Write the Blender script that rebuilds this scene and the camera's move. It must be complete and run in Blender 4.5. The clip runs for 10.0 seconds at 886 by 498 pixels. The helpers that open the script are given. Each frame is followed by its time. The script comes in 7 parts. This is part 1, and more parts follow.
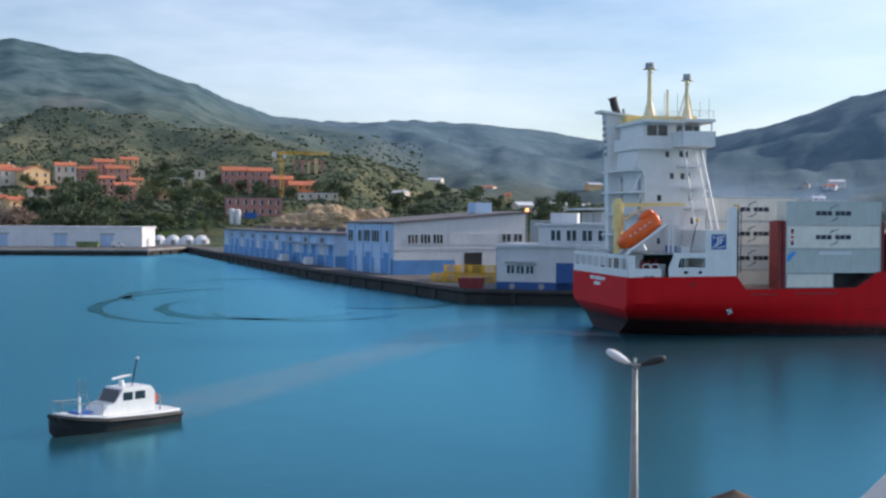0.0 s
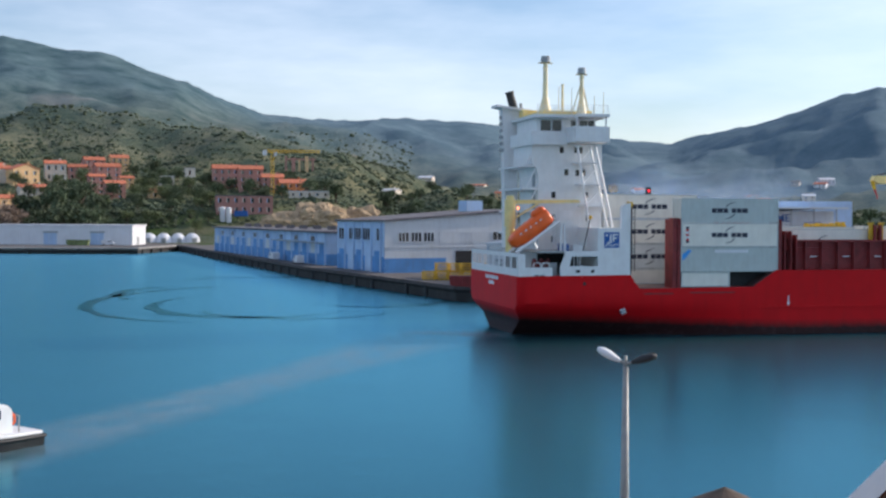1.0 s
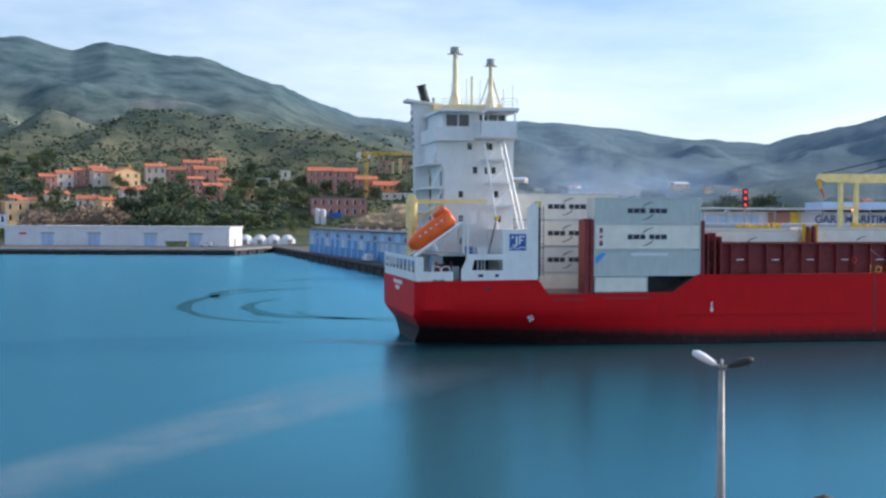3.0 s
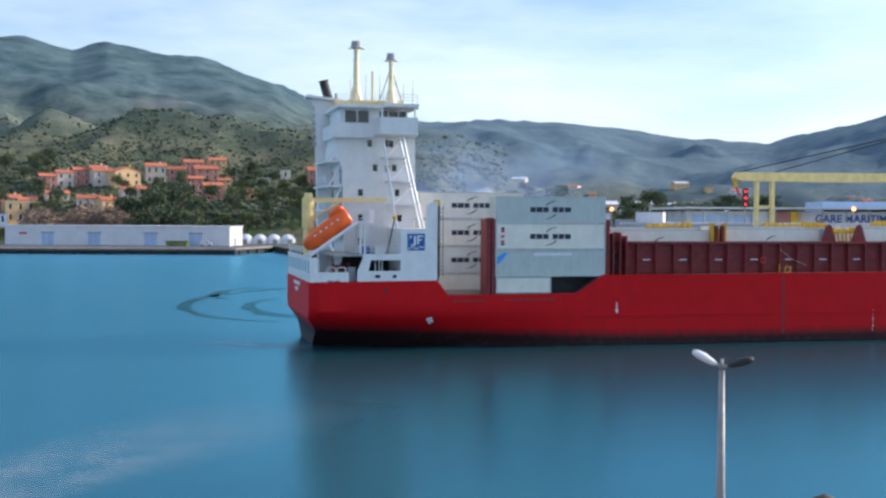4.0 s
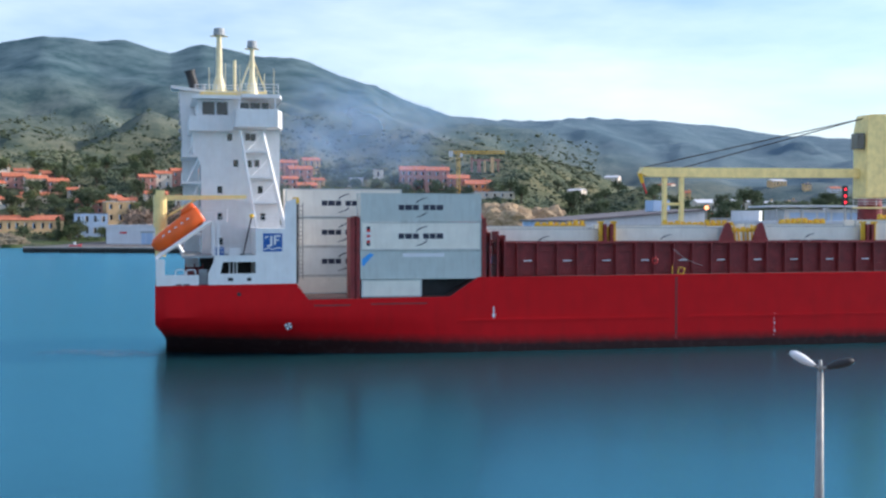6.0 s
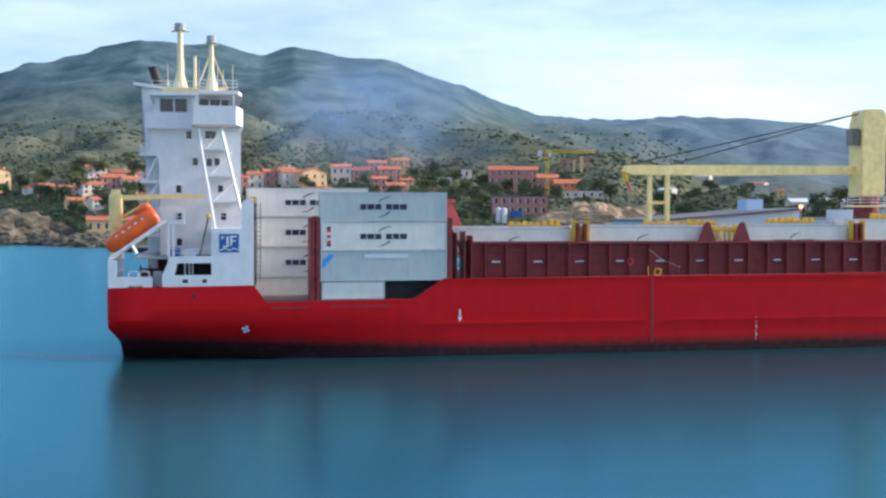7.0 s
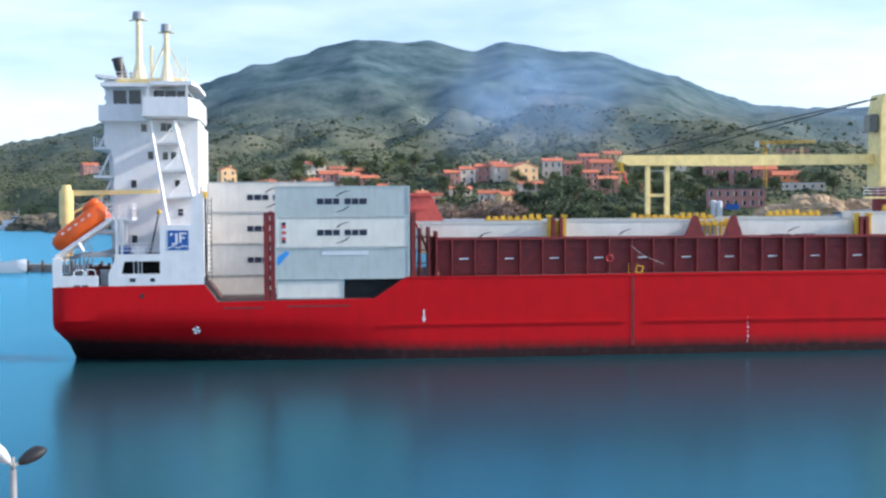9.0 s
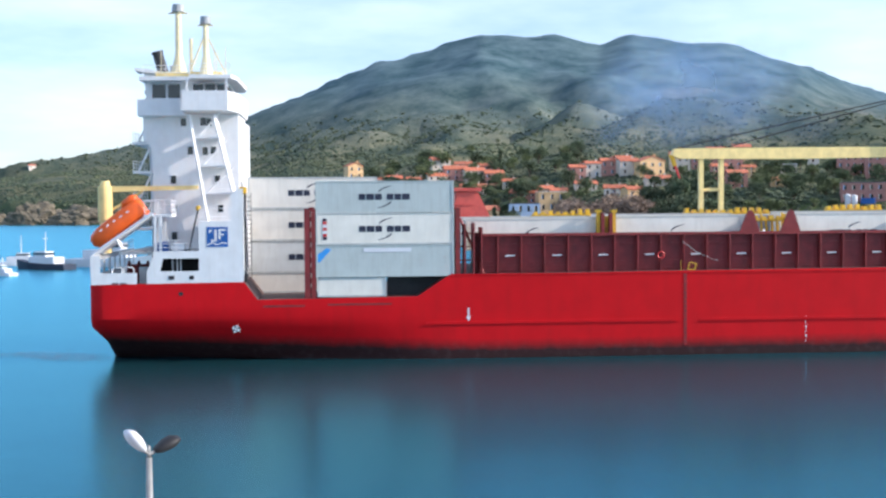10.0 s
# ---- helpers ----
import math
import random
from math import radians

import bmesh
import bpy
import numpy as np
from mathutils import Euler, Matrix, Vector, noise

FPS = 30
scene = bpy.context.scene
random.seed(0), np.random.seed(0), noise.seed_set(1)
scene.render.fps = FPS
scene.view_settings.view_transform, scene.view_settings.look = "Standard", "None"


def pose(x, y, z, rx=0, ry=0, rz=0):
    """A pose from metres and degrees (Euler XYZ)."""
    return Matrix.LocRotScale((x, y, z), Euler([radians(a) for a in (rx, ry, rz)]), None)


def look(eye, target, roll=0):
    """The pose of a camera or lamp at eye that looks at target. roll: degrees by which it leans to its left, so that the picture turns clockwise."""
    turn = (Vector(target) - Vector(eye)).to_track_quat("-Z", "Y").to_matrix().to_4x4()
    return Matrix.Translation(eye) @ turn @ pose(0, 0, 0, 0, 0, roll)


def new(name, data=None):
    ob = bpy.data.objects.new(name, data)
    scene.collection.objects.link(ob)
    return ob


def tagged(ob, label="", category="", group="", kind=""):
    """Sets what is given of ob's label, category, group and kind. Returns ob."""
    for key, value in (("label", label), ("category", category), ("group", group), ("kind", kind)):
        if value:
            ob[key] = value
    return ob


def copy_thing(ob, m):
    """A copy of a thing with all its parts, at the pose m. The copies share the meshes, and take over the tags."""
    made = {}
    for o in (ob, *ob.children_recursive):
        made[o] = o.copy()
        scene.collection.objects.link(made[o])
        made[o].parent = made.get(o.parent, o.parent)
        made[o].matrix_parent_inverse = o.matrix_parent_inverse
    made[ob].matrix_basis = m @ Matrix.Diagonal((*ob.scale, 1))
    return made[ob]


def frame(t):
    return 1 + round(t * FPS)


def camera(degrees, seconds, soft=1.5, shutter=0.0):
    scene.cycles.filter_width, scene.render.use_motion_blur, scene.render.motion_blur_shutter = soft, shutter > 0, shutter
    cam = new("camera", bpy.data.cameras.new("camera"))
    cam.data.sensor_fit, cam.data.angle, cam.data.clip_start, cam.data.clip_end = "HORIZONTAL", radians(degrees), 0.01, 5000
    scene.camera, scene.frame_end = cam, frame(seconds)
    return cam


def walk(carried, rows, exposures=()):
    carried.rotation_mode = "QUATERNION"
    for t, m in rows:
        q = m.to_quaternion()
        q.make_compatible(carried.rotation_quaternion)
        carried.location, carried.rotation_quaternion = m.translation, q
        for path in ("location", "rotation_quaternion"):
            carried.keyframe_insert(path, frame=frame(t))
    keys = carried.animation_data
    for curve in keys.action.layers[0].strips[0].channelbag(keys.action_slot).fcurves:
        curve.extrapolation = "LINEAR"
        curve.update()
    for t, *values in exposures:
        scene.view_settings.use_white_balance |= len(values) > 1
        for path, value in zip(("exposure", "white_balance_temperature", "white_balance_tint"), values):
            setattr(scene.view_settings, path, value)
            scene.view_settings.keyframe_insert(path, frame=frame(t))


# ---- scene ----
EYE = (0.0, 0.0, 13.42)

# seconds, heading to the right, tilt up, lean, in degrees
CAM = (
    (0, 3.96, -1.40, -0.30), (0.1, 3.99, -1.40, -0.32), (0.2, 4.40, -1.39, -0.33), (0.3, 5.14, -1.38, -0.35), (0.4, 4.93, -1.37, -0.37),
    (0.5, 4.51, -1.36, -0.38), (0.6, 4.40, -1.39, -0.36), (0.7, 4.01, -1.41, -0.34), (0.8, 4.09, -1.44, -0.32), (0.9, 4.19, -1.47, -0.30),
    (1, 4.39, -1.49, -0.28), (1.1, 4.51, -1.49, -0.27), (1.2, 4.48, -1.49, -0.27), (1.3, 4.35, -1.48, -0.26), (1.4, 2.95, -1.48, -0.26),
    (1.5, 2.32, -1.48, -0.25), (1.6, 2.30, -1.46, -0.25), (1.7, 2.22, -1.45, -0.24), (1.8, 1.58, -1.44, -0.23), (1.9, 1.38, -1.42, -0.23),
    (2, 1.66, -1.41, -0.22), (2.1, 1.25, -1.41, -0.22), (2.2, 0.18, -1.42, -0.23), (3.3, -0.00, -1.44, -0.26), (3.5, -0.00, -1.45, -0.27),
    (4, -0.00, -1.45, -0.26), (4.1, -0.00, -1.46, -0.24), (4.2, -1.14, -1.46, -0.22), (4.3, -1.59, -1.47, -0.20), (4.4, -2.11, -1.48, -0.18),
    (4.5, -2.64, -1.49, -0.16), (4.6, -3.30, -1.49, -0.16), (4.7, -3.62, -1.49, -0.16), (4.8, -3.91, -1.49, -0.16), (4.9, -4.23, -1.49, -0.16),
    (5, -3.89, -1.49, -0.17), (5.1, -3.89, -1.49, -0.16), (5.5, -3.89, -1.49, -0.16), (5.7, -3.89, -1.50, -0.14), (6.3, -5.40, -1.50, -0.10),
    (6.8, -7.68, -1.51, -0.04), (7, -8.52, -1.52, -0.02), (7.5, -10.87, -1.57, 0.02), (8, -13.06, -1.65, 0.07), (8.5, -15.73, -1.70, 0.13),
    (9, -18.48, -1.78, 0.29), (9.5, -22.01, -1.95, 0.34), (10, -24.37, -1.98, 0.43)
)



def aim(yaw, tilt, lean):
    a, e = radians(yaw), radians(tilt)
    way = Vector((math.sin(a) * math.cos(e), math.cos(a) * math.cos(e), math.sin(e)))
    return look(EYE, Vector(EYE) + way, -lean)


cam = camera(40.12, 10.0, soft=2.5)
walk(cam, [(t, aim(*r)) for t, *r in CAM], exposures=[(0, 0.2, 6050, 14), (3.5, 0.45, 5950, 14), (6, 0.55, 5850, 14), (10, 0.72, 5750, 14)])

# ---- light ----
SUN_AZ, SUN_EL = 73.0, 25.0
world = bpy.data.worlds.new("sky")
scene.world = world
world.use_nodes = True
wn, wl = world.node_tree.nodes, world.node_tree.links
bg = wn["Background"]
sky = wn.new("ShaderNodeTexSky")
sky.sky_type, sky.sun_disc = "NISHITA", False
sky.sun_elevation, sky.sun_rotation = radians(SUN_EL), radians(SUN_AZ)
sky.air_density, sky.dust_density, sky.ozone_density = 1.0, 1.0, 2.2
# thin high cloud
tc = wn.new("ShaderNodeTexCoord")
mp = wn.new("ShaderNodeMapping")
mp.inputs["Scale"].default_value = (1.6, 1.6, 7.0)
cl = wn.new("ShaderNodeTexNoise")
cl.inputs["Scale"].default_value, cl.inputs["Detail"].default_value, cl.inputs["Roughness"].default_value = 1.9, 6, 0.55
cr = wn.new("ShaderNodeValToRGB")
cr.color_ramp.elements[0].position, cr.color_ramp.elements[1].position = 0.34, 0.68
cr.color_ramp.elements[0].color, cr.color_ramp.elements[1].color = (0, 0, 0, 1), (0.4, 0.4, 0.4, 1)
mx = wn.new("ShaderNodeMixRGB")
mx.inputs[2].default_value = (8.6, 8.9, 9.2, 1)
wl.new(tc.outputs["Generated"], mp.inputs["Vector"])
wl.new(mp.outputs["Vector"], cl.inputs["Vector"])
wl.new(cl.outputs["Fac"], cr.inputs["Fac"])
wl.new(cr.outputs["Color"], mx.inputs[0])
wl.new(sky.outputs["Color"], mx.inputs[1])
wl.new(mx.outputs["Color"], bg.inputs["Color"])
bg.inputs["Strength"].default_value = 0.128
sun = new("sun", bpy.data.lights.new("sun", "SUN"))
sun.data.energy, sun.data.angle, sun.data.color = 3.4, radians(0.6), (1.0, 0.86, 0.68)
sd = Vector((math.sin(radians(SUN_AZ)) * math.cos(radians(SUN_EL)), math.cos(radians(SUN_AZ)) * math.cos(radians(SUN_EL)), math.sin(radians(SUN_EL))))
sun.matrix_world = look(sd * 500, (0, 0, 0))


# ---- materials ----
def paint(name, col, rough=0.5, metal=0.0, vary=0.12, scale=1.5, bump=0.0, bscale=30.0, dirt=None, dirt_amt=0.35, dirt_scale=(0.6, 0.6, 0.15), spec=0.5, rand=0.0):
    """A surface with broad tone changes, fine grain and optional streaked dirt."""
    m = bpy.data.materials.new(name)
    m.use_nodes = True
    n, l = m.node_tree.nodes, m.node_tree.links
    b = n["Principled BSDF"]
    b.inputs["Roughness"].default_value, b.inputs["Metallic"].default_value = rough, metal
    b.inputs["Specular IOR Level"].default_value = spec
    t = n.new("ShaderNodeTexCoord")
    a = n.new("ShaderNodeTexNoise")
    a.inputs["Scale"].default_value, a.inputs["Detail"].default_value = scale, 7
    l.new(t.outputs["Object"], a.inputs["Vector"])
    mix = n.new("ShaderNodeMixRGB")
    mix.inputs[1].default_value = (*[c * (1 - vary) for c in col], 1)
    mix.inputs[2].default_value = (*[min(1, c * (1 + vary)) for c in col], 1)
    ra = n.new("ShaderNodeMapRange")
    ra.inputs[1].default_value, ra.inputs[2].default_value = 0.3, 0.7
    l.new(a.outputs["Fac"], ra.inputs[0])
    l.new(ra.outputs[0], mix.inputs[0])
    out = mix.outputs["Color"]
    if rand:
        oi = n.new("ShaderNodeObjectInfo")
        hs = n.new("ShaderNodeHueSaturation")
        mr = n.new("ShaderNodeMapRange")
        mr.inputs[3].default_value, mr.inputs[4].default_value = 1 - rand, 1 + rand
        l.new(oi.outputs["Random"], mr.inputs[0])
        l.new(mr.outputs[0], hs.inputs["Value"])
        l.new(out, hs.inputs["Color"])
        out = hs.outputs["Color"]
    if dirt:
        mp_ = n.new("ShaderNodeMapping")
        mp_.inputs["Scale"].default_value = dirt_scale
        d = n.new("ShaderNodeTexNoise")
        d.inputs["Scale"].default_value, d.inputs["Detail"].default_value, d.inputs["Roughness"].default_value = 2.2, 9, 0.65
        r2 = n.new("ShaderNodeValToRGB")
        r2.color_ramp.elements[0].position, r2.color_ramp.elements[1].position = 0.48, 0.78
        mm = n.new("ShaderNodeMath")
        mm.operation = "MULTIPLY"
        mm.inputs[1].default_value = dirt_amt
        mix2 = n.new("ShaderNodeMixRGB")
        mix2.inputs[2].default_value = (*dirt, 1)
        l.new(t.outputs["Object"], mp_.inputs["Vector"])
        l.new(mp_.outputs["Vector"], d.inputs["Vector"])
        l.new(d.outputs["Fac"], r2.inputs["Fac"])
        l.new(r2.outputs["Color"], mm.inputs[0])
        l.new(mm.outputs[0], mix2.inputs[0])
        l.new(out, mix2.inputs[1])
        out = mix2.outputs["Color"]
    l.new(out, b.inputs["Base Color"])
    if bump:
        bt = n.new("ShaderNodeTexNoise")
        bt.inputs["Scale"].default_value, bt.inputs["Detail"].default_value = bscale, 5
        bp = n.new("ShaderNodeBump")
        bp.inputs["Strength"].default_value, bp.inputs["Distance"].default_value = bump, 0.05
        l.new(t.outputs["Object"], bt.inputs["Vector"])
        l.new(bt.outputs["Fac"], bp.inputs["Height"])
        l.new(bp.outputs["Normal"], b.inputs["Normal"])
    return m


RED = paint("hull_red", (0.58, 0.003, 0.007), 0.55, spec=0.18, vary=0.06, scale=0.5, bump=0.06, bscale=0.6, dirt=(0.25, 0.01, 0.01), dirt_amt=0.25, dirt_scale=(0.5, 0.5, 0.08))
DARKRED = paint("oxide_red", (0.21, 0.02, 0.021), 0.6, vary=0.2, scale=1.2, dirt=(0.05, 0.02, 0.015), dirt_amt=0.5)
BOOT = paint("antifouling", (0.045, 0.014, 0.014), 0.6, vary=0.4, scale=0.8, dirt=(0.11, 0.10, 0.09), dirt_amt=0.6)
WHITE = paint("ship_white", (0.78, 0.78, 0.78), 0.45, vary=0.05, scale=1.0, dirt=(0.50, 0.42, 0.33), dirt_amt=0.22, dirt_scale=(1.2, 1.2, 0.12))
CREAM = paint("crane_cream", (0.90, 0.70, 0.28), 0.5, vary=0.1, dirt=(0.35, 0.24, 0.12), dirt_amt=0.3)
MASTCREAM = paint("mast_cream", (0.80, 0.70, 0.44), 0.5, vary=0.1, dirt=(0.35, 0.26, 0.16), dirt_amt=0.35)
YELLOW = paint("lashing_yellow", (0.75, 0.45, 0.02), 0.5, vary=0.15, dirt=(0.25, 0.15, 0.05), dirt_amt=0.5)
ORANGE = paint("lifeboat_orange", (0.90, 0.13, 0.012), 0.35, vary=0.08, dirt=(0.45, 0.09, 0.02), dirt_amt=0.3)
GLASS = paint("dark_glass", (0.015, 0.02, 0.025), 0.08, vary=0.2, spec=0.8)
DARK = paint("dark_metal", (0.02, 0.02, 0.022), 0.6, vary=0.3)
STEEL = paint("galvanised", (0.30, 0.30, 0.29), 0.5, metal=0.2, vary=0.12, scale=6)
GREY = paint("grey_steel", (0.32, 0.34, 0.35), 0.55, vary=0.15)
NAVY = paint("navy_lettering", (0.02, 0.025, 0.05), 0.5, vary=0.1)
LOGOBLUE = paint("logo_blue", (0.015, 0.10, 0.36), 0.45, vary=0.08)
SKYBLUE = paint("tape_blue", (0.06, 0.32, 0.75), 0.5, vary=0.1)
REEFER = paint("reefer_white", (0.80, 0.765, 0.68), 0.45, vary=0.06, scale=0.7, dirt=(0.48, 0.42, 0.34), dirt_amt=0.3, dirt_scale=(1.0, 1.0, 0.2))
REEFERG = paint("reefer_grey", (0.50, 0.55, 0.53), 0.45, vary=0.06, scale=0.7, dirt=(0.27, 0.27, 0.24), dirt_amt=0.35, dirt_scale=(1.0, 1.0, 0.2))
REEFERM = paint("reefer_pale_grey", (0.66, 0.68, 0.66), 0.45, vary=0.06, scale=0.7, dirt=(0.40, 0.36, 0.30), dirt_amt=0.35, dirt_scale=(1.0, 1.0, 0.2))
TRIM = paint("container_trim", (0.52, 0.54, 0.52), 0.5, vary=0.1, dirt=(0.28, 0.24, 0.2), dirt_amt=0.4)
SIGNRED = paint("sign_red", (0.6, 0.03, 0.03), 0.5)
CONCRETE = paint("concrete", (0.30, 0.28, 0.26), 0.9, vary=0.2, scale=0.25, bump=0.3, bscale=3, dirt=(0.12, 0.11, 0.10), dirt_amt=0.5)
QUAYWALL = paint("quay_wall", (0.03, 0.027, 0.026), 0.9, vary=0.4, scale=0.5, bump=0.6, bscale=2, dirt=(0.03, 0.035, 0.03), dirt_amt=0.7)
SHEDWHITE = paint("shed_white", (0.72, 0.73, 0.76), 0.7, vary=0.06, scale=0.2, dirt=(0.5, 0.48, 0.45), dirt_amt=0.25)
HALLPALE = paint("hall_pale_blue", (0.42, 0.56, 0.76), 0.8, vary=0.1, scale=0.2, dirt=(0.34, 0.38, 0.42), dirt_amt=0.5)
HALLWHITE = paint("hall_white", (0.62, 0.64, 0.66), 0.8, vary=0.08, scale=0.2, dirt=(0.42, 0.40, 0.38), dirt_amt=0.4)
HALLBLUE = paint("hall_blue", (0.10, 0.28, 0.58), 0.75, vary=0.15, scale=0.3, dirt=(0.14, 0.2, 0.32), dirt_amt=0.5)
DEEPBLUE = paint("door_blue", (0.03, 0.10, 0.30), 0.6, vary=0.12)
SLATE = paint("roof_felt", (0.14, 0.13, 0.14), 0.9, vary=0.25, scale=0.3)
TILE = paint("clay_tile", (0.55, 0.17, 0.085), 0.8, vary=0.3, scale=0.8, bump=0.5, bscale=4, dirt=(0.3, 0.1, 0.05), dirt_amt=0.4, rand=0.15)
STUCCO = paint("ochre_stucco", (0.72, 0.48, 0.25), 0.9, vary=0.12, scale=0.3, rand=0.15)
STUCCOW = paint("pale_stucco", (0.74, 0.66, 0.56), 0.9, vary=0.1, scale=0.3, rand=0.12)
STUCCOP = paint("pink_stucco", (0.46, 0.23, 0.19), 0.9, vary=0.15, scale=0.3, rand=0.12)
STUCCOO = paint("orange_stucco", (0.75, 0.27, 0.10), 0.9, vary=0.15, scale=0.3)
BARK = paint("bark", (0.10, 0.07, 0.05), 0.9, vary=0.3, scale=5)
LEAF = paint("leaf_green", (0.12, 0.15, 0.06), 0.8, vary=0.45, scale=0.6, rand=0.3)
LEAFDARK = paint("pine_green", (0.09, 0.12, 0.06), 0.85, vary=0.4, scale=0.6, rand=0.3)
SCRUB = paint("scrub_green", (0.085, 0.105, 0.055), 0.9, vary=0.3, scale=0.05)
SCRUBDARK = paint("scrub_dark", (0.06, 0.085, 0.05), 0.9, vary=0.3, scale=0.05)
ASPHALT = paint("asphalt", (0.11, 0.10, 0.095), 0.9, vary=0.25, scale=0.15, dirt=(0.2, 0.19, 0.17), dirt_amt=0.4, dirt_scale=(0.1, 0.1, 0.1))
LEAFDRY = paint("bare_twig", (0.27, 0.20, 0.15), 0.9, vary=0.3, scale=0.6, rand=0.2)
ROCK = paint("cliff_rock", (0.44, 0.32, 0.20), 0.95, vary=0.4, scale=0.25, bump=1.0, bscale=0.6, dirt=(0.10, 0.09, 0.05), dirt_amt=0.7, dirt_scale=(0.12, 0.12, 0.12))


def water_material():
    m = bpy.data.materials.new("harbour_water")
    m.use_nodes = True
    n, l = m.node_tree.nodes, m.node_tree.links
    n.remove(n["Principled BSDF"])
    body, gloss, both, fres = (n.new("ShaderNode" + k) for k in ("BsdfDiffuse", "BsdfGlossy", "MixShader", "Fresnel"))
    gloss.inputs["Color"].default_value = (0.31, 0.775, 0.98, 1)
    gloss.inputs["Roughness"].default_value = 0.24
    fres.inputs["IOR"].default_value = 1.75
    l.new(fres.outputs[0], both.inputs[0])
    l.new(body.outputs[0], both.inputs[1])
    l.new(gloss.outputs[0], both.inputs[2])
    l.new(both.outputs[0], n["Material Output"].inputs["Surface"])
    t = n.new("ShaderNodeTexCoord")
    big = n.new("ShaderNodeTexNoise")
    big.inputs["Scale"].default_value, big.inputs["Detail"].default_value = 0.018, 4
    rp = n.new("ShaderNodeValToRGB")
    rp.color_ramp.elements[0].position, rp.color_ramp.elements[1].position = 0.35, 0.65
    rp.color_ramp.elements[0].color, rp.color_ramp.elements[1].color = (0.009, 0.042, 0.047, 1), (0.013, 0.056, 0.062, 1)
    l.new(t.outputs["Object"], big.inputs["Vector"])
    l.new(big.outputs["Fac"], rp.inputs["Fac"])
    l.new(rp.outputs["Color"], body.inputs["Color"])
    w1 = n.new("ShaderNodeTexNoise")
    w1.inputs["Scale"].default_value, w1.inputs["Detail"].default_value = 0.9, 3
    w2 = n.new("ShaderNodeTexNoise")
    w2.inputs["Scale"].default_value, w2.inputs["Detail"].default_value = 0.08, 3
    b1, b2 = n.new("ShaderNodeBump"), n.new("ShaderNodeBump")
    b1.inputs["Strength"].default_value, b1.inputs["Distance"].default_value = 0.12, 0.1
    b2.inputs["Strength"].default_value, b2.inputs["Distance"].default_value = 0.14, 0.5
    for w in (w1, w2):
        l.new(t.outputs["Object"], w.inputs["Vector"])
    l.new(w1.outputs["Fac"], b1.inputs["Height"])
    l.new(w2.outputs["Fac"], b2.inputs["Height"])
    l.new(b1.outputs["Normal"], b2.inputs["Normal"])
    for s in (body, gloss, fres):
        l.new(b2.outputs["Normal"], s.inputs["Normal"])
    return m


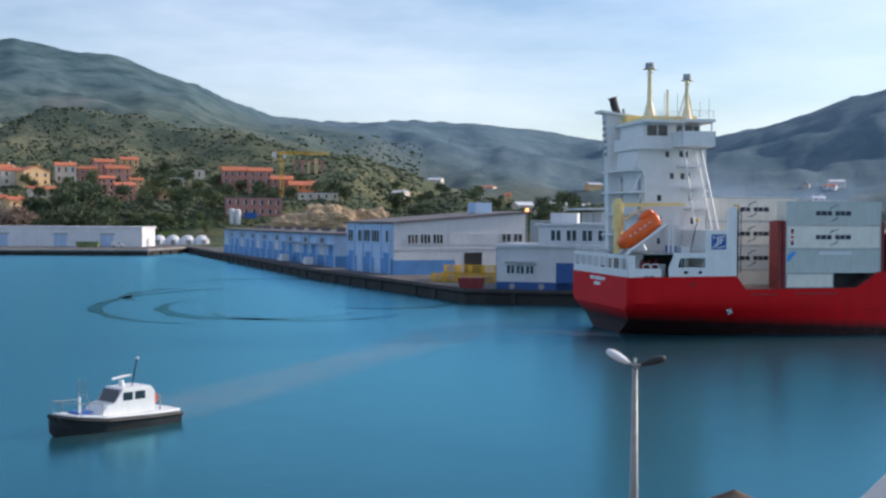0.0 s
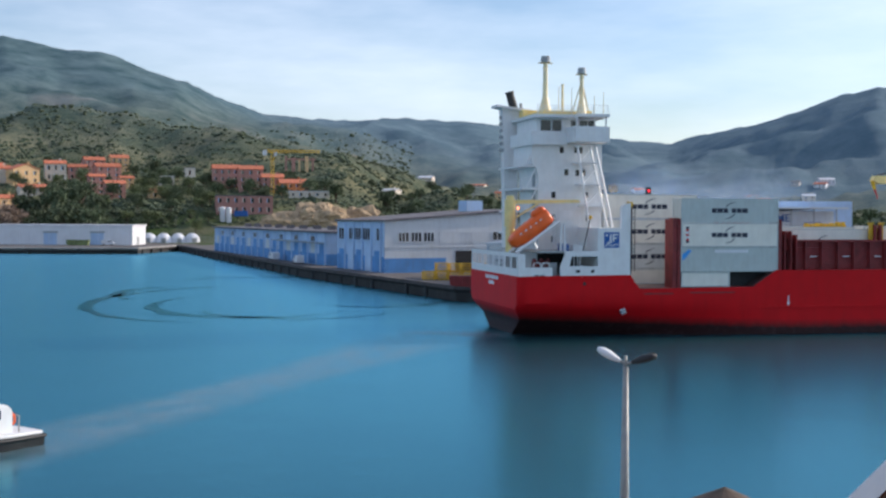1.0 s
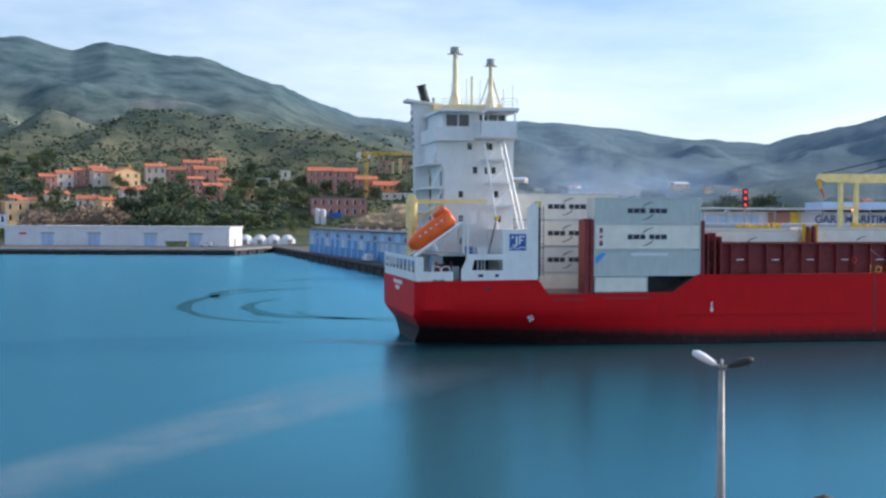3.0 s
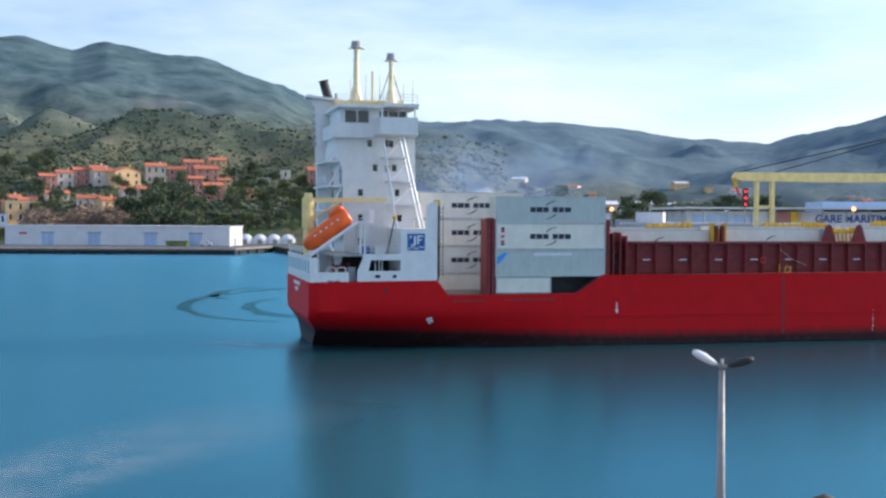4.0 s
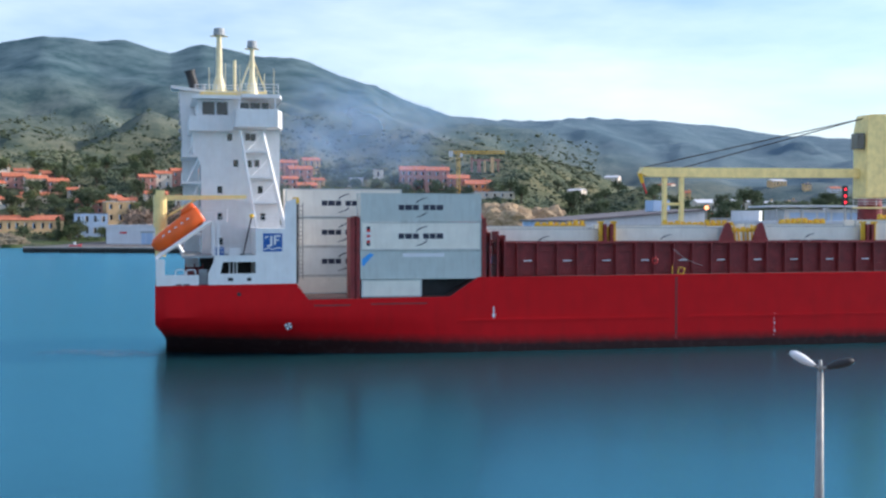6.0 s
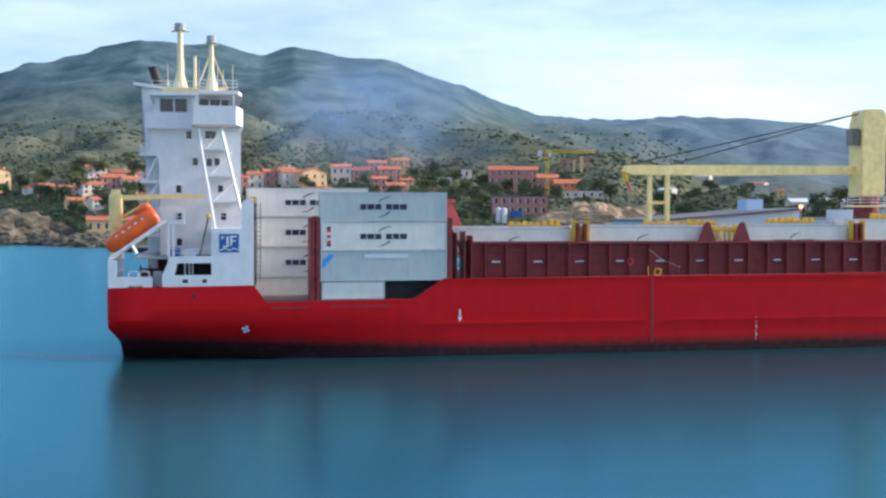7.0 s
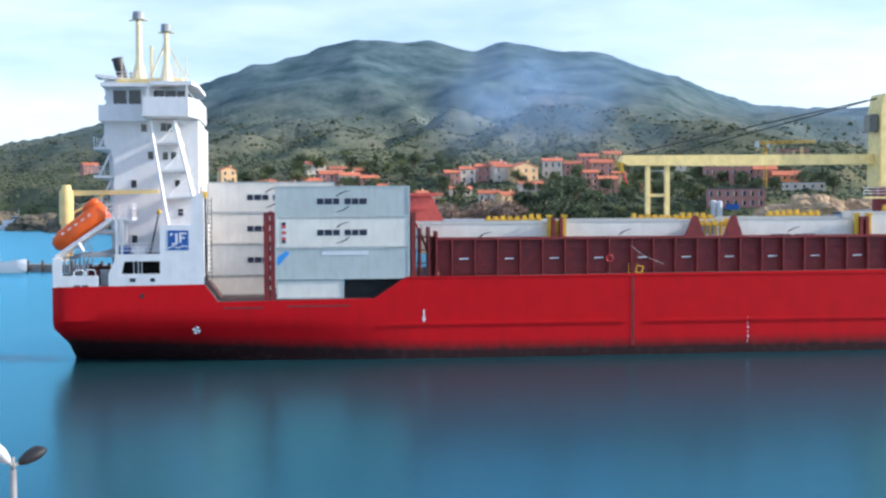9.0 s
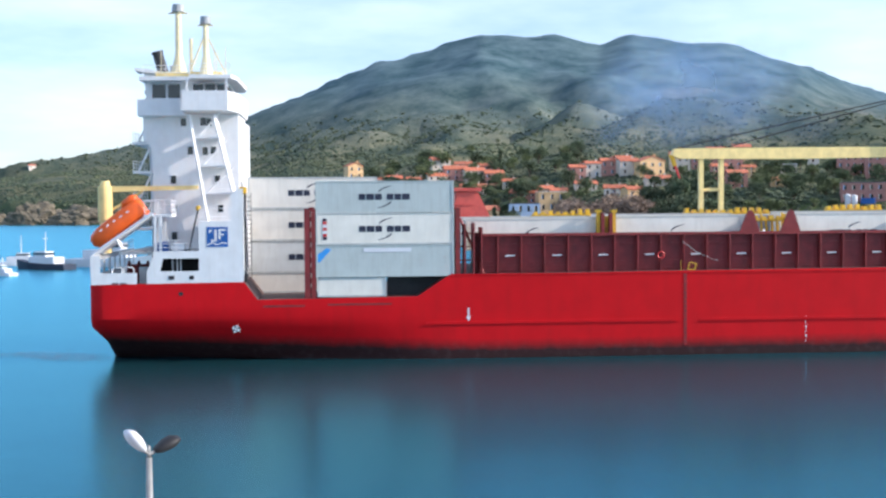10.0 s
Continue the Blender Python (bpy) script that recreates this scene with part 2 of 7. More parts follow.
def land_material():
    m = bpy.data.materials.new("scrub_hillside")
    m.use_nodes = True
    n, l = m.node_tree.nodes, m.node_tree.links
    b = n["Principled BSDF"]
    b.inputs["Roughness"].default_value = 0.95
    b.inputs["Specular IOR Level"].default_value = 0.1
    t = n.new("ShaderNodeTexCoord")

    def nz(scale, detail, rough=0.55):
        a = n.new("ShaderNodeTexNoise")
        a.inputs["Scale"].default_value, a.inputs["Detail"].default_value, a.inputs["Roughness"].default_value = scale, detail, rough
        l.new(t.outputs["Object"], a.inputs["Vector"])
        return a

    fine, mid, wide = nz(0.16, 8, 0.75), nz(0.02, 9, 0.68), nz(0.0045, 6)
    r1 = n.new("ShaderNodeValToRGB")
    e = r1.color_ramp.elements
    e[0].position, e[0].color = 0.36, (0.062, 0.088, 0.06, 1)
    e[1].position, e[1].color = 0.68, (0.19, 0.19, 0.11, 1)
    l.new(fine.outputs["Fac"], r1.inputs["Fac"])
    r2 = n.new("ShaderNodeValToRGB")
    e = r2.color_ramp.elements
    e[0].position, e[0].color = 0.40, (0.052, 0.08, 0.054, 1)
    e[1].position, e[1].color = 0.68, (0.28, 0.245, 0.13, 1)
    l.new(mid.outputs["Fac"], r2.inputs["Fac"])
    mix = n.new("ShaderNodeMixRGB")
    mix.inputs[0].default_value = 0.6
    l.new(r1.outputs["Color"], mix.inputs[1])
    l.new(r2.outputs["Color"], mix.inputs[2])
    r3 = n.new("ShaderNodeValToRGB")
    e = r3.color_ramp.elements
    e[0].position, e[0].color = 0.62, (0, 0, 0, 1)
    e[1].position, e[1].color = 0.68, (0.8, 0.8, 0.8, 1)
    l.new(wide.outputs["Fac"], r3.inputs["Fac"])
    mix2 = n.new("ShaderNodeMixRGB")
    mix2.inputs[2].default_value = (0.40, 0.30, 0.21, 1)
    l.new(r3.outputs["Color"], mix2.inputs[0])
    l.new(mix.outputs["Color"], mix2.inputs[1])
    # blue-green haze put into the colour of the slopes above the scrub
    haze_high = n.new("ShaderNodeValToRGB")
    e = haze_high.color_ramp.elements
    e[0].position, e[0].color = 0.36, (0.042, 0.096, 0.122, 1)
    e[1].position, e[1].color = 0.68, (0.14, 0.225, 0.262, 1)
    l.new(mid.outputs["Fac"], haze_high.inputs["Fac"])
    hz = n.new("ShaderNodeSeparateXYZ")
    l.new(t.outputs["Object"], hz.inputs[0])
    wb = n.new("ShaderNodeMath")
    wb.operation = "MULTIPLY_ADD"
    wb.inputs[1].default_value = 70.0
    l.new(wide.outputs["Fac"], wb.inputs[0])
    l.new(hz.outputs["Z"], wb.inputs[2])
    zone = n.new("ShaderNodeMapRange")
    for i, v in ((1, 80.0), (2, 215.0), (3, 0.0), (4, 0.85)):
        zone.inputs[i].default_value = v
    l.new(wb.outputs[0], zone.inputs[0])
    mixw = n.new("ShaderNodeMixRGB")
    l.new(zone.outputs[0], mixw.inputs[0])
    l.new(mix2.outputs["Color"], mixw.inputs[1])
    l.new(haze_high.outputs["Color"], mixw.inputs[2])
    # pine and far put distance haze into the far range's colour beyond the valley
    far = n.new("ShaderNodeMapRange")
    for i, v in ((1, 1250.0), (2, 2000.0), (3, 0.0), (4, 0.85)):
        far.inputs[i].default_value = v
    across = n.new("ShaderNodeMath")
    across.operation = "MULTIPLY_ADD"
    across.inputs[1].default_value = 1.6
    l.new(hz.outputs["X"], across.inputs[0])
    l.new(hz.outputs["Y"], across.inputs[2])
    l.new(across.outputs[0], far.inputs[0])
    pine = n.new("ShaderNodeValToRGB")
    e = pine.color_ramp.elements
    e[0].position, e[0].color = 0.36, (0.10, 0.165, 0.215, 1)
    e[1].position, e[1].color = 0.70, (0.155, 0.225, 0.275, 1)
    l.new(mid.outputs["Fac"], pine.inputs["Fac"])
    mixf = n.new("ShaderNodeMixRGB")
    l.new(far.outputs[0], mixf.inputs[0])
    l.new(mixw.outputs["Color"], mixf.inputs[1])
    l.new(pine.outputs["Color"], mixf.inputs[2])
    # green meadow low on the slopes
    sx = n.new("ShaderNodeSeparateXYZ")
    l.new(t.outputs["Object"], sx.inputs[0])
    lowz = n.new("ShaderNodeMapRange")
    for i, v in ((1, 30.0), (2, 8.0), (3, 0.0), (4, 1.0)):
        lowz.inputs[i].default_value = v
    l.new(sx.outputs["Z"], lowz.inputs[0])
    patch = nz(0.03, 4)
    pr = n.new("ShaderNodeMapRange")
    pr.inputs[1].default_value, pr.inputs[2].default_value = 0.42, 0.56
    l.new(patch.outputs["Fac"], pr.inputs[0])
    mu = n.new("ShaderNodeMath")
    mu.operation = "MULTIPLY"
    l.new(lowz.outputs[0], mu.inputs[0])
    l.new(pr.outputs[0], mu.inputs[1])
    mix3 = n.new("ShaderNodeMixRGB")
    mix3.inputs[2].default_value = (0.085, 0.125, 0.042, 1)
    l.new(mu.outputs[0], mix3.inputs[0])
    l.new(mixf.outputs["Color"], mix3.inputs[1])
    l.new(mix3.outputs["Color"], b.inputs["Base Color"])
    bp = n.new("ShaderNodeBump")
    bp.inputs["Strength"].default_value, bp.inputs["Distance"].default_value = 0.6, 4.0
    l.new(fine.outputs["Fac"], bp.inputs["Height"])
    l.new(bp.outputs["Normal"], b.inputs["Normal"])
    return m


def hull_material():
    """Red topsides over dark antifouling; the worn waterline climbs aft as painted overhang shade."""
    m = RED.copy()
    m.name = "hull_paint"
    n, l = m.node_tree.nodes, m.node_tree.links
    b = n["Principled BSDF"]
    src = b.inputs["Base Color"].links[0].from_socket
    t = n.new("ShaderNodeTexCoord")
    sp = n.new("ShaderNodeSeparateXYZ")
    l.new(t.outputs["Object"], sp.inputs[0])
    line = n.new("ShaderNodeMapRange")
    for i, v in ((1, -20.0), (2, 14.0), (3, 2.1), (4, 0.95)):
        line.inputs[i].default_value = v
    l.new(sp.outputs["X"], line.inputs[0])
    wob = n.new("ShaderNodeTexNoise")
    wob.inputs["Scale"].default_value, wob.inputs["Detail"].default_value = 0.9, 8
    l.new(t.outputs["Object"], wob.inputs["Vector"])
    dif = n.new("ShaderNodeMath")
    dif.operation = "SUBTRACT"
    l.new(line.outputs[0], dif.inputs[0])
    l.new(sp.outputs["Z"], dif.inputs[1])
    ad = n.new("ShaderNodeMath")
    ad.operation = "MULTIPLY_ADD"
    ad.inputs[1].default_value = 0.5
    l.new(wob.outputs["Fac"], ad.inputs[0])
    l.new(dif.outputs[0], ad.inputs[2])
    # broad edge, so the painted stern shade fades into the red
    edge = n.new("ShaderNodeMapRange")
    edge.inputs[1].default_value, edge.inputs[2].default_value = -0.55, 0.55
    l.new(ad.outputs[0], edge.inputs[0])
    foul_shade = n.new("ShaderNodeMixRGB")
    foul_shade.inputs[1].default_value, foul_shade.inputs[2].default_value = (0.035, 0.012, 0.012, 1), (0.06, 0.032, 0.03, 1)
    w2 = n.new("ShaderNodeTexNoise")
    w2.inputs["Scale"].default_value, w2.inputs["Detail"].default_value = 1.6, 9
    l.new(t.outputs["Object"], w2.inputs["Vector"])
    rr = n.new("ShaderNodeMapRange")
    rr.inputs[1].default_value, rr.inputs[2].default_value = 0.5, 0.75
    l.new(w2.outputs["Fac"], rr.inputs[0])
    l.new(rr.outputs[0], foul_shade.inputs[0])
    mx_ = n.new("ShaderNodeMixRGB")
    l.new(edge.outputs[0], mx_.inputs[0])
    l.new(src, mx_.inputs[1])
    l.new(foul_shade.outputs["Color"], mx_.inputs[2])
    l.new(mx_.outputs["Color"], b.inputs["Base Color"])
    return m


DECK = paint("deck_paint", (0.085, 0.05, 0.047), 0.7, vary=0.25, scale=0.8)
VENTRED = paint("ventilator_red", (0.55, 0.09, 0.07), 0.55, vary=0.12, dirt=(0.25, 0.06, 0.05), dirt_amt=0.4)
ROCKDARK = paint("shore_rock", (0.16, 0.135, 0.095), 0.95, vary=0.45, scale=0.2, bump=1.0, bscale=0.6, dirt=(0.05, 0.06, 0.035), dirt_amt=0.8, dirt_scale=(0.12, 0.12, 0.12))
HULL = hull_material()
WATER = water_material()
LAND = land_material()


# ---- mesh helpers ----
def box(bm, x0, x1, y0, y1, z0, z1):
    vs = [bm.verts.new(p) for p in ((x0, y0, z0), (x1, y0, z0), (x1, y1, z0), (x0, y1, z0), (x0, y0, z1), (x1, y0, z1), (x1, y1, z1), (x0, y1, z1))]
    for q in ((0, 3, 2, 1), (4, 5, 6, 7), (0, 1, 5, 4), (1, 2, 6, 5), (2, 3, 7, 6), (3, 0, 4, 7)):
        bm.faces.new([vs[i] for i in q])
    return vs


def prism(bm, outline, y0, y1):
    """An outline in x and z, drawn through from y0 to y1."""
    a = [bm.verts.new((x, y0, z)) for x, z in outline]
    b = [bm.verts.new((x, y1, z)) for x, z in outline]
    n = len(outline)
    bm.faces.new(a)
    bm.faces.new(b[::-1])
    for i in range(n):
        bm.faces.new((a[i], b[i], b[(i + 1) % n], a[(i + 1) % n]))


def slab(bm, outline, z0, z1):
    """An outline in x and y, drawn up from z0 to z1."""
    a = [bm.verts.new((x, y, z0)) for x, y in outline]
    b = [bm.verts.new((x, y, z1)) for x, y in outline]
    n = len(outline)
    bm.faces.new(a[::-1])
    bm.faces.new(b)
    for i in range(n):
        bm.faces.new((a[i], a[(i + 1) % n], b[(i + 1) % n], b[i]))


def rod(bm, p, q, r0, r1=None, sides=8):
    p, q = Vector(p), Vector(q)
    r1 = r0 if r1 is None else r1
    m = (q - p).to_track_quat("Z", "Y").to_matrix()
    a, b = [], []
    for i in range(sides):
        w = 2 * math.pi * i / sides
        d = m @ Vector((math.cos(w), math.sin(w), 0))
        a.append(bm.verts.new(p + d * r0))
        b.append(bm.verts.new(q + d * r1))
    for i in range(sides):
        j = (i + 1) % sides
        bm.faces.new((a[i], a[j], b[j], b[i]))
    bm.faces.new(a[::-1])
    bm.faces.new(b)


def beam(bm, p, q, w, d=None):
    """A square bar from p to q."""
    rod(bm, p, q, w * 0.7071, sides=4)


def mesh_of(name, bm, material, bevel=0.0, smooth=False):
    if bevel:
        bmesh.ops.bevel(bm, geom=bm.edges[:], offset=bevel, segments=2, affect="EDGES")
    bmesh.ops.recalc_face_normals(bm, faces=bm.faces[:])
    me = bpy.data.meshes.new(name)
    bm.to_mesh(me)
    bm.free()
    for mt in material if isinstance(material, (list, tuple)) else [material]:
        me.materials.append(mt)
    if smooth:
        for p in me.polygons:
            p.use_smooth = True
    return me


def part(name, bm, material, parent, label="", bevel=0.0, smooth=False):
    ob = new(name, mesh_of(name, bm, material, bevel, smooth))
    ob.parent = parent
    if label:
        ob["label"] = label
    return ob


def empty(name, m=None):
    ob = new(name)
    ob.empty_display_size = 0.5
    if m is not None:
        ob.matrix_world = m
    return ob


def one_box(*a):
    bm = bmesh.new()
    box(bm, *a)
    return bm


# ---- water and land ----
def disc_sheet(name, radius, z, material, rings=24, sides=96):
    bm = bmesh.new()
    prev, c = None, bm.verts.new((0, 0, z))
    for k in range(1, rings + 1):
        r = radius * (k / rings) ** 2
        ring = [bm.verts.new((r * math.cos(2 * math.pi * i / sides), r * math.sin(2 * math.pi * i / sides), z)) for i in range(sides)]
        for i in range(sides):
            j = (i + 1) % sides
            bm.faces.new((c, ring[i], ring[j]) if prev is None else (prev[i], ring[i], ring[j], prev[j]))
        prev = ring
    return new(name, mesh_of(name, bm, material))


tagged(disc_sheet("water", 4800, 0.0, WATER), "calm blue-green harbour water with soft reflections", "water", kind="structure")

AZ = (-180, -75, -60, -50, -44.4, -41.2, -38.5, -34.4, -30.9, -27.3, -22.5, -18.9, -17, -15.5, -13.5, -11.4, -8, -4.1, 0.1, 2.7, 7.5, 11.2, 14.9, 18.7, 20, 24, 32, 60, 180)
RIDGE = (1.0, 1.0, 1.0, 1.2, 1.94, 2.3, 3.05, 4.07, 5.3, 6.85, 7.98, 8.12, 7.7, 7.9, 7.55, 7.5, 6.4, 4.78, 4.5, 4.75, 4.35, 3.8, 3.5, 4.35, 4.75, 5.9, 5.2, 2.0, 1.0)


def ramp(az, pairs):
    return float(np.interp(az, [p[0] for p in pairs], [p[1] for p in pairs]))


def shore(az):
    return ramp(az, ((-180, 3200), (-70, 3200), (-50, 1500), (-44, 1170), (-38, 1050), (-33, 800), (-28.6, 634), (-24, 545), (-19.8, 552), (-10, 492), (-8.6, 484), (-5, 470), (0, 420), (6, 330), (16, 300), (40, 250), (60, 2000), (180, 3200)))


def ridge_at(az):
    return max(shore(az) + 300, ramp(az, ((-60, 3600), (-44, 1650), (-30, 1750), (-15, 1850), (-8, 1750), (0, 2300), (10, 2600), (24, 2200), (60, 3600))))


def land_height(az, r):
    """The height of the land at a bearing and a distance."""
    r0 = shore(az)
    rr = ridge_at(az)
    e_low = ramp(az, ((-50, 0.2), (-40, 0.35), (-28, 0.2), (-22, -0.1), (-12, 0.1), (-6, 0.1), (-2, 0.0), (2, -0.35), (10, -0.4), (30, -0.4)))
    e_town = ramp(az, ((-50, 0.6), (-40, 1.1), (-28, 1.3), (-22, 1.2), (-15, 1.5), (-6, 1.6), (-1, 1.2), (2, 0.0), (8, -0.2), (30, -0.1)))
    e_spur = ramp(az, ((-50, 0.9), (-40, 1.5), (-34, 1.9), (-28, 2.7), (-22, 3.4), (-14, 3.9), (-8, 3.7), (-4, 3.2), (0, 2.4), (3.2, 0.9), (6, 0.25), (14, 0.2), (30, 0.6)))
    e_back = ramp(az, ((-50, 0.9), (-34, 2.2), (-22, 4.2), (-14, 4.6), (-8, 4.1), (-2, 3.0), (3, 1.0), (8, 0.7), (20, 1.2), (30, 1.5)))
    e_top = ramp(az, tuple(zip(AZ, RIDGE)))
    ks = [r0, r0 + 1.5, r0 + 62, max(r0 + 84, 575), max(r0 + 150, 690), max(r0 + 330, 1050), max(r0 + 480, 1300), rr]
    for i in range(1, len(ks)):
        ks[i] = max(ks[i], ks[i - 1] + 1)
    eye = EYE[2]
    zs = [-1.0, 1.3, 2.0]
    for k, e in zip(ks[3:7], (e_low, e_town, e_spur, e_back)):
        zs.append(max(2.2, eye + k * math.tan(radians(e))))
    zs.append(eye + ks[7] * math.tan(radians(e_top)))
    ks += [ks[7] + 500, 5200]
    zs += [zs[-1] * 0.55, 0.0]
    return float(np.interp(r, ks, zs))


def land(x, y):
    r = math.hypot(x, y)
    az = math.degrees(math.atan2(x, y))
    z = land_height(az, r)
    k = min(1.0, max(0.0, (r - shore(az) - 60) / 500))
    if k > 0:
        v = Vector((x / 160, y / 160, 0.3))
        top = max(0.15, min(1.0, abs(r - ridge_at(az)) / 450))
        z += k * top * (noise.fractal(v, 0.9, 2.1, 6) * 20 - abs(noise.noise(Vector((x / 230, y / 330, 2.0)))) * 46 + 8)
        spur = 1 - abs(noise.noise(Vector((az * 0.19 + 1.3 * noise.noise(Vector((x / 420, y / 420, 5.0))), r / 900, 9.0)))) * 2.2
        z += k * top * (spur - 0.5) * ramp(az, ((-30, 13), (-6, 13), (0, 5), (20, 5)))
        z += k * top * noise.fractal(v * 5, 0.8, 2.1, 4) * 2.5
        z += (1 - top) * k * noise.fractal(v * 2.5, 1.0, 2.1, 5) * 4
    return z


def build_land():
    azs = list(np.arange(-180, -50, 3.0)) + list(np.arange(-50, 30, 0.25)) + list(np.arange(30, 180, 3.0))
    rows = []
    for az in azs:
        r0 = shore(az)
        s, c = math.sin(radians(az)), math.cos(radians(az))
        row = []
        for k in range(134):
            r = r0 + (0, 1.5, 12)[k] if k < 3 else r0 + 12 + (4700 - r0) * ((k - 2) / 131) ** 1.9
            row.append((r * s, r * c, land(r * s, r * c)))
        rows.append(row)
    n, m = len(rows), 134
    verts = [p for row in rows for p in row]
    faces = [(i * m + k, i * m + k + 1, ((i + 1) % n) * m + k + 1, ((i + 1) % n) * m + k) for i in range(n) for k in range(m - 1)]
    me = bpy.data.meshes.new("ground")
    me.from_pydata(verts, [], faces)
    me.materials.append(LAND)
    for p in me.polygons:
        p.use_smooth = True
    me.update()
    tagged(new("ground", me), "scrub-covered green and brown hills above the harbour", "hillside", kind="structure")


build_land()


def near_bank():
    """The quay road on the camera's own side."""
    bm = bmesh.new()
    ring = []
    for i in range(73):
        a = radians(-180 + 5 * i)
        ring.append(a)
    rows = []
    for a in ring:
        d = math.degrees(a)
        edge = ramp(d, ((-180, 220), (-110, 220), (-70, 60), (-40, 38), (0, 42), (30, 38), (70, 60), (110, 220), (180, 220)))
        zz = ramp(d, ((-60, 0.2), (-38, 0.3), (0, 1.6), (13, 2.4), (40, 2.8)))
        row = []
        for r, z in ((0.1, 11.7), (6, 11.5), (14, zz + 2.5), (18, zz + 0.3), (edge - 3, zz), (edge, zz), (edge + 0.1, -2)):
            row.append(bm.verts.new((r * math.sin(a), r * math.cos(a), z if abs(d) < 80 else max(z, 3) if z > 0 else z)))
        rows.append(row)
    for i in range(72):
        for k in range(6):
            bm.faces.new((rows[i][k], rows[i][k + 1], rows[i + 1][k + 1], rows[i + 1][k]))
    tagged(new("road", mesh_of("road", bm, CONCRETE)), "grey paved quayside road below the viewpoint", "road", kind="structure")


near_bank()


# ---- the cargo ship ----
# ship space: x towards the bow, y to port, z up from the water; the starboard side is y = 0
# seconds, place on the water, heading
SHIP = (
    (0, 49.95, 138.72, 7.04),
    (0.5, 43.70, 136.87, 7.75),
    (1, 37.84, 136.06, 8.45),
    (1.5, 32.19, 135.10, 9.18),
    (2, 26.48, 132.86, 9.92),
    (3.5, 11.11, 128.17, 12.32),
    (4, 5.54, 126.29, 13.19),
    (4.5, -0.09, 124.19, 14.11),
    (5, -5.66, 121.79, 15.07),
    (5.5, -11.27, 119.48, 16.10),
    (7, -28.31, 111.26, 19.57),
    (7.5, -34.17, 108.09, 20.88),
    (8, -39.81, 104.86, 22.26),
    (8.5, -44.70, 101.38, 23.74),
    (9, -48.76, 98.34, 25.31),
    (9.5, -51.78, 95.02, 26.98),
    (10, -53.93, 92.06, 28.75)
)
BEAM = 21.6
MOVERS = []


def carried_by_ship(ob):
    MOVERS.append(ob)
    return ob


ship = carried_by_ship(empty("cargo_ship"))
tagged(ship, "red-hulled container ship with a tall white bridge tower", "ship")


def sheer(x):
    return ramp(x, ((-19.5, 6.9), (-6.25, 7.02), (-5.1, 5.45), (8.9, 5.58), (11.7, 7.42), (33, 7.57), (58, 7.7), (84, 7.8), (88, 10.6), (108, 11.8)))


def tuck(x, z):
    """How far the hull's side lies inside the full beam."""
    aft = max(0.0, min(1.0, (12 - x) / 30))
    low = max(0.0, min(1.0, (3.7 - z) / 3.7))
    t = 6.0 * aft ** 1.4 * low ** 1.25
    if x > 74:
        k = min(1.0, (x - 74) / 34)
        flare = 0.45 + 0.55 * max(0.0, min(1.0, 1 - z / 9))
        t += (BEAM / 2 - 0.15) * min(1.0, k ** 1.8 * flare + max(0, k - 0.9) * 8 * (1 - flare))
    # rounded corner at the transom
    if x < -18.5:
        t += 0.5 * ((-18.5 - x) / 1.0) ** 2
    return min(t, BEAM / 2 - 0.1)


def build_hull():
    xs = [-19.5, -19.3, -18.9, -18.3, -17, -15, -12, -9, -6.25, -5.1, -2, 2, 6, 8.9, 10.3, 11.7, 16, 22, 28, 32.9, 40, 48, 58, 66, 74, 78, 82, 84, 86, 88, 91, 94, 97, 100, 103, 105.5, 107, 108]
    levels = 12
    bm = bmesh.new()
    rows = []
    for x in xs:
        top = sheer(x)
        zs = [-1.2, 0.0, 0.55, 1.05, 1.6, 2.2, 2.9, 3.2, 3.9, 5.0, top - 0.12, top]
        star, port = [], []
        for z in zs:
            # the stern's underside runs forward below the knuckle
            lift = max(0.0, 3.0 - z)
            xe = max(x, -19.5 + min(1.0, 0.8 * lift ** 0.6)) if x < -17 else x
            t = tuck(xe, z)
            star.append(bm.verts.new((xe, t, z)))
            port.append(bm.verts.new((xe, BEAM - t, z)))
        rows.append((star, port))
    for (s0, p0), (s1, p1) in zip(rows, rows[1:]):
        for k in range(levels - 1):
            bm.faces.new((s0[k], s1[k], s1[k + 1], s0[k + 1]))
            bm.faces.new((p0[k], p0[k + 1], p1[k + 1], p1[k]))
        bm.faces.new((s0[-1], s1[-1], p1[-1], p0[-1]))
    s0, p0 = rows[0]
    for k in range(levels - 1):
        bm.faces.new((s0[k], s0[k + 1], p0[k + 1], p0[k]))
    s1, p1 = rows[-1]
    for k in range(levels - 1):
        bm.faces.new((s1[k], p1[k], p1[k + 1], s1[k + 1]))
    bmesh.ops.remove_doubles(bm, verts=bm.verts[:], dist=0.001)
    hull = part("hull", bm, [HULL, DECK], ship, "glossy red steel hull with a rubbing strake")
    for p in hull.data.polygons:
        p.use_smooth = True
    hull.data.set_sharp_from_angle(angle=radians(32))
    # the decks are oxide red
    for p in hull.data.polygons:
        if abs(p.normal.z) > 0.4 and p.center.z > 5:
            p.material_index = 1
    return hull


hull = build_hull()


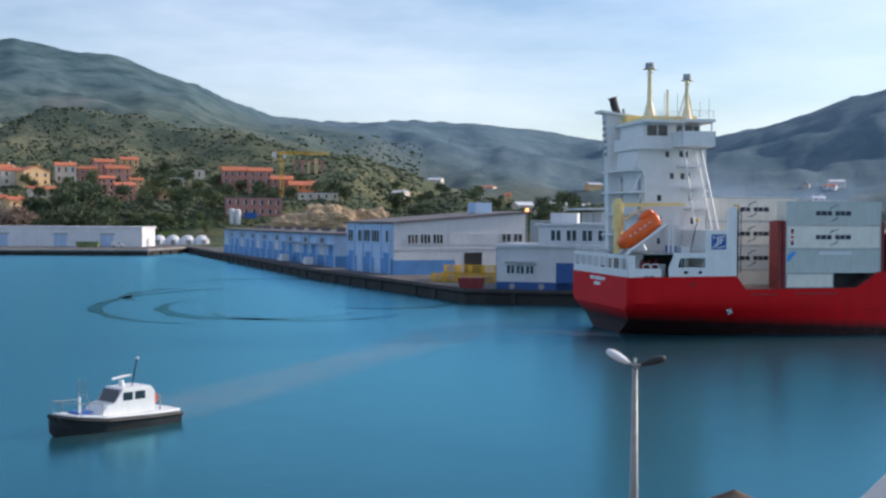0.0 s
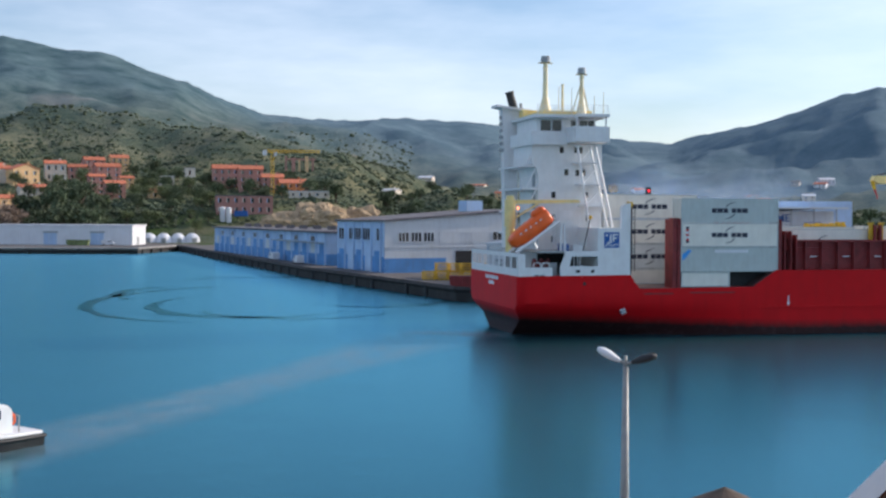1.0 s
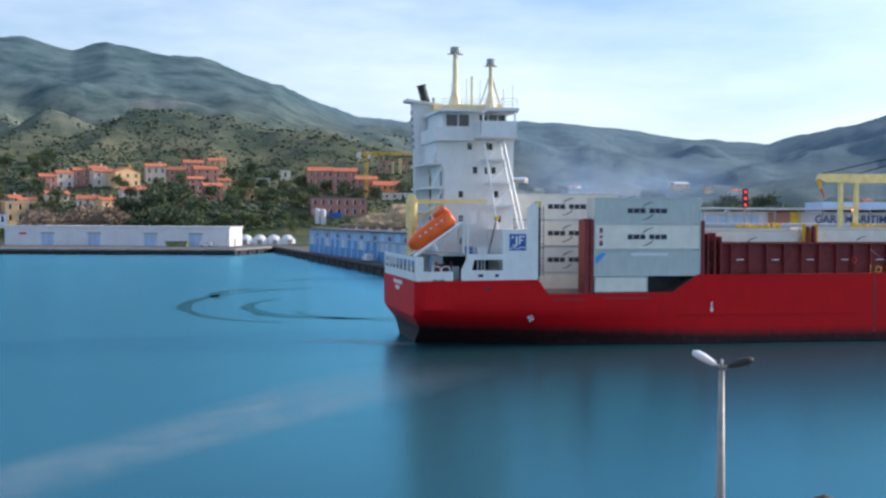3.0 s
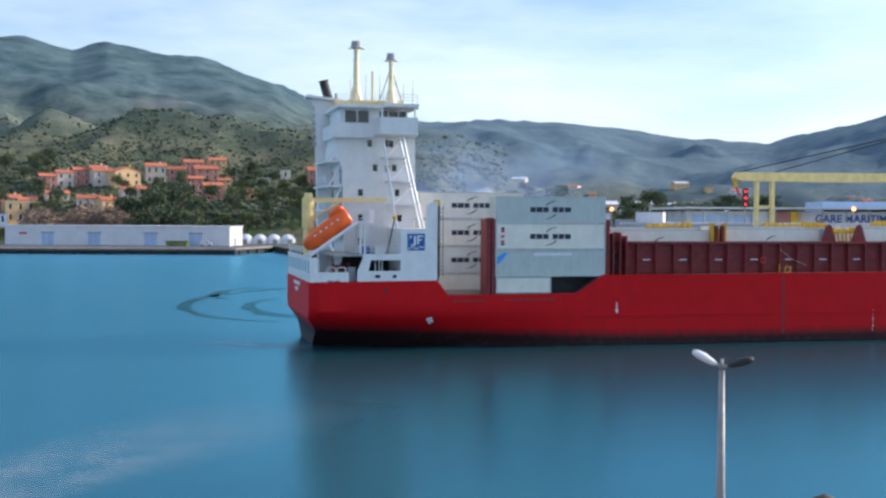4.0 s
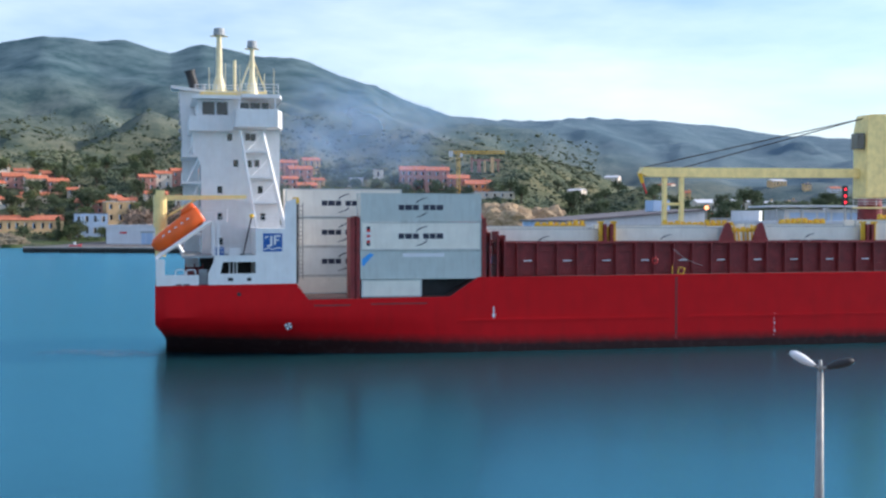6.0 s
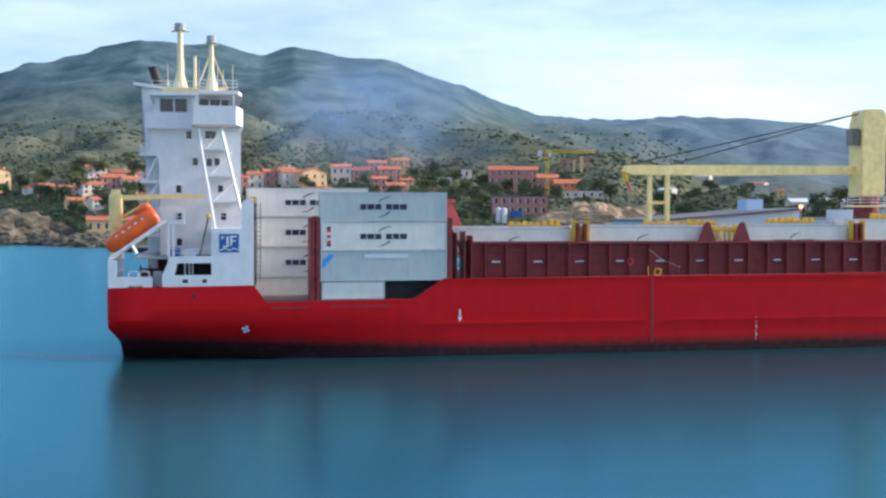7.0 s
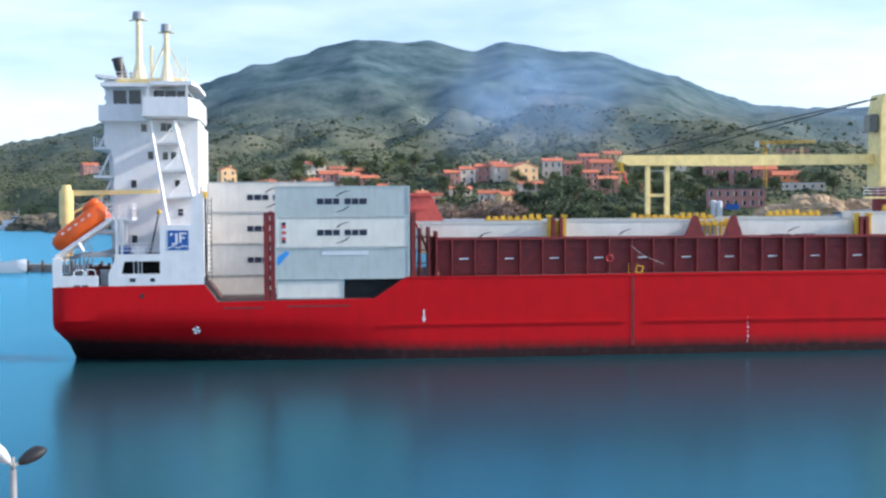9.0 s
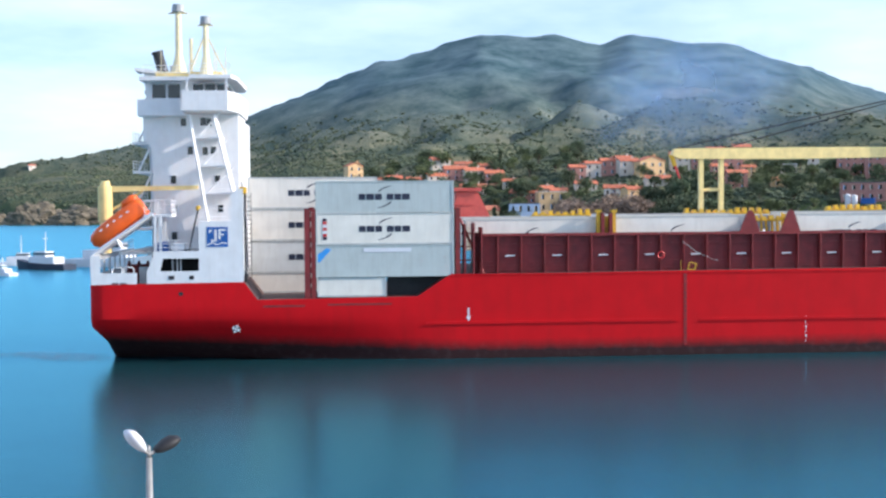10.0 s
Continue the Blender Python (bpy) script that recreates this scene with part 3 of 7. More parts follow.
def container(x0, y0, z0, length, height, material, name="shipping_container", label="", marks=True, drop=0.0):
    """A refrigerated container with rails, posts, castings and shallow ribs; plain bars stand for its markings."""
    w = 2.44
    ob = empty(name)
    bm = bmesh.new()
    n = int(length / 0.55)
    edge = [(x0 + 0.06, y0 + 0.05)]
    for i in range(n):
        x = x0 + 0.4 + (length - 0.8) * i / (n - 1)
        edge += [(x - 0.1, y0 + 0.05), (x - 0.04, y0 + 0.047), (x + 0.04, y0 + 0.047), (x + 0.1, y0 + 0.05)]
    edge += [(x0 + length - 0.06, y0 + 0.05), (x0 + length - 0.06, y0 + w - 0.05), (x0 + 0.06, y0 + w - 0.05)]
    slab(bm, edge, z0 + 0.06, z0 + height - 0.03)
    part("body", bm, material, ob)
    trim = REEFERG if material is REEFERG else TRIM
    for a, b in ((z0, z0 + 0.14), (z0 + height - 0.1, z0 + height)):
        for y in (y0 + 0.012, y0 + w - 0.09):
            part("rail", one_box(x0 + 0.1, x0 + length - 0.1, y, y + 0.078, a, b), trim, ob)
    for xa in (x0, x0 + length - 0.17):
        for ya in (y0, y0 + w - 0.16):
            bm = bmesh.new()
            prism(bm, ((xa - 0.006, z0), (xa + 0.176, z0), (xa + 0.176, z0 + 0.12), (xa + 0.16, z0 + 0.13), (xa + 0.16, z0 + height - 0.13), (xa + 0.176, z0 + height - 0.12), (xa + 0.176, z0 + height), (xa - 0.006, z0 + height), (xa - 0.006, z0 + height - 0.12), (xa + 0.01, z0 + height - 0.13), (xa + 0.01, z0 + 0.13), (xa - 0.006, z0 + 0.12)), ya, ya + 0.16)
            part("corner_post", bm, trim, ob)
    if marks:
        cx, cz, s = x0 + length / 2, z0 + height * 0.5 - drop, 0.52
        y = y0 + 0.028
        x = cx - 2.3
        lo, hi = cz - s / 2, cz + s / 2
        for wd in (0.58, 0.68, 0.58, 0, 0.58, 0.58, 0.68):
            if not wd:
                x += 0.36
                continue
            bm = bmesh.new()
            box(bm, x, x + wd, y, y + 0.02, lo, hi)
            part("marking_bar", bm, NAVY, ob, "dark navy marking bar")
            x += wd + 0.09
        for sg in (1, -1):
            up, dn = [], []
            for k in range(10):
                u = k / 9
                px = cx + sg * (-0.55 + 1.2 * u)
                pz = cz + sg * (0.44 + 0.52 * math.sin(u * 1.5) ** 0.8)
                tk = 0.02 + 0.06 * (1 - u)
                up.append((px, pz + sg * tk))
                dn.append((px, pz - sg * tk))
            bm = bmesh.new()
            prism(bm, up + dn[::-1], y, y + 0.02)
            part("emblem_arc", bm, NAVY, ob)
    tagged(ob, label or "pale grey refrigerated shipping container stacked on deck", "container", "containers on deck")
    return carried_by_ship(ob)


# outer stack
GX, GY = 0.0, 0.3
container(GX, GY, 12.98, 12.19, 2.78, REEFERG, label="blue-grey refrigerated shipping container on top of the stack")
c2 = container(GX, GY, 10.16, 12.19, 2.78, REEFER, label="off-white refrigerated shipping container in the stack")
c3 = container(GX, GY, 7.32, 12.19, 2.80, REEFERG, marks=False, label="blue-grey shipping container with a blue tape mark")
container(GX + 0.1, GY + 0.1, 5.58, 6.06, 1.70, REEFER, marks=False, label="short pale container low in the deck bay")
for k, m in enumerate((NAVY, SIGNRED, SHEDWHITE, SIGNRED, SHEDWHITE, SIGNRED, NAVY)):
    part("marking_bar", one_box(0.62, 0.98, GY + 0.012, GY + 0.03, 10.62 + k * 0.27, 10.62 + k * 0.27 + 0.25), m, c2)
bm = bmesh.new()
prism(bm, ((0.12, 8.75), (0.3, 8.6), (1.35, 9.75), (0.95, 9.9), (0.12, 9.3)), GY + 0.012, GY + 0.03)
part("tape_mark", bm, SKYBLUE, c3, "bright blue tape mark")
part("label_strip", one_box(4.2, 8.4, GY + 0.014, GY + 0.03, 9.5, 9.86), SHEDWHITE, c3, "long white label strip")
for px, pz in ((9.2, 8.6), (11.2, 8.9), (11.3, 8.1)):
    part("stain_patch", one_box(px, px + 0.25, GY + 0.02, GY + 0.031, pz, pz + 0.2), TRIM, c3)
# inner stack
for z, mk in ((13.37, True), (10.36, True), (7.35, True), (5.45, False)):
    container(-6.55, 8.35, z, 12.19, 2.96 if z > 6 else 1.86, REEFERM if 7 < z < 8 else REEFER, marks=mk, label="white refrigerated shipping container in the inner stack")
# row along the hold
for x, z in ((13.45, 9.45), (26.95, 9.62), (43.75, 9.75), (57.2, 10.2), (70.6, 10.2)):
    container(x, 3.1, z, 12.19, 2.8, REEFER, drop=0.35, label="white refrigerated shipping container standing in the hold")
    container(x, 6.2, z + 0.22, 12.19, 2.8, REEFER, marks=False, label="white refrigerated shipping container standing in the hold")


# ---- ship: hull fittings ----
def on_ship(name, bm, material, label="", parent=None, bevel=0.0, smooth=False):
    return part(name, bm, material, parent or ship, label, bevel, smooth)


for a, b in ((9.5, 32.3), (34.2, 80.0)):
    bm = bmesh.new()
    prism(bm, ((a, 3.05), (b, 3.05), (b - 0.4, 3.3), (a + 0.4, 3.3)), -0.10, 0.02)
    on_ship("rubbing_strake", bm, RED)
on_ship("deck_edge_bar", one_box(11.8, 84, -0.05, 0.03, 7.36, 7.5), RED)
for xa, za, ln in ((-4.6, 4.78, 3.6), (1.0, 4.86, 5.6)):
    on_ship("hull_slot", one_box(xa, xa + ln, -0.02, 0.01, za, za + 0.16), DARKRED, "dark freeing slot in the hull")
on_ship("hull_recess", one_box(32.8, 33.08, -0.02, 0.01, 0.9, 7.3), DARKRED, "dark vertical ladder recess")
for k in range(16):
    on_ship("ladder_rung", one_box(32.78, 33.1, -0.07, -0.02, 0.95 + 0.4 * k, 0.99 + 0.4 * k), RED)
for k in range(6):
    on_ship("draught_mark", one_box(44.0, 44.05 + 0.09 * (k % 2), -0.015, 0.01, 1.0 + 0.42 * k, 1.24 + 0.42 * k), SHEDWHITE)
bm = bmesh.new()
prism(bm, ((13.33, 3.75), (13.33, 4.5), (13.47, 4.5), (13.47, 3.75), (13.62, 3.75), (13.4, 3.3), (13.18, 3.75)), -0.02, 0.01)
on_ship("arrow_mark", bm, SHEDWHITE, "white arrow mark on the hull")
for k in range(8):
    a0, a1 = k * math.pi / 4, (k + 1) * math.pi / 4
    bm = bmesh.new()
    t0 = tuck(-7.0, 2.9)
    prism(bm, [(-7.0 + r * math.cos(a), 2.9 + r * math.sin(a)) for r, a in ((0.06, a0), (0.36, a0), (0.36, a1), (0.06, a1))], t0 - 0.30, t0 + 0.06)
    on_ship("thruster_mark", bm, SHEDWHITE if k % 2 else NAVY)
bm = bmesh.new()
rod(bm, (-11.7, 0.05, 6.05), (-11.7, -0.03, 6.05), 0.2, sides=12)
on_ship("hawse_hole", bm, DARK)
for k, (ya, yb, za) in enumerate(((5.2, 6.1, 6.15), (6.4, 9.0, 6.15), (9.3, 10.8, 6.15), (7.0, 9.3, 5.5))):
    on_ship("name_bar", one_box(-19.54, -19.49, ya + 3, yb + 3, za, za + 0.42), SHEDWHITE, "white bar of lettering on the transom")

# ---- ship: after deck ----
bm = bmesh.new()
prism(bm, ((-19.38, 6.88), (-15.45, 6.93), (-15.45, 7.9), (-19.38, 7.9)), 0.12, 0.2)
on_ship("bulwark", bm, WHITE)
for xa in (-17.6, -16.9):
    on_ship("freeing_port", one_box(xa, xa + 0.55, 0.1, 0.2, 6.93, 7.05), DARK)
# side plating with a long window opening
for nm, o in (("side_plate", ((-14.6, 6.95), (-6.27, 7.0), (-6.27, 8.02), (-14.6, 8.02))),
              ("side_plate", ((-14.1, 9.12), (-10.1, 9.12), (-10.1, 9.75), (-14.0, 9.75))),
              ("side_plate", ((-14.6, 8.02), (-13.45, 8.02), (-13.2, 9.12), (-14.1, 9.12)))):
    bm = bmesh.new()
    prism(bm, o, 0.04, 0.14)
    on_ship(nm, bm, WHITE)
block = on_ship("deck_house", one_box(-10.12, -6.27, 0.04, 7.0, 8.02, 12.32), WHITE, "white steel deck house with a blue emblem")
bm = bmesh.new()
prism(bm, ((-7.35, 12.32), (-6.26, 12.32), (-6.26, 15.2), (-7.1, 14.95), (-7.35, 14.6)), 0.04, 0.5)
on_ship("wind_screen", bm, WHITE)
on_ship("drain_pipe", one_box(-6.2, -6.03, 0.3, 0.48, 7.0, 14.9), DARK, "black pipe down the edge of the deck house")
on_ship("pipe_head", one_box(-6.6, -5.95, 0.1, 0.55, 14.7, 15.3), YELLOW, "yellow pipe head", bevel=0.08)
bm = bmesh.new()
for z in np.arange(8.0, 14.6, 0.4):
    box(bm, -5.95, -5.6, 0.4, 0.45, z, z + 0.05)
box(bm, -5.98, -5.93, 0.38, 0.48, 7.4, 14.8)
box(bm, -5.62, -5.57, 0.38, 0.48, 7.4, 14.8)
on_ship("house_ladder", bm, DARK, "thin dark ladder beside the deck house")
for x in (-12.6, -12.2, -11.9):
    on_ship("frame_post", one_box(x, x + 0.12, 1.2, 1.3, 7.0, 9.7), WHITE)
on_ship("upper_deck", one_box(-17.0, -10.1, 0.3, 21.2, 9.5, 9.72), GREY)
# added back wall, coloured dark for the shaded mooring deck interior
on_ship("inner_shade_wall", one_box(-15.2, -10.1, 6.6, 6.8, 7.0, 9.5), DARK, "added wall coloured dark for shade behind the mooring deck")
bm = bmesh.new()
rod(bm, (-16.6, 3.2, 8.0), (-15.0, 3.2, 8.0), 0.55, sides=16)
for x in (-16.65, -15.8, -15.0):
    rod(bm, (x - 0.05, 3.2, 8.0), (x + 0.05, 3.2, 8.0), 0.85, sides=16)
box(bm, -16.9, -14.8, 2.6, 3.8, 6.95, 7.4)
on_ship("mooring_winch", bm, DARKRED, "dark red mooring winch")
on_ship("deck_locker", one_box(-13.9, -13.0, 1.6, 3.0, 9.72, 10.5), LOGOBLUE, "blue deck locker", bevel=0.04)
on_ship("deck_locker", one_box(-12.6, -11.5, 1.2, 2.4, 9.72, 10.4), WHITE, "white deck locker", bevel=0.05)
on_ship("door_panel", one_box(-15.42, -14.62, 1.0, 1.1, 6.95, 8.4), GREY)
for xa in (-17.6, -16.6):
    bm = bmesh.new()
    pts = [(xa, 0.35, 7.8), (xa, 0.35, 8.25), (xa + 0.2, 0.35, 8.4), (xa + 0.7, 0.35, 8.4), (xa + 0.85, 0.35, 8.25), (xa + 0.85, 0.35, 7.8)]
    for p, q in zip(pts, pts[1:]):
        rod(bm, p, q, 0.06, sides=6)
    on_ship("roller_hoop", bm, WHITE)
for xa, w in ((-12.75, 0.5), (-10.95, 0.4)):
    on_ship("fairlead", one_box(xa, xa + w, 0.0, 0.06, 7.3, 7.62), DARK)
# transom bulwark with openings
on_ship("transom_bulwark", one_box(-19.42, -19.3, 0.35, 21.2, 6.9, 7.75), WHITE)
on_ship("transom_rail", one_box(-19.42, -19.3, 0.35, 21.2, 9.0, 9.45), WHITE)
for y in np.linspace(0.4, 20.7, 9):
    on_ship("transom_post", one_box(-19.42, -19.3, y, y + 0.5, 7.75, 9.0), WHITE)
on_ship("corner_post", one_box(-19.4, -18.6, 0.14, 0.26, 7.9, 9.4), WHITE)

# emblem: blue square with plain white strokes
on_ship("emblem_square", one_box(-9.42, -7.6, 0.01, 0.05, 10.1, 11.84), LOGOBLUE, "blue square emblem", block)
for o in (((-8.75, 10.6), (-8.55, 10.6), (-8.55, 11.6), (-8.75, 11.6)), ((-9.05, 10.55), (-8.75, 10.55), (-8.75, 10.7), (-9.05, 10.75)), ((-9.2, 11.3), (-8.95, 11.5), (-8.95, 11.6), (-9.2, 11.6)),
          ((-8.4, 10.75), (-8.22, 10.75), (-8.22, 11.65), (-8.4, 11.65)), ((-8.22, 11.5), (-7.8, 11.5), (-7.75, 11.65), (-8.22, 11.65)), ((-8.22, 11.12), (-7.9, 11.12), (-7.9, 11.26), (-8.22, 11.26)),
          ((-9.38, 10.2), (-8.9, 10.42), (-8.5, 10.22), (-8.1, 10.42), (-7.65, 10.35), (-7.65, 10.45), (-8.1, 10.52), (-8.5, 10.33), (-8.9, 10.52), (-9.38, 10.32))):
    bm = bmesh.new()
    prism(bm, o, -0.01, 0.02)
    on_ship("emblem_stroke", bm, WHITE, "", block)


def rail(name, pts, height=1.0, every=1.5, parent=None, r=0.03, material=None):
    """A guard rail along pts: posts and three bars, joined into one run."""
    bm = bmesh.new()
    for p, q in zip(pts, pts[1:]):
        p, q = Vector(p), Vector(q)
        n = max(1, int((q - p).length / every))
        for k in range(n + 1):
            c = p.lerp(q, k / n)
            rod(bm, c, c + Vector((0, 0, height)), r, sides=5)
        for h in (0.35, 0.68, 1.0):
            rod(bm, p + Vector((0, 0, h * height)), q + Vector((0, 0, h * height)), r, sides=5)
    return on_ship(name, bm, material or WHITE, "", parent)


rail("guard_rail", [(-10.0, 0.15, 12.32), (-7.5, 0.15, 12.32)], 1.15)
rail("guard_rail", [(-13.9, 0.2, 9.72), (-10.2, 0.2, 9.72)], 1.0)
rail("guard_rail", [(-19.3, 6.5, 9.45), (-19.3, 20.5, 9.45)], 0.9)

# ---- ship: tower ----
tower = on_ship("tower", bmesh.new(), WHITE, "tall white accommodation tower")
bm = bmesh.new()
prism(bm, ((-14.95, 7.0), (-7.2, 7.0), (-7.2, 22.15), (-15.85, 22.15), (-15.85, 19.75), (-15.3, 19.3), (-15.05, 18.4)), 7.0, 14.6)
bmesh.ops.recalc_face_normals(bm, faces=bm.faces[:])
bm.to_mesh(tower.data)
bm.free()
on_ship("front_house", one_box(-9.6, -7.25, 14.6, 20.4, 7.0, 21.9), WHITE)
for z in (19.6, 16.95, 14.3, 11.7):
    on_ship("balcony_slab", one_box(-16.9, -15.0, 7.2, 17.5, z - 0.22, z), WHITE)
    rail("guard_rail", [(-16.85, 7.3, z), (-16.85, 15.0, z)], 0.95)
    # added grey panel that paints in the shadowed openings behind the balconies
    on_ship("aft_shade_panel", one_box(-15.14, -15.02, 8.2, 9.1, z + 0.15, z + 2.0), GREY, "grey panel added for the shaded balcony openings", tower)
    bm = bmesh.new()
    beam(bm, (-16.4, 7.4, z), (-15.2, 7.4, z + 2.4), 0.14)
    on_ship("stair_flight", bm, WHITE)


def window_pane(x, z, w=0.5, h=0.72, y=7.0):
    on_ship("porthole_frame", one_box(x - w / 2 - 0.07, x + w / 2 + 0.07, y - 0.05, y + 0.01, z - h / 2 - 0.07, z + h / 2 + 0.07), WHITE, "", tower)
    on_ship("porthole", one_box(x - w / 2, x + w / 2, y - 0.062, y - 0.02, z - h / 2, z + h / 2), GLASS, "dark rectangular window", tower)


for x, z in ((-13.18, 16.13), (-13.17, 13.5), (-13.16, 10.95), (-9.87, 21.4), (-9.5, 18.8), (-9.17, 16.15), (-8.9, 13.4), (-8.8, 10.9), (-10.25, 18.75), (-12.2, 21.4), (-11.6, 18.8), (-10.4, 21.45)):
    window_pane(x, z, w=0.5 if x > -12.6 or z < 18 else 0.42)
# outer stair frame
for p, q in (((-11.3, 4.0, 21.9), (-9.75, 4.0, 12.3)), ((-9.15, 4.0, 21.9), (-6.9, 4.0, 12.4)), ((-9.15, 5.8, 21.9), (-6.9, 5.8, 12.4))):
    bm = bmesh.new()
    beam(bm, p, q, 0.22)
    on_ship("stair_post", bm, WHITE)
for z, xa, xb in ((17.36, -10.55, -8.0), (19.9, -10.95, -8.55), (14.9, -10.15, -7.45)):
    on_ship("landing", one_box(xa, xb, 4.0, 7.0, z - 0.14, z + 0.06), WHITE)
    bm = bmesh.new()
    beam(bm, (xa + 0.3, 5.2, z), (xb - 0.1, 5.2, z + 2.3), 0.12)
    on_ship("stair_flight", bm, WHITE)
    rail("guard_rail", [(xa + 1.0, 4.05, z), (xb, 4.05, z)], 0.9)

# ---- ship: bridge ----
wing = bmesh.new()
slab(wing, ((-11.9, 3.0), (-7.75, 3.0), (-7.0, 6.5), (-7.0, 15.1), (-7.75, 18.6), (-11.9, 18.6)), 22.2, 22.5)
on_ship("bridge_deck", wing, WHITE)
for o in (((-11.9, 3.0), (-7.75, 3.0), (-7.75, 3.12), (-11.9, 3.12)), ((-7.87, 3.0), (-7.75, 3.0), (-7.0, 6.5), (-7.12, 6.5)), ((-7.12, 6.5), (-7.0, 6.5), (-7.0, 15.1), (-7.12, 15.1)), ((-7.12, 15.1), (-7.0, 15.1), (-7.75, 18.6), (-7.87, 18.6)), ((-11.9, 18.48), (-7.75, 18.48), (-7.75, 18.6), (-11.9, 18.6)), ((-11.9, 3.0), (-11.78, 3.0), (-11.78, 7.0), (-11.9, 7.0))):
    bm = bmesh.new()
    slab(bm, o, 22.5, 23.95)
    on_ship("bridge_bulwark", bm, WHITE)
on_ship("wheelhouse_base", one_box(-16.2, -11.9, 6.0, 15.0, 21.95, 23.45), WHITE)
house = on_ship("wheelhouse", one_box(-15.4, -8.2, 6.6, 14.9, 23.4, 25.1), WHITE)
for xa, xb in ((-14.9, -13.7), (-13.5, -12.4), (-11.2, -10.3), (-10.15, -9.2), (-9.05, -8.35)):
    on_ship("bridge_window", one_box(xa, xb, 6.54, 6.62, 23.6, 24.85), GLASS, "dark wheelhouse window", house)
for k in range(7):
    ya = 6.8 + k * 1.15
    on_ship("bridge_window", one_box(-8.22, -8.12, ya, ya + 0.98, 23.75, 24.7), GLASS, "dark wheelhouse window", house)
roof = bmesh.new()
slab(roof, ((-15.9, 5.4), (-11.2, 5.4), (-11.2, 3.6), (-7.5, 3.6), (-7.1, 6.0), (-7.1, 15.6), (-7.5, 18.0), (-11.2, 18.0), (-11.2, 16.0), (-15.9, 16.0)), 25.1, 25.45)
on_ship("bridge_roof", roof, WHITE)
on_ship("wing_post", one_box(-11.5, -11.35, 3.7, 3.85, 23.9, 25.1), WHITE)
on_ship("wing_post", one_box(-8.0, -7.85, 3.7, 3.85, 23.9, 25.1), WHITE)
on_ship("monkey_island", one_box(-14.6, -8.6, 6.6, 14.8, 25.45, 26.0), CREAM, "cream painted top deck")
rail("guard_rail", [(-15.6, 5.6, 25.45), (-11.4, 5.6, 25.45), (-11.2, 3.9, 25.45), (-7.6, 3.9, 25.45)], 1.0)


def mast(x, y, z0, z1, r, arm):
    bm = bmesh.new()
    rod(bm, (x, y, z0), (x, y, z1 - 0.8), r, r * 0.75, 10)
    rod(bm, (x, y, z0 - 0.3), (x, y, z0 + 2.0), r * 2.6, r * 0.95, 10)
    on_ship("mast", bm, MASTCREAM, "cream signal mast")
    bm = bmesh.new()
    rod(bm, (x - arm, y, z1 - 0.9), (x + arm, y, z1 - 0.9), 0.08)
    rod(bm, (x, y - arm, z1 - 1.3), (x, y + arm, z1 - 1.3), 0.08)
    on_ship("yard_arm", bm, MASTCREAM)
    bm = bmesh.new()
    rod(bm, (x, y, z1 - 0.8), (x, y, z1 - 0.1), r * 1.7, r * 1.5, 12)
    on_ship("radar_drum", bm, GREY)


mast(-13.05, 10.8, 26.0, 32.9, 0.36, 0.9)
mast(-10.0, 6.4, 25.4, 31.1, 0.30, 0.7)
bm = bmesh.new()
rod(bm, (-11.6, 8.6, 26.0), (-11.6, 8.6, 29.3), 0.16)
on_ship("mast", bm, MASTCREAM)
for x, y, h in ((-14.2, 7.4, 28.3), (-12.6, 7.0, 28.8), (-11.2, 6.4, 28.6), (-8.9, 5.0, 27.6), (-8.0, 4.4, 28.0), (-9.4, 8.0, 28.2)):
    bm = bmesh.new()
    rod(bm, (x, y, 25.4), (x, y, h), 0.05, 0.03, 6)
    on_ship("aerial", bm, MASTCREAM)
for y in (5.0, 7.8):
    bm = bmesh.new()
    beam(bm, (-10.0, 6.4, 29.5), (-10.0 + (1.6 if y > 6 else -1.3), y + 0.6, 26.0), 0.14)
    on_ship("mast_stay", bm, MASTCREAM)
# funnel casing and exhaust
bm = bmesh.new()
prism(bm, ((-16.5, 7.0), (-15.0, 7.0), (-15.1, 21.6), (-14.0, 22.3), (-13.6, 26.5), (-17.1, 27.0), (-16.8, 22.0)), 15.6, 17.0)
casing = on_ship("funnel_casing", bm, WHITE, "white funnel casing behind the tower")
for k in range(6):
    on_ship("vent_slot", one_box(-17.12, -16.75, 15.8, 16.8, 21.6 + k * 0.8, 22.0 + k * 0.8), GREY, "", casing)
bm = bmesh.new()
prism(bm, ((-17.9, 27.0), (-13.4, 26.5), (-13.4, 26.75), (-17.9, 27.3)), 15.0, 17.6)
on_ship("casing_cap", bm, WHITE)
bm = bmesh.new()
rod(bm, (-15.2, 16.4, 26.4), (-15.9, 16.4, 28.9), 0.55, 0.5, 14)
rod(bm, (-15.88, 16.4, 28.85), (-15.93, 16.4, 29.05), 0.58, 0.58, 14)
on_ship("exhaust_pipe", bm, DARK, "sooty black exhaust pipe")
bm = bmesh.new()
rod(bm, (-14.4, 16.2, 26.5), (-14.5, 16.2, 27.6), 0.2, 0.18, 10)
on_ship("exhaust_pipe", bm, GREY, "thin grey exhaust pipe")
on_ship("exhaust_box", one_box(-14.9, -12.4, 14.0, 16.8, 25.6, 26.6), CREAM)


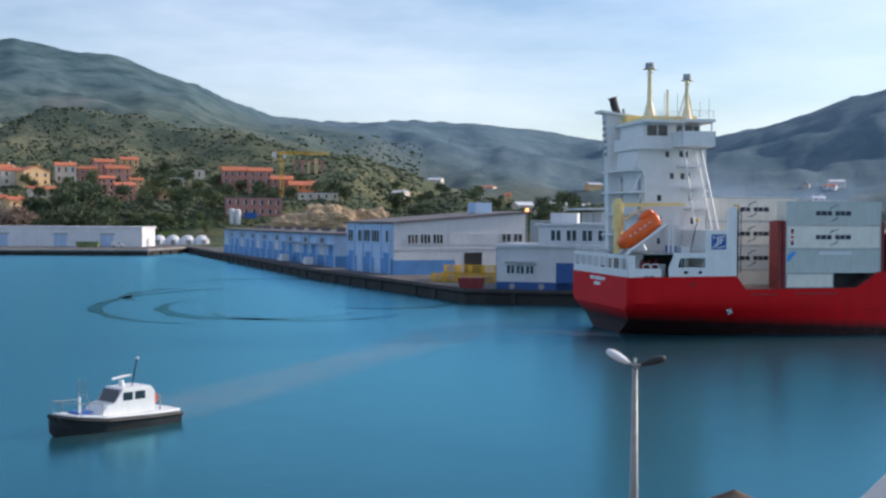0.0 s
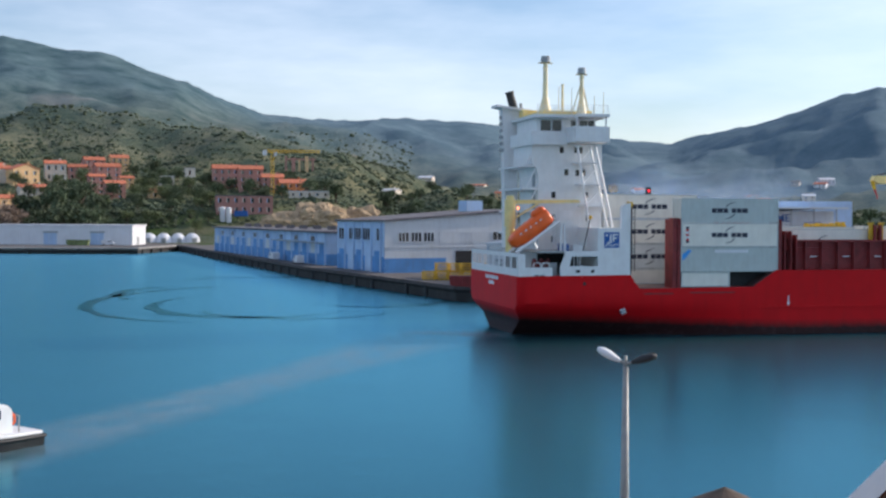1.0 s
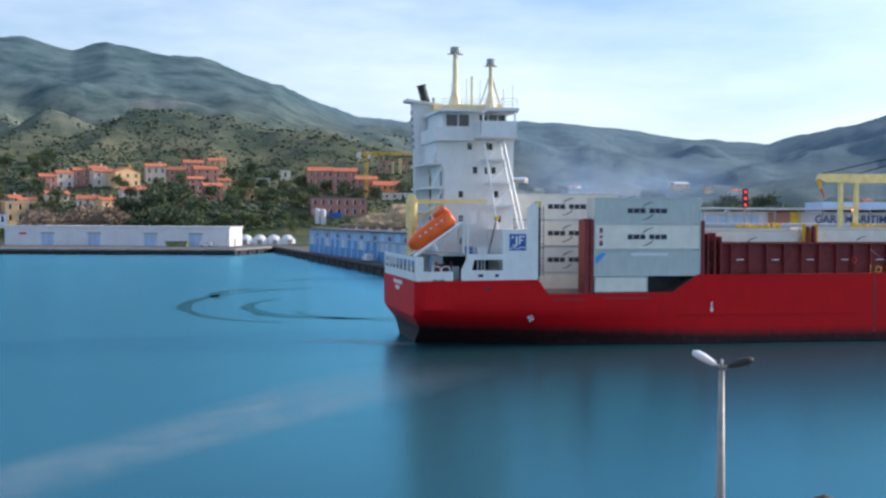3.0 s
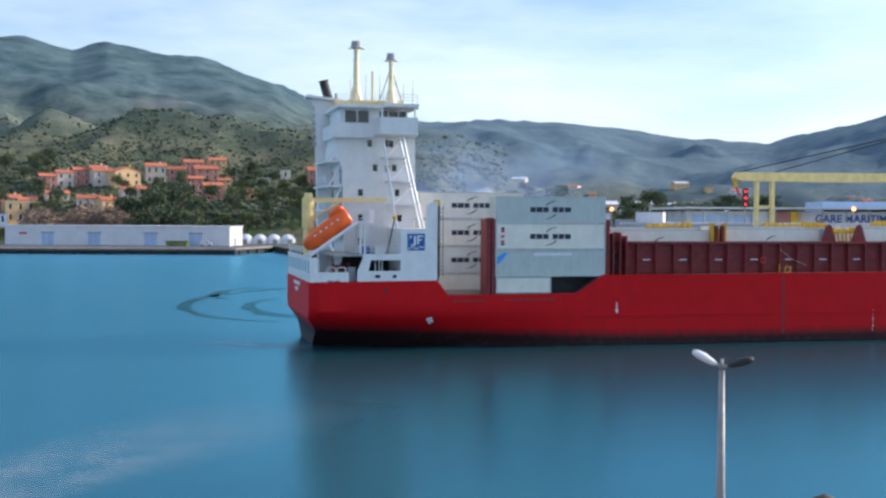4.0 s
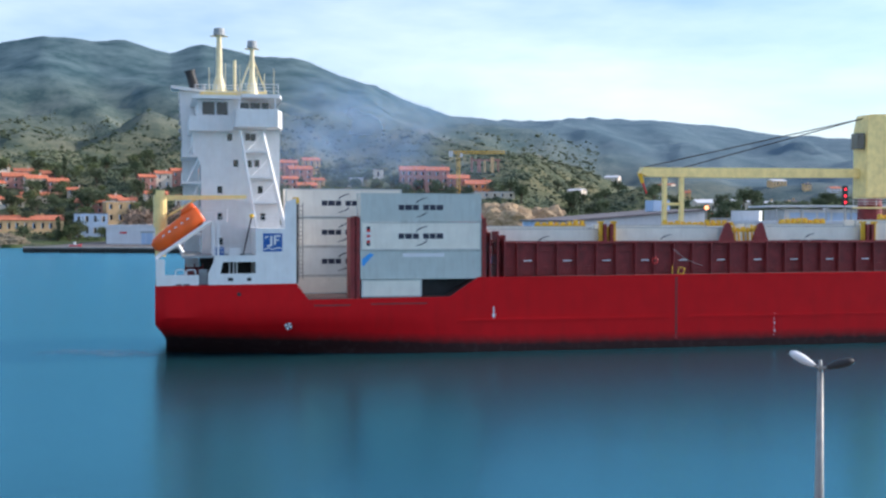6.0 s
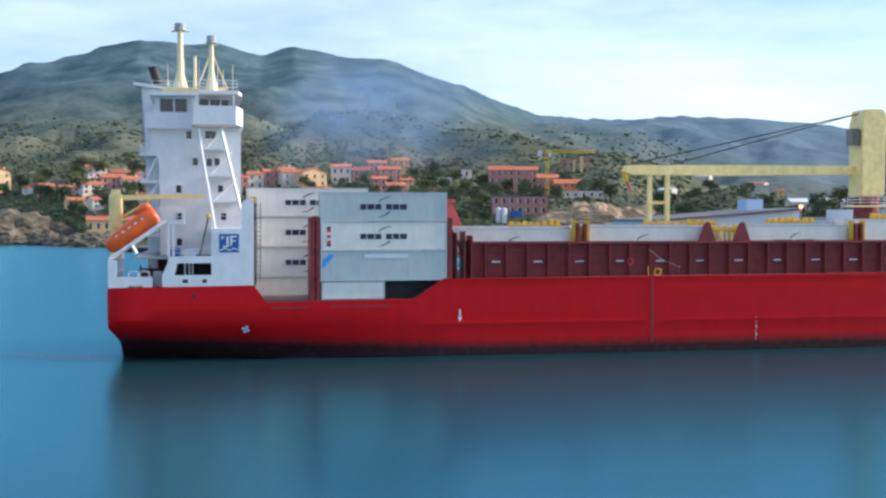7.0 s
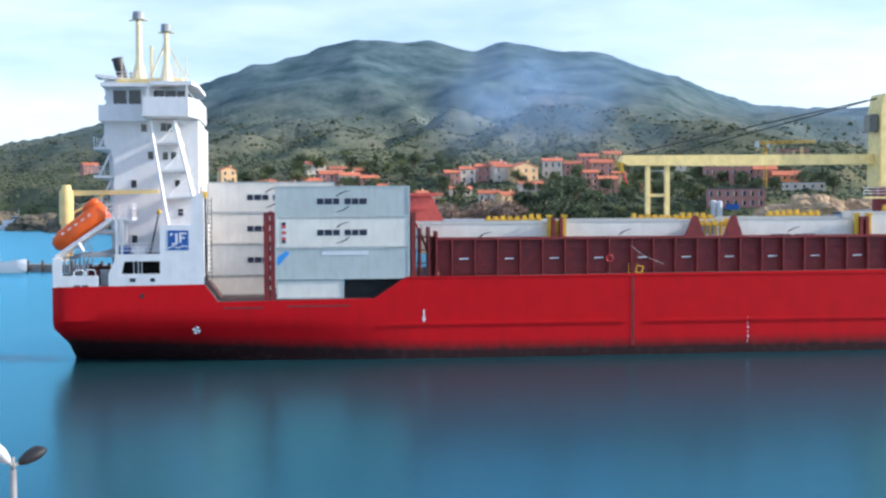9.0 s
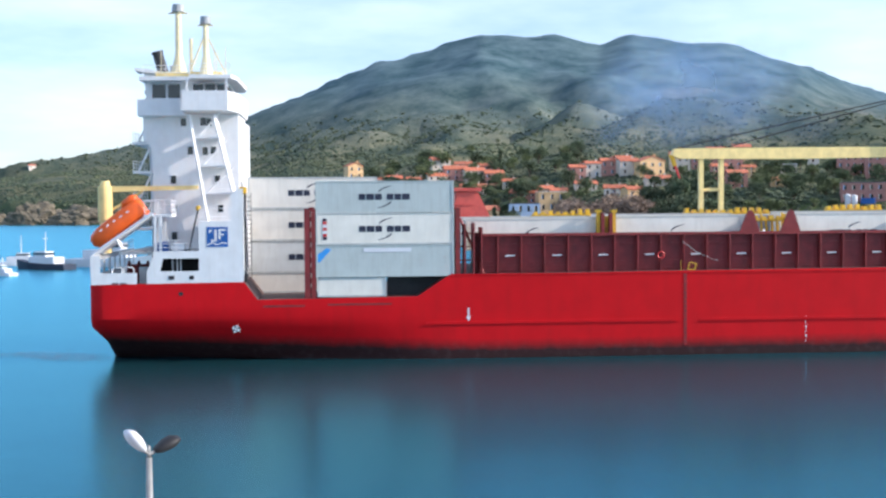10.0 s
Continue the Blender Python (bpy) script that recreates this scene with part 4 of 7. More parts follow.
# ---- ship: lifeboat ----
def lifeboat():
    axis = Vector((4.75, 0, 3.32)).normalized()
    up = Vector((-axis.z, 0, axis.x))
    base = Vector((-19.45, 2.65, 10.15))

    def ring(s, half, low, high):
        pts = []
        for k in range(14):
            a = 2 * math.pi * k / 14
            c, sn = math.cos(a), math.sin(a)
            c = math.copysign(abs(c) ** 0.45, c)
            sn = math.copysign(abs(sn) ** 0.5, sn)
            pts.append(base + axis * s + Vector((0, half * c, 0)) + up * ((high - low) / 2 * sn + (high + low) / 2))
        return pts

    def loft(rows):
        bm = bmesh.new()
        prev = None
        for r in rows:
            vs = [bm.verts.new(p) for p in r]
            if prev:
                for i in range(14):
                    bm.faces.new((prev[i], prev[(i + 1) % 14], vs[(i + 1) % 14], vs[i]))
            else:
                bm.faces.new(vs[::-1])
            prev = vs
        bm.faces.new(prev)
        return bm

    boat = on_ship("lifeboat", loft([ring(*r) for r in ((0.0, 0.35, 0.0, 0.7), (0.35, 0.85, -0.35, 1.0), (1.1, 1.15, -0.55, 1.2), (2.6, 1.2, -0.6, 1.3), (4.2, 1.18, -0.55, 1.38), (5.3, 1.1, -0.4, 1.4), (5.55, 1.0, -0.25, 1.3))]), ORANGE, "orange free-fall lifeboat on its ramp", smooth=True)
    on_ship("coxswain_dome", loft([ring(*r) for r in ((3.9, 0.5, 1.2, 1.5), (4.2, 0.7, 1.2, 1.85), (5.2, 0.7, 1.2, 1.95), (5.5, 0.6, 1.2, 1.7))]), ORANGE, "", boat, smooth=True)
    for k in range(5):
        p = base + axis * (1.3 + 0.7 * k) + up * 0.72
        bm = bmesh.new()
        w = [p + axis * a + up * b for a, b in ((0, 0), (0.26, 0), (0.26, 0.12), (0, 0.12))]
        prism(bm, [(q.x, q.z) for q in w], 2.65 - 1.235, 2.65 - 1.1)
        on_ship("boat_window", bm, SHEDWHITE, "", boat)
    # ramp
    for y in (1.3, 4.0):
        bm = bmesh.new()
        beam(bm, (-19.35, y, 9.5), (-14.3, y, 13.0), 0.26)
        on_ship("ramp_rail", bm, WHITE)
    for x, z in ((-14.15, 12.9), (-13.7, 12.8)):
        for y in (1.4, 3.9):
            on_ship("ramp_leg", one_box(x, x + 0.22, y, y + 0.22, 9.7, z), WHITE)
    bm = bmesh.new()
    beam(bm, (-17.4, 1.35, 10.9), (-16.9, 1.35, 10.0), 0.22)
    on_ship("ramp_brace", bm, WHITE)
    on_ship("ramp_platform", one_box(-15.0, -12.6, 1.4, 4.4, 12.75, 12.95), WHITE)
    rail("guard_rail", [(-14.9, 1.45, 12.95), (-12.65, 1.45, 12.95), (-12.65, 4.3, 12.95)], 1.25, 0.5)


lifeboat()
bm = bmesh.new()
rod(bm, (-19.0, 5.0, 9.5), (-19.0, 5.0, 12.4), 0.52, sides=16)
rod(bm, (-19.0, 5.0, 12.4), (-19.0, 5.0, 15.5), 0.66, sides=16)
rod(bm, (-19.0, 5.0, 15.5), (-19.0, 5.0, 16.0), 0.5, 0.4, 16)
on_ship("provision_crane_post", bm, CREAM, "cream stern crane post")
bm = bmesh.new()
prism(bm, ((-18.6, 15.0), (-10.7, 15.2), (-10.7, 15.55), (-18.6, 15.5)), 4.8, 5.2)
on_ship("provision_crane_jib", bm, CREAM)
bm = bmesh.new()
beam(bm, (-18.4, 5.0, 13.4), (-15.6, 5.0, 15.1), 0.16)
on_ship("jib_brace", bm, CREAM)
bm = bmesh.new()
rod(bm, (-11.2, 2.0, 9.7), (-10.4, 2.0, 13.3), 0.07)
on_ship("lamp_pole", bm, DARK)
bm = bmesh.new()
bmesh.ops.create_icosphere(bm, subdivisions=2, radius=0.24, matrix=Matrix.Translation((-10.36, 2.0, 13.5)))
on_ship("deck_lamp", bm, YELLOW)

# ---- ship: cell guides and hold ----
for xa, xb in ((-1.0, -0.52), (-0.40, -0.03)):
    on_ship("cell_guide", one_box(xa, xb, 0.3, 2.6, 5.45, 13.38), DARKRED)
for z in np.arange(5.9, 13.2, 0.9):
    on_ship("guide_web", one_box(-0.6, -0.2, 0.45, 2.4, z, z + 0.4), DARKRED)
for xa, xb, zt in ((12.35, 12.75, 13.35), (13.1, 13.25, 11.9), (13.9, 14.05, 12.0), (14.6, 14.75, 11.6)):
    on_ship("cell_guide", one_box(xa, xb, 0.5, 2.7, 7.4, zt), DARKRED)
for z in (8.6, 9.8, 11.0):
    on_ship("guide_web", one_box(12.75, 14.6, 1.2, 1.4, z, z + 0.12), DARKRED)
bm = bmesh.new()
beam(bm, (14.9, 1.2, 7.5), (12.8, 1.2, 12.4), 0.16)
on_ship("guide_brace", bm, DARKRED)
bm = bmesh.new()
prism(bm, ((13.6, 9.5), (17.6, 9.5), (17.4, 12.3), (16.1, 15.0), (13.9, 15.0), (13.6, 12.3)), 17.2, 20.4)
trunk = on_ship("ventilator_trunk", bm, VENTRED, "faded red slope-sided ventilator trunk", bevel=0.12)
on_ship("trunk_lid", one_box(13.6, 16.5, 16.9, 20.7, 15.0, 15.35), VENTRED, "", trunk, bevel=0.06)
for z in (12.4, 13.6):
    on_ship("trunk_band", one_box(13.62, 15.6, 17.1, 17.2, z, z + 0.12), VENTRED, "", trunk)
# dark slab stands for the shade inside the open bay
on_ship("bay_shade", one_box(6.3, 12.3, 2.2, 2.4, 5.5, 7.35), DARK, "dark slab painted as shade below the stack")

coaming = on_ship("hatch_coaming", one_box(13.9, 86, 1.6, 2.0, 7.5, 11.0), DARKRED, "dark red ribbed hatch coaming")
for k in range(30):
    x = 16.2 + 2.12 * k
    if x < 85:
        bm = bmesh.new()
        box(bm, x - 0.07, x + 0.07, 1.1, 1.6, 7.5, 10.85)
        on_ship("coaming_rib", bm, DARKRED, "", coaming)
for z in (10.75, 9.95):
    on_ship("coaming_ledge", one_box(13.9, 86, 1.15 if z > 10.5 else 1.45, 1.6, z, z + 0.12), DARKRED, "", coaming)
for k in range(15):
    x = 17.3 + 4.24 * k
    bm = bmesh.new()
    rod(bm, (x - 0.42, 1.3, 9.0), (x + 0.42, 1.3, 9.02), 0.07, sides=6)
    on_ship("tube_lamp", bm, SHEDWHITE, "", coaming)
bm = bmesh.new()
for k in range(16):
    a0, a1 = k * math.pi / 8, (k + 1) * math.pi / 8
    rod(bm, (31.0 + 0.3 * math.cos(a0), 1.05, 8.95 + 0.3 * math.sin(a0)), (31.0 + 0.3 * math.cos(a1), 1.05, 8.95 + 0.3 * math.sin(a1)), 0.07, sides=6)
on_ship("lifebuoy", bm, SIGNRED, "red lifebuoy ring")
bm = bmesh.new()
w = [(33.3, 7.7), (33.9, 7.55), (34.1, 8.15), (33.5, 8.3)]
for (xa, za), (xb, zb) in zip(w, w[1:] + w[:1]):
    rod(bm, (xa, 0.5, za), (xb, 0.5, zb), 0.06, sides=6)
rod(bm, (32.7, 0.5, 7.5), (32.7, 0.5, 8.5), 0.05)
on_ship("pilot_gate", bm, YELLOW, "yellow boarding gate frame")
bm = bmesh.new()
pts = [(32.9, 0.9, 10.2), (34.2, 0.9, 9.2), (35.6, 0.9, 8.6), (36.2, 0.9, 8.4)]
for p, q in zip(pts, pts[1:]):
    rod(bm, p, q, 0.02, sides=5)
on_ship("rope_line", bm, TRIM)
rail("deck_rail", [(14.5, 0.15, 7.55), (84, 0.15, 7.75)], 0.95, 3.0, r=0.014, material=DARKRED)
# lashing bridges between the bays
for xa, xb in ((25.75, 26.8), (56.1, 57.0), (69.6, 70.4)):
    for x in (xa, xb - 0.3):
        on_ship("lashing_post", one_box(x, x + 0.3, 2.0, 2.6, 7.6, 12.75), DARKRED)
    for x in (xa - 0.36, xb + 0.04):
        on_ship("lashing_strut", one_box(x, x + 0.32, 2.3, 2.7, 10.9, 12.85), YELLOW)
        on_ship("strut_foot", one_box(x - 0.1, x + 0.42, 2.2, 2.8, 12.85, 13.05), YELLOW)
    on_ship("lashing_frame", one_box(xa + 0.3, xb - 0.3, 2.6, 3.0, 10.8, 12.5), YELLOW, "yellow lashing frame")
for k in range(8):
    on_ship("ladder_rung", one_box(26.1, 26.5, 1.9, 2.0, 7.8 + 0.5 * k, 7.88 + 0.5 * k), DARKRED)
for x in (39.45, 43.25):
    bm = bmesh.new()
    prism(bm, ((x - 0.95, 10.9), (x + 0.95, 10.9), (x + 0.35, 12.75), (x + 0.1, 12.95), (x - 0.25, 12.75)), 1.7, 1.95)
    on_ship("hatch_horn", bm, DARKRED, "dark red triangular stop")
rng = random.Random(4)
for xa, n, y, zz in ((20.5, 8, 9.2, 12.55), (35.4, 12, 9.5, 12.6), (49.5, 8, 9.2, 12.85), (39.9, 5, 2.5, 12.0), (62.0, 8, 9.2, 13.3)):
    on_ship("twistlock_rail", one_box(xa, xa + n * 0.72, y, y + 0.25, zz - 0.1, zz + 0.15), YELLOW)
    for k in range(n):
        h = 0.3 + 0.3 * rng.random()
        x = xa + 0.72 * k + 0.15
        bm = bmesh.new()
        prism(bm, ((x, zz), (x + 0.42, zz), (x + 0.36, zz + h), (x + 0.06, zz + h)), y - 0.2, y + 0.4)
        on_ship("twistlock_stand", bm, YELLOW)
for k in range(7):
    x = 40.0 + 0.5 * k
    bm = bmesh.new()
    rod(bm, (x, 3.0, 10.6), (x + 0.1 * rng.uniform(-1, 1), 3.2, 12.1 + 0.6 * rng.random()), 0.12, sides=6)
    on_ship("lashing_rod", bm, YELLOW)
on_ship("hatch_cover", one_box(14.0, 86, 8.8, 20.6, 11.0, 12.4), GREY, "grey hatch covers")

# ---- ship: deck crane ----
crane = on_ship("crane_column", bmesh.new(), CREAM, "cream deck crane column")
bm = bmesh.new()
prism(bm, ((66.5, 15.9), (69.5, 15.9), (69.75, 25.6), (69.2, 26.4), (66.9, 26.3), (66.6, 24.5)), 18.8, 22.0)
bmesh.ops.bevel(bm, geom=bm.edges[:], offset=0.12, segments=2, affect="EDGES")
bm.to_mesh(crane.data)
bm.free()
bm = bmesh.new()
rod(bm, (68.0, 20.4, 7.6), (68.0, 20.4, 15.9), 1.6, 1.45, 20)
on_ship("crane_pedestal", bm, DARKRED)
on_ship("crane_walkway", one_box(64.5, 72.5, 18.4, 18.8, 14.6, 14.8), CREAM)
rail("guard_rail", [(64.5, 18.5, 14.8), (72.5, 18.5, 14.8)], 1.0)
on_ship("crane_cab", one_box(65.5, 66.5, 19.2, 20.8, 22.0, 24.0), GLASS, "glazed crane cab", crane, bevel=0.05)
bm = bmesh.new()
prism(bm, ((37.2, 18.75), (38.2, 18.35), (50, 18.3), (66.8, 18.5), (66.8, 19.6), (50, 19.55), (37.6, 19.45)), 20.4, 21.5)
jib = on_ship("crane_jib", bm, CREAM, "long cream crane jib on its rest", bevel=0.04)
for p, q in (((37.9, 20.8, 19.5), (67.4, 20.4, 26.0)), ((43.0, 21.2, 19.5), (67.4, 20.9, 26.0))):
    bm = bmesh.new()
    rod(bm, p, q, 0.075, sides=6)
    on_ship("luffing_cable", bm, DARK, "dark steel luffing cable")
bm = bmesh.new()
rod(bm, (37.3, 20.9, 18.8), (37.7, 20.9, 17.6), 0.3, 0.22)
on_ship("hook_block", bm, YELLOW, "", jib)
bm = bmesh.new()
rod(bm, (37.7, 20.9, 17.6), (38.2, 20.9, 16.3), 0.14, 0.08)
on_ship("hook", bm, SIGNRED, "", jib)
for x in (40.5, 42.7):
    on_ship("jib_rest_post", one_box(x - 0.23, x + 0.23, 20.6, 21.2, 7.6, 18.3), CREAM)
on_ship("jib_rest_bar", one_box(40.5, 42.7, 20.8, 21.1, 14.9, 15.25), CREAM)
bow = bmesh.new()
rod(bow, (102, 10.8, 11.5), (102, 10.8, 19.5), 0.35, 0.2)
on_ship("foremast", bow, CREAM)


# ---- quays and port buildings ----
def platform(name, outline, top, label):
    bm = bmesh.new()
    slab(bm, outline, -2.0, top)
    ob = new(name, mesh_of(name, bm, [QUAYWALL, ASPHALT]))
    for p in ob.data.polygons:
        if p.normal.z > 0.5:
            p.material_index = 1
    tagged(ob, label, "quay", kind="structure")
    return ob


EAST = ((-67, 478), (-41.7, 385), (-9.4, 268), (8.6, 218), (17.0, 193.5), (20, 191.5), (33.6, 188), (70, 181), (140, 178), (320, 195), (340, 420), (-40, 520))
east = platform("pavement", EAST, 1.9, "grey concrete cargo quay with a dark stained wall")
west = platform("pavement_west", ((-190, 438), (-75, 437), (-73, 448), (-66, 478), (-50, 600), (-205, 600)), 1.8, "grey concrete quay below the white shed")


def coping(ob, pts, z):
    for (xa, ya), (xb, yb) in zip(pts, pts[1:]):
        bm = bmesh.new()
        beam(bm, (xa, ya, z), (xb, yb, z), 0.7)
        part("coping", bm, CONCRETE if z < 1.85 else QUAYWALL, ob, "worn concrete coping")
        d = Vector((xb - xa, yb - ya, 0))
        for k in range(int(d.length / 9)):
            c = Vector((xa, ya, 0)) + d * ((k + 0.5) * 9 / d.length)
            bm = bmesh.new()
            rod(bm, (c.x, c.y - 0.2, 0.1), (c.x, c.y - 0.2, z - 0.2), 0.45, sides=8)
            part("fender", bm, DARK, ob, "black rubber fender")


coping(east, EAST[:9], 1.9)
coping(west, ((-190, 438), (-75, 437), (-66, 478)), 1.8)


def frame_at(x, y, ux, uy):
    """A pose on the quay whose x axis runs along (ux, uy)."""
    return pose(x, y, 0, 0, 0, math.degrees(math.atan2(uy, ux)))


def opening(bm_name, x0, x1, z0, z1, ob, material, y=0.0, label="", proud=0.06):
    """A framed panel on the front (y = 0) of a building."""
    p = part(bm_name, one_box(x0, x1, y - proud, y + 0.02, z0, z1), material, ob, label)
    return p


def window(ob, x0, x1, z0, z1, bars=2, y=0.0):
    w = opening("window", x0, x1, z0, z1, ob, GLASS, y, proud=0.03)
    for k in range(bars + 1):
        x = x0 + (x1 - x0) * k / bars
        part("mullion", one_box(x - 0.09, x + 0.09, y - 0.12, y, z0, z1), HALLWHITE, w)
    for z in (z0, z1):
        part("sill", one_box(x0 - 0.1, x1 + 0.1, y - 0.16, y, z - 0.09, z + 0.09), HALLWHITE, w)


# white transit shed
def white_shed():
    ob = empty("transit_shed", frame_at(-181.3, 502, 95, -11.8))
    L, D, H = 95.8, 18.0, 9.4
    bm = bmesh.new()
    box(bm, 0, L, 0, D, 1.8, H)
    part("wall", bm, SHEDWHITE, ob)
    bm = bmesh.new()
    prism(bm, ((-0.4, H), (L + 0.4, H), (L + 0.4, H + 0.5), (-0.4, H + 0.5)), -0.5, D + 0.5)
    part("roof", bm, SHEDWHITE, ob)
    for x in (16, 36, 60, 79):
        d = opening("door", x, x + 5.2, 1.8, 6.6, ob, HALLPALE, label="pale blue sliding door")
        part("door_rail", one_box(x - 0.3, x + 5.8, -0.25, -0.05, 6.6, 7.2), GREY, d)
    for k in range(24):
        part("pilaster", one_box(2 + 4 * k, 2.16 + 4 * k, -0.1, 0, 1.8, H), SHEDWHITE, ob)
    opening("sign_bar", 6, 9.5, 6.2, 7.0, ob, SIGNRED, label="small red sign bar")
    part("side_door", one_box(L, L + 0.08, 6, 9, 1.8, 5), GREY, ob)
    tagged(ob, "long low white transit shed with sliding doors", "shed")


white_shed()


def blue_warehouse():
    ob = empty("warehouse", frame_at(-45.6, 415.2, 40.9, -131.2))
    L, D, H = 135.0, 24.0, 9.6
    part("wall", one_box(0, L, 0, D, 1.9, H), HALLPALE, ob)
    part("base_band", one_box(-0.05, L + 0.05, -0.08, D, 1.9, 4.6), HALLBLUE, ob, "faded blue painted lower band")
    bm = bmesh.new()
    prism(bm, ((-0.6, H), (L + 0.6, H), (L + 0.6, H + 0.45), (-0.6, H + 0.45)), -0.8, D + 0.8)
    part("roof", bm, SLATE, ob)
    for k in range(17):
        x = 4 + 7.8 * k
        m = HALLBLUE if k % 3 else HALLWHITE
        opening("door", x, x + 3.6, 1.9, 7.0, ob, m)
        part("pier", one_box(x + 5.2, x + 5.8, -0.3, 0, 1.9, H), HALLPALE, ob)
        if k % 2:
            part("high_window", one_box(x + 0.2, x + 3.4, -0.1, 0, 7.5, 8.7), GLASS, ob)
        if k > 10:
            part("canopy", one_box(x - 0.5, x + 4.1, -2.2, 0, 7.1, 7.3), GREY, ob)
    for k in range(9):
        part("roof_vent", one_box(10 + 14 * k, 11.5 + 14 * k, 8, 10, H + 0.45, H + 1.5), SLATE, ob)
    tagged(ob, "long faded blue quayside warehouse with many doors", "warehouse")


blue_warehouse()


def cargo_hall():
    ob = empty("cargo_hall", frame_at(7.2, 250, 0.93, 0.37))
    L, D = 31.0, 27.0
    bm = bmesh.new()
    prism(bm, ((0, 1.9), (L, 1.9), (L, 14.9), (0, 12.5)), 0, D)
    part("wall", bm, HALLWHITE, ob)
    bm = bmesh.new()
    prism(bm, ((-0.5, 12.48), (L + 0.5, 14.95), (L + 0.5, 15.3), (-0.5, 12.85)), -0.6, D + 0.6)
    part("roof", bm, SLATE, ob)
    part("base_band", one_box(-0.06, 14, -0.06, 0.4, 1.9, 4.9), HALLBLUE, ob, "blue painted lower band")
    for xa, xb in ((3, 5.4), (5.9, 8.3), (8.8, 11.2)):
        window(ob, xa, xb, 8.3, 10.3, 3)
    part("panel_band", one_box(12.5, 24, -0.08, 0, 8.0, 10.6), HALLWHITE, ob)
    window(ob, 17.8, 20.2, 8.3, 10.3, 2)
    window(ob, 25.2, 27.4, 8.6, 10.4, 2)
    window(ob, 28.0, 30.2, 8.6, 10.4, 2)
    # flat dark panel paints the shade inside the open gateway
    opening("gate", 16.2, 20.4, 1.9, 6.4, ob, DARK, label="dark panel painted as shade in the open gateway")
    part("string_course", one_box(0, L, -0.12, 0, 7.1, 7.4), HALLWHITE, ob)
    # long side
    s = part("side_wall", one_box(-0.12, -0.02, 0.2, D - 0.2, 1.95, 12.3), HALLPALE, ob)
    part("side_band", one_box(-0.2, -0.1, 0.2, D - 0.2, 1.95, 5.2), HALLBLUE, s)
    for ya, yb in ((1.2, 4.0), (7.5, 19.5), (22.5, 25.5)):
        pane = part("side_window", one_box(-0.18, -0.1, ya, yb, 8.6, 11.0), GLASS, s)
        n = max(2, int((yb - ya) / 1.3))
        for k in range(n + 1):
            y = ya + (yb - ya) * k / n
            part("mullion", one_box(-0.26, -0.18, y - 0.1, y + 0.1, 8.5, 11.1), HALLPALE, pane)
        part("sill", one_box(-0.4, -0.1, ya - 0.3, yb + 0.3, 8.2, 8.5), HALLPALE, s)
    for k in range(5):
        y = 2 + 5 * k
        part("side_door", one_box(-0.24, -0.1, y + 0.4, y + 3.2, 1.95, 6.4), HALLPALE if k % 2 else HALLBLUE, s)
        part("pier", one_box(-0.42, -0.1, y - 0.6, y - 0.1, 1.95, 12.2), HALLPALE, s)
    part("roof_hut", one_box(24, 28, 10, 14, 14.8, 17.2), HALLPALE, ob)
    tagged(ob, "pale blue and white cargo hall with a flat roof", "building")


cargo_hall()


def port_office():
    ob = empty("port_office", frame_at(22.7, 199.0, 0.95, -0.29))
    part("lower_storey", one_box(0, 46, 0, 20, 1.9, 8.9), HALLWHITE, ob)
    part("lower_roof", one_box(-0.4, 46.4, -0.4, 20.4, 8.9, 9.3), HALLWHITE, ob)
    part("upper_storey", one_box(6.5, 46, 2.5, 18, 9.3, 12.5), HALLWHITE, ob)
    part("upper_roof", one_box(6.0, 46.5, 2.0, 18.5, 12.5, 12.9), HALLWHITE, ob)
    part("roof_box", one_box(8.0, 12.5, 6, 10, 12.9, 14.6), HALLWHITE, ob)
    part("base_band", one_box(-0.05, 46, -0.06, 0.5, 1.9, 3.2), DEEPBLUE, ob, "dark blue base band")
    bm = bmesh.new()
    prism(bm, ((-0.1, 1.9), (0.0, 1.9), (0.0, 8.8), (-0.1, 8.8)), 0, 20)
    part("side_face", bm, HALLBLUE, ob)
    for x in (1.6, 3.2, 4.8):
        window(ob, x, x + 1.4, 4.5, 6.0, 2)
    part("window_hood", one_box(1.4, 6.5, -0.5, 0, 6.2, 6.6), GREY, ob)
    opening("gate", 9.8, 13.6, 1.9, 6.4, ob, DEEPBLUE, label="dark blue steel door")
    for k in range(9):
        window(ob, 8.5 + 2.6 * k, 10.3 + 2.6 * k, 9.9, 11.8, 2, 2.5)
    for k in range(5):
        window(ob, 17 + 4.5 * k, 19 + 4.5 * k, 4.5, 6.2, 2)
    for x in (2.6, 7.4):
        bm = bmesh.new()
        rod(bm, (x, -0.3, 2.5), (x, 0, 2.5), 0.5, sides=10)
        part("wall_lamp", bm, GREY, ob)
    tagged(ob, "two-storey white port office with blue doors", "building")


port_office()


def text_mesh(body, size, material, name, parent, m):
    cu = bpy.data.curves.new("lettering", "FONT")
    cu.body, cu.size, cu.extrude, cu.offset = body, size, 0.04, 0.035
    tmp = bpy.data.objects.new("lettering", cu)
    scene.collection.objects.link(tmp)
    dg = bpy.context.evaluated_depsgraph_get()
    me = bpy.data.meshes.new_from_object(tmp.evaluated_get(dg))
    bpy.data.objects.remove(tmp)
    me.materials.clear()
    me.materials.append(material)
    ob = new(name, me)
    ob.parent = parent
    ob.matrix_local = m
    return ob


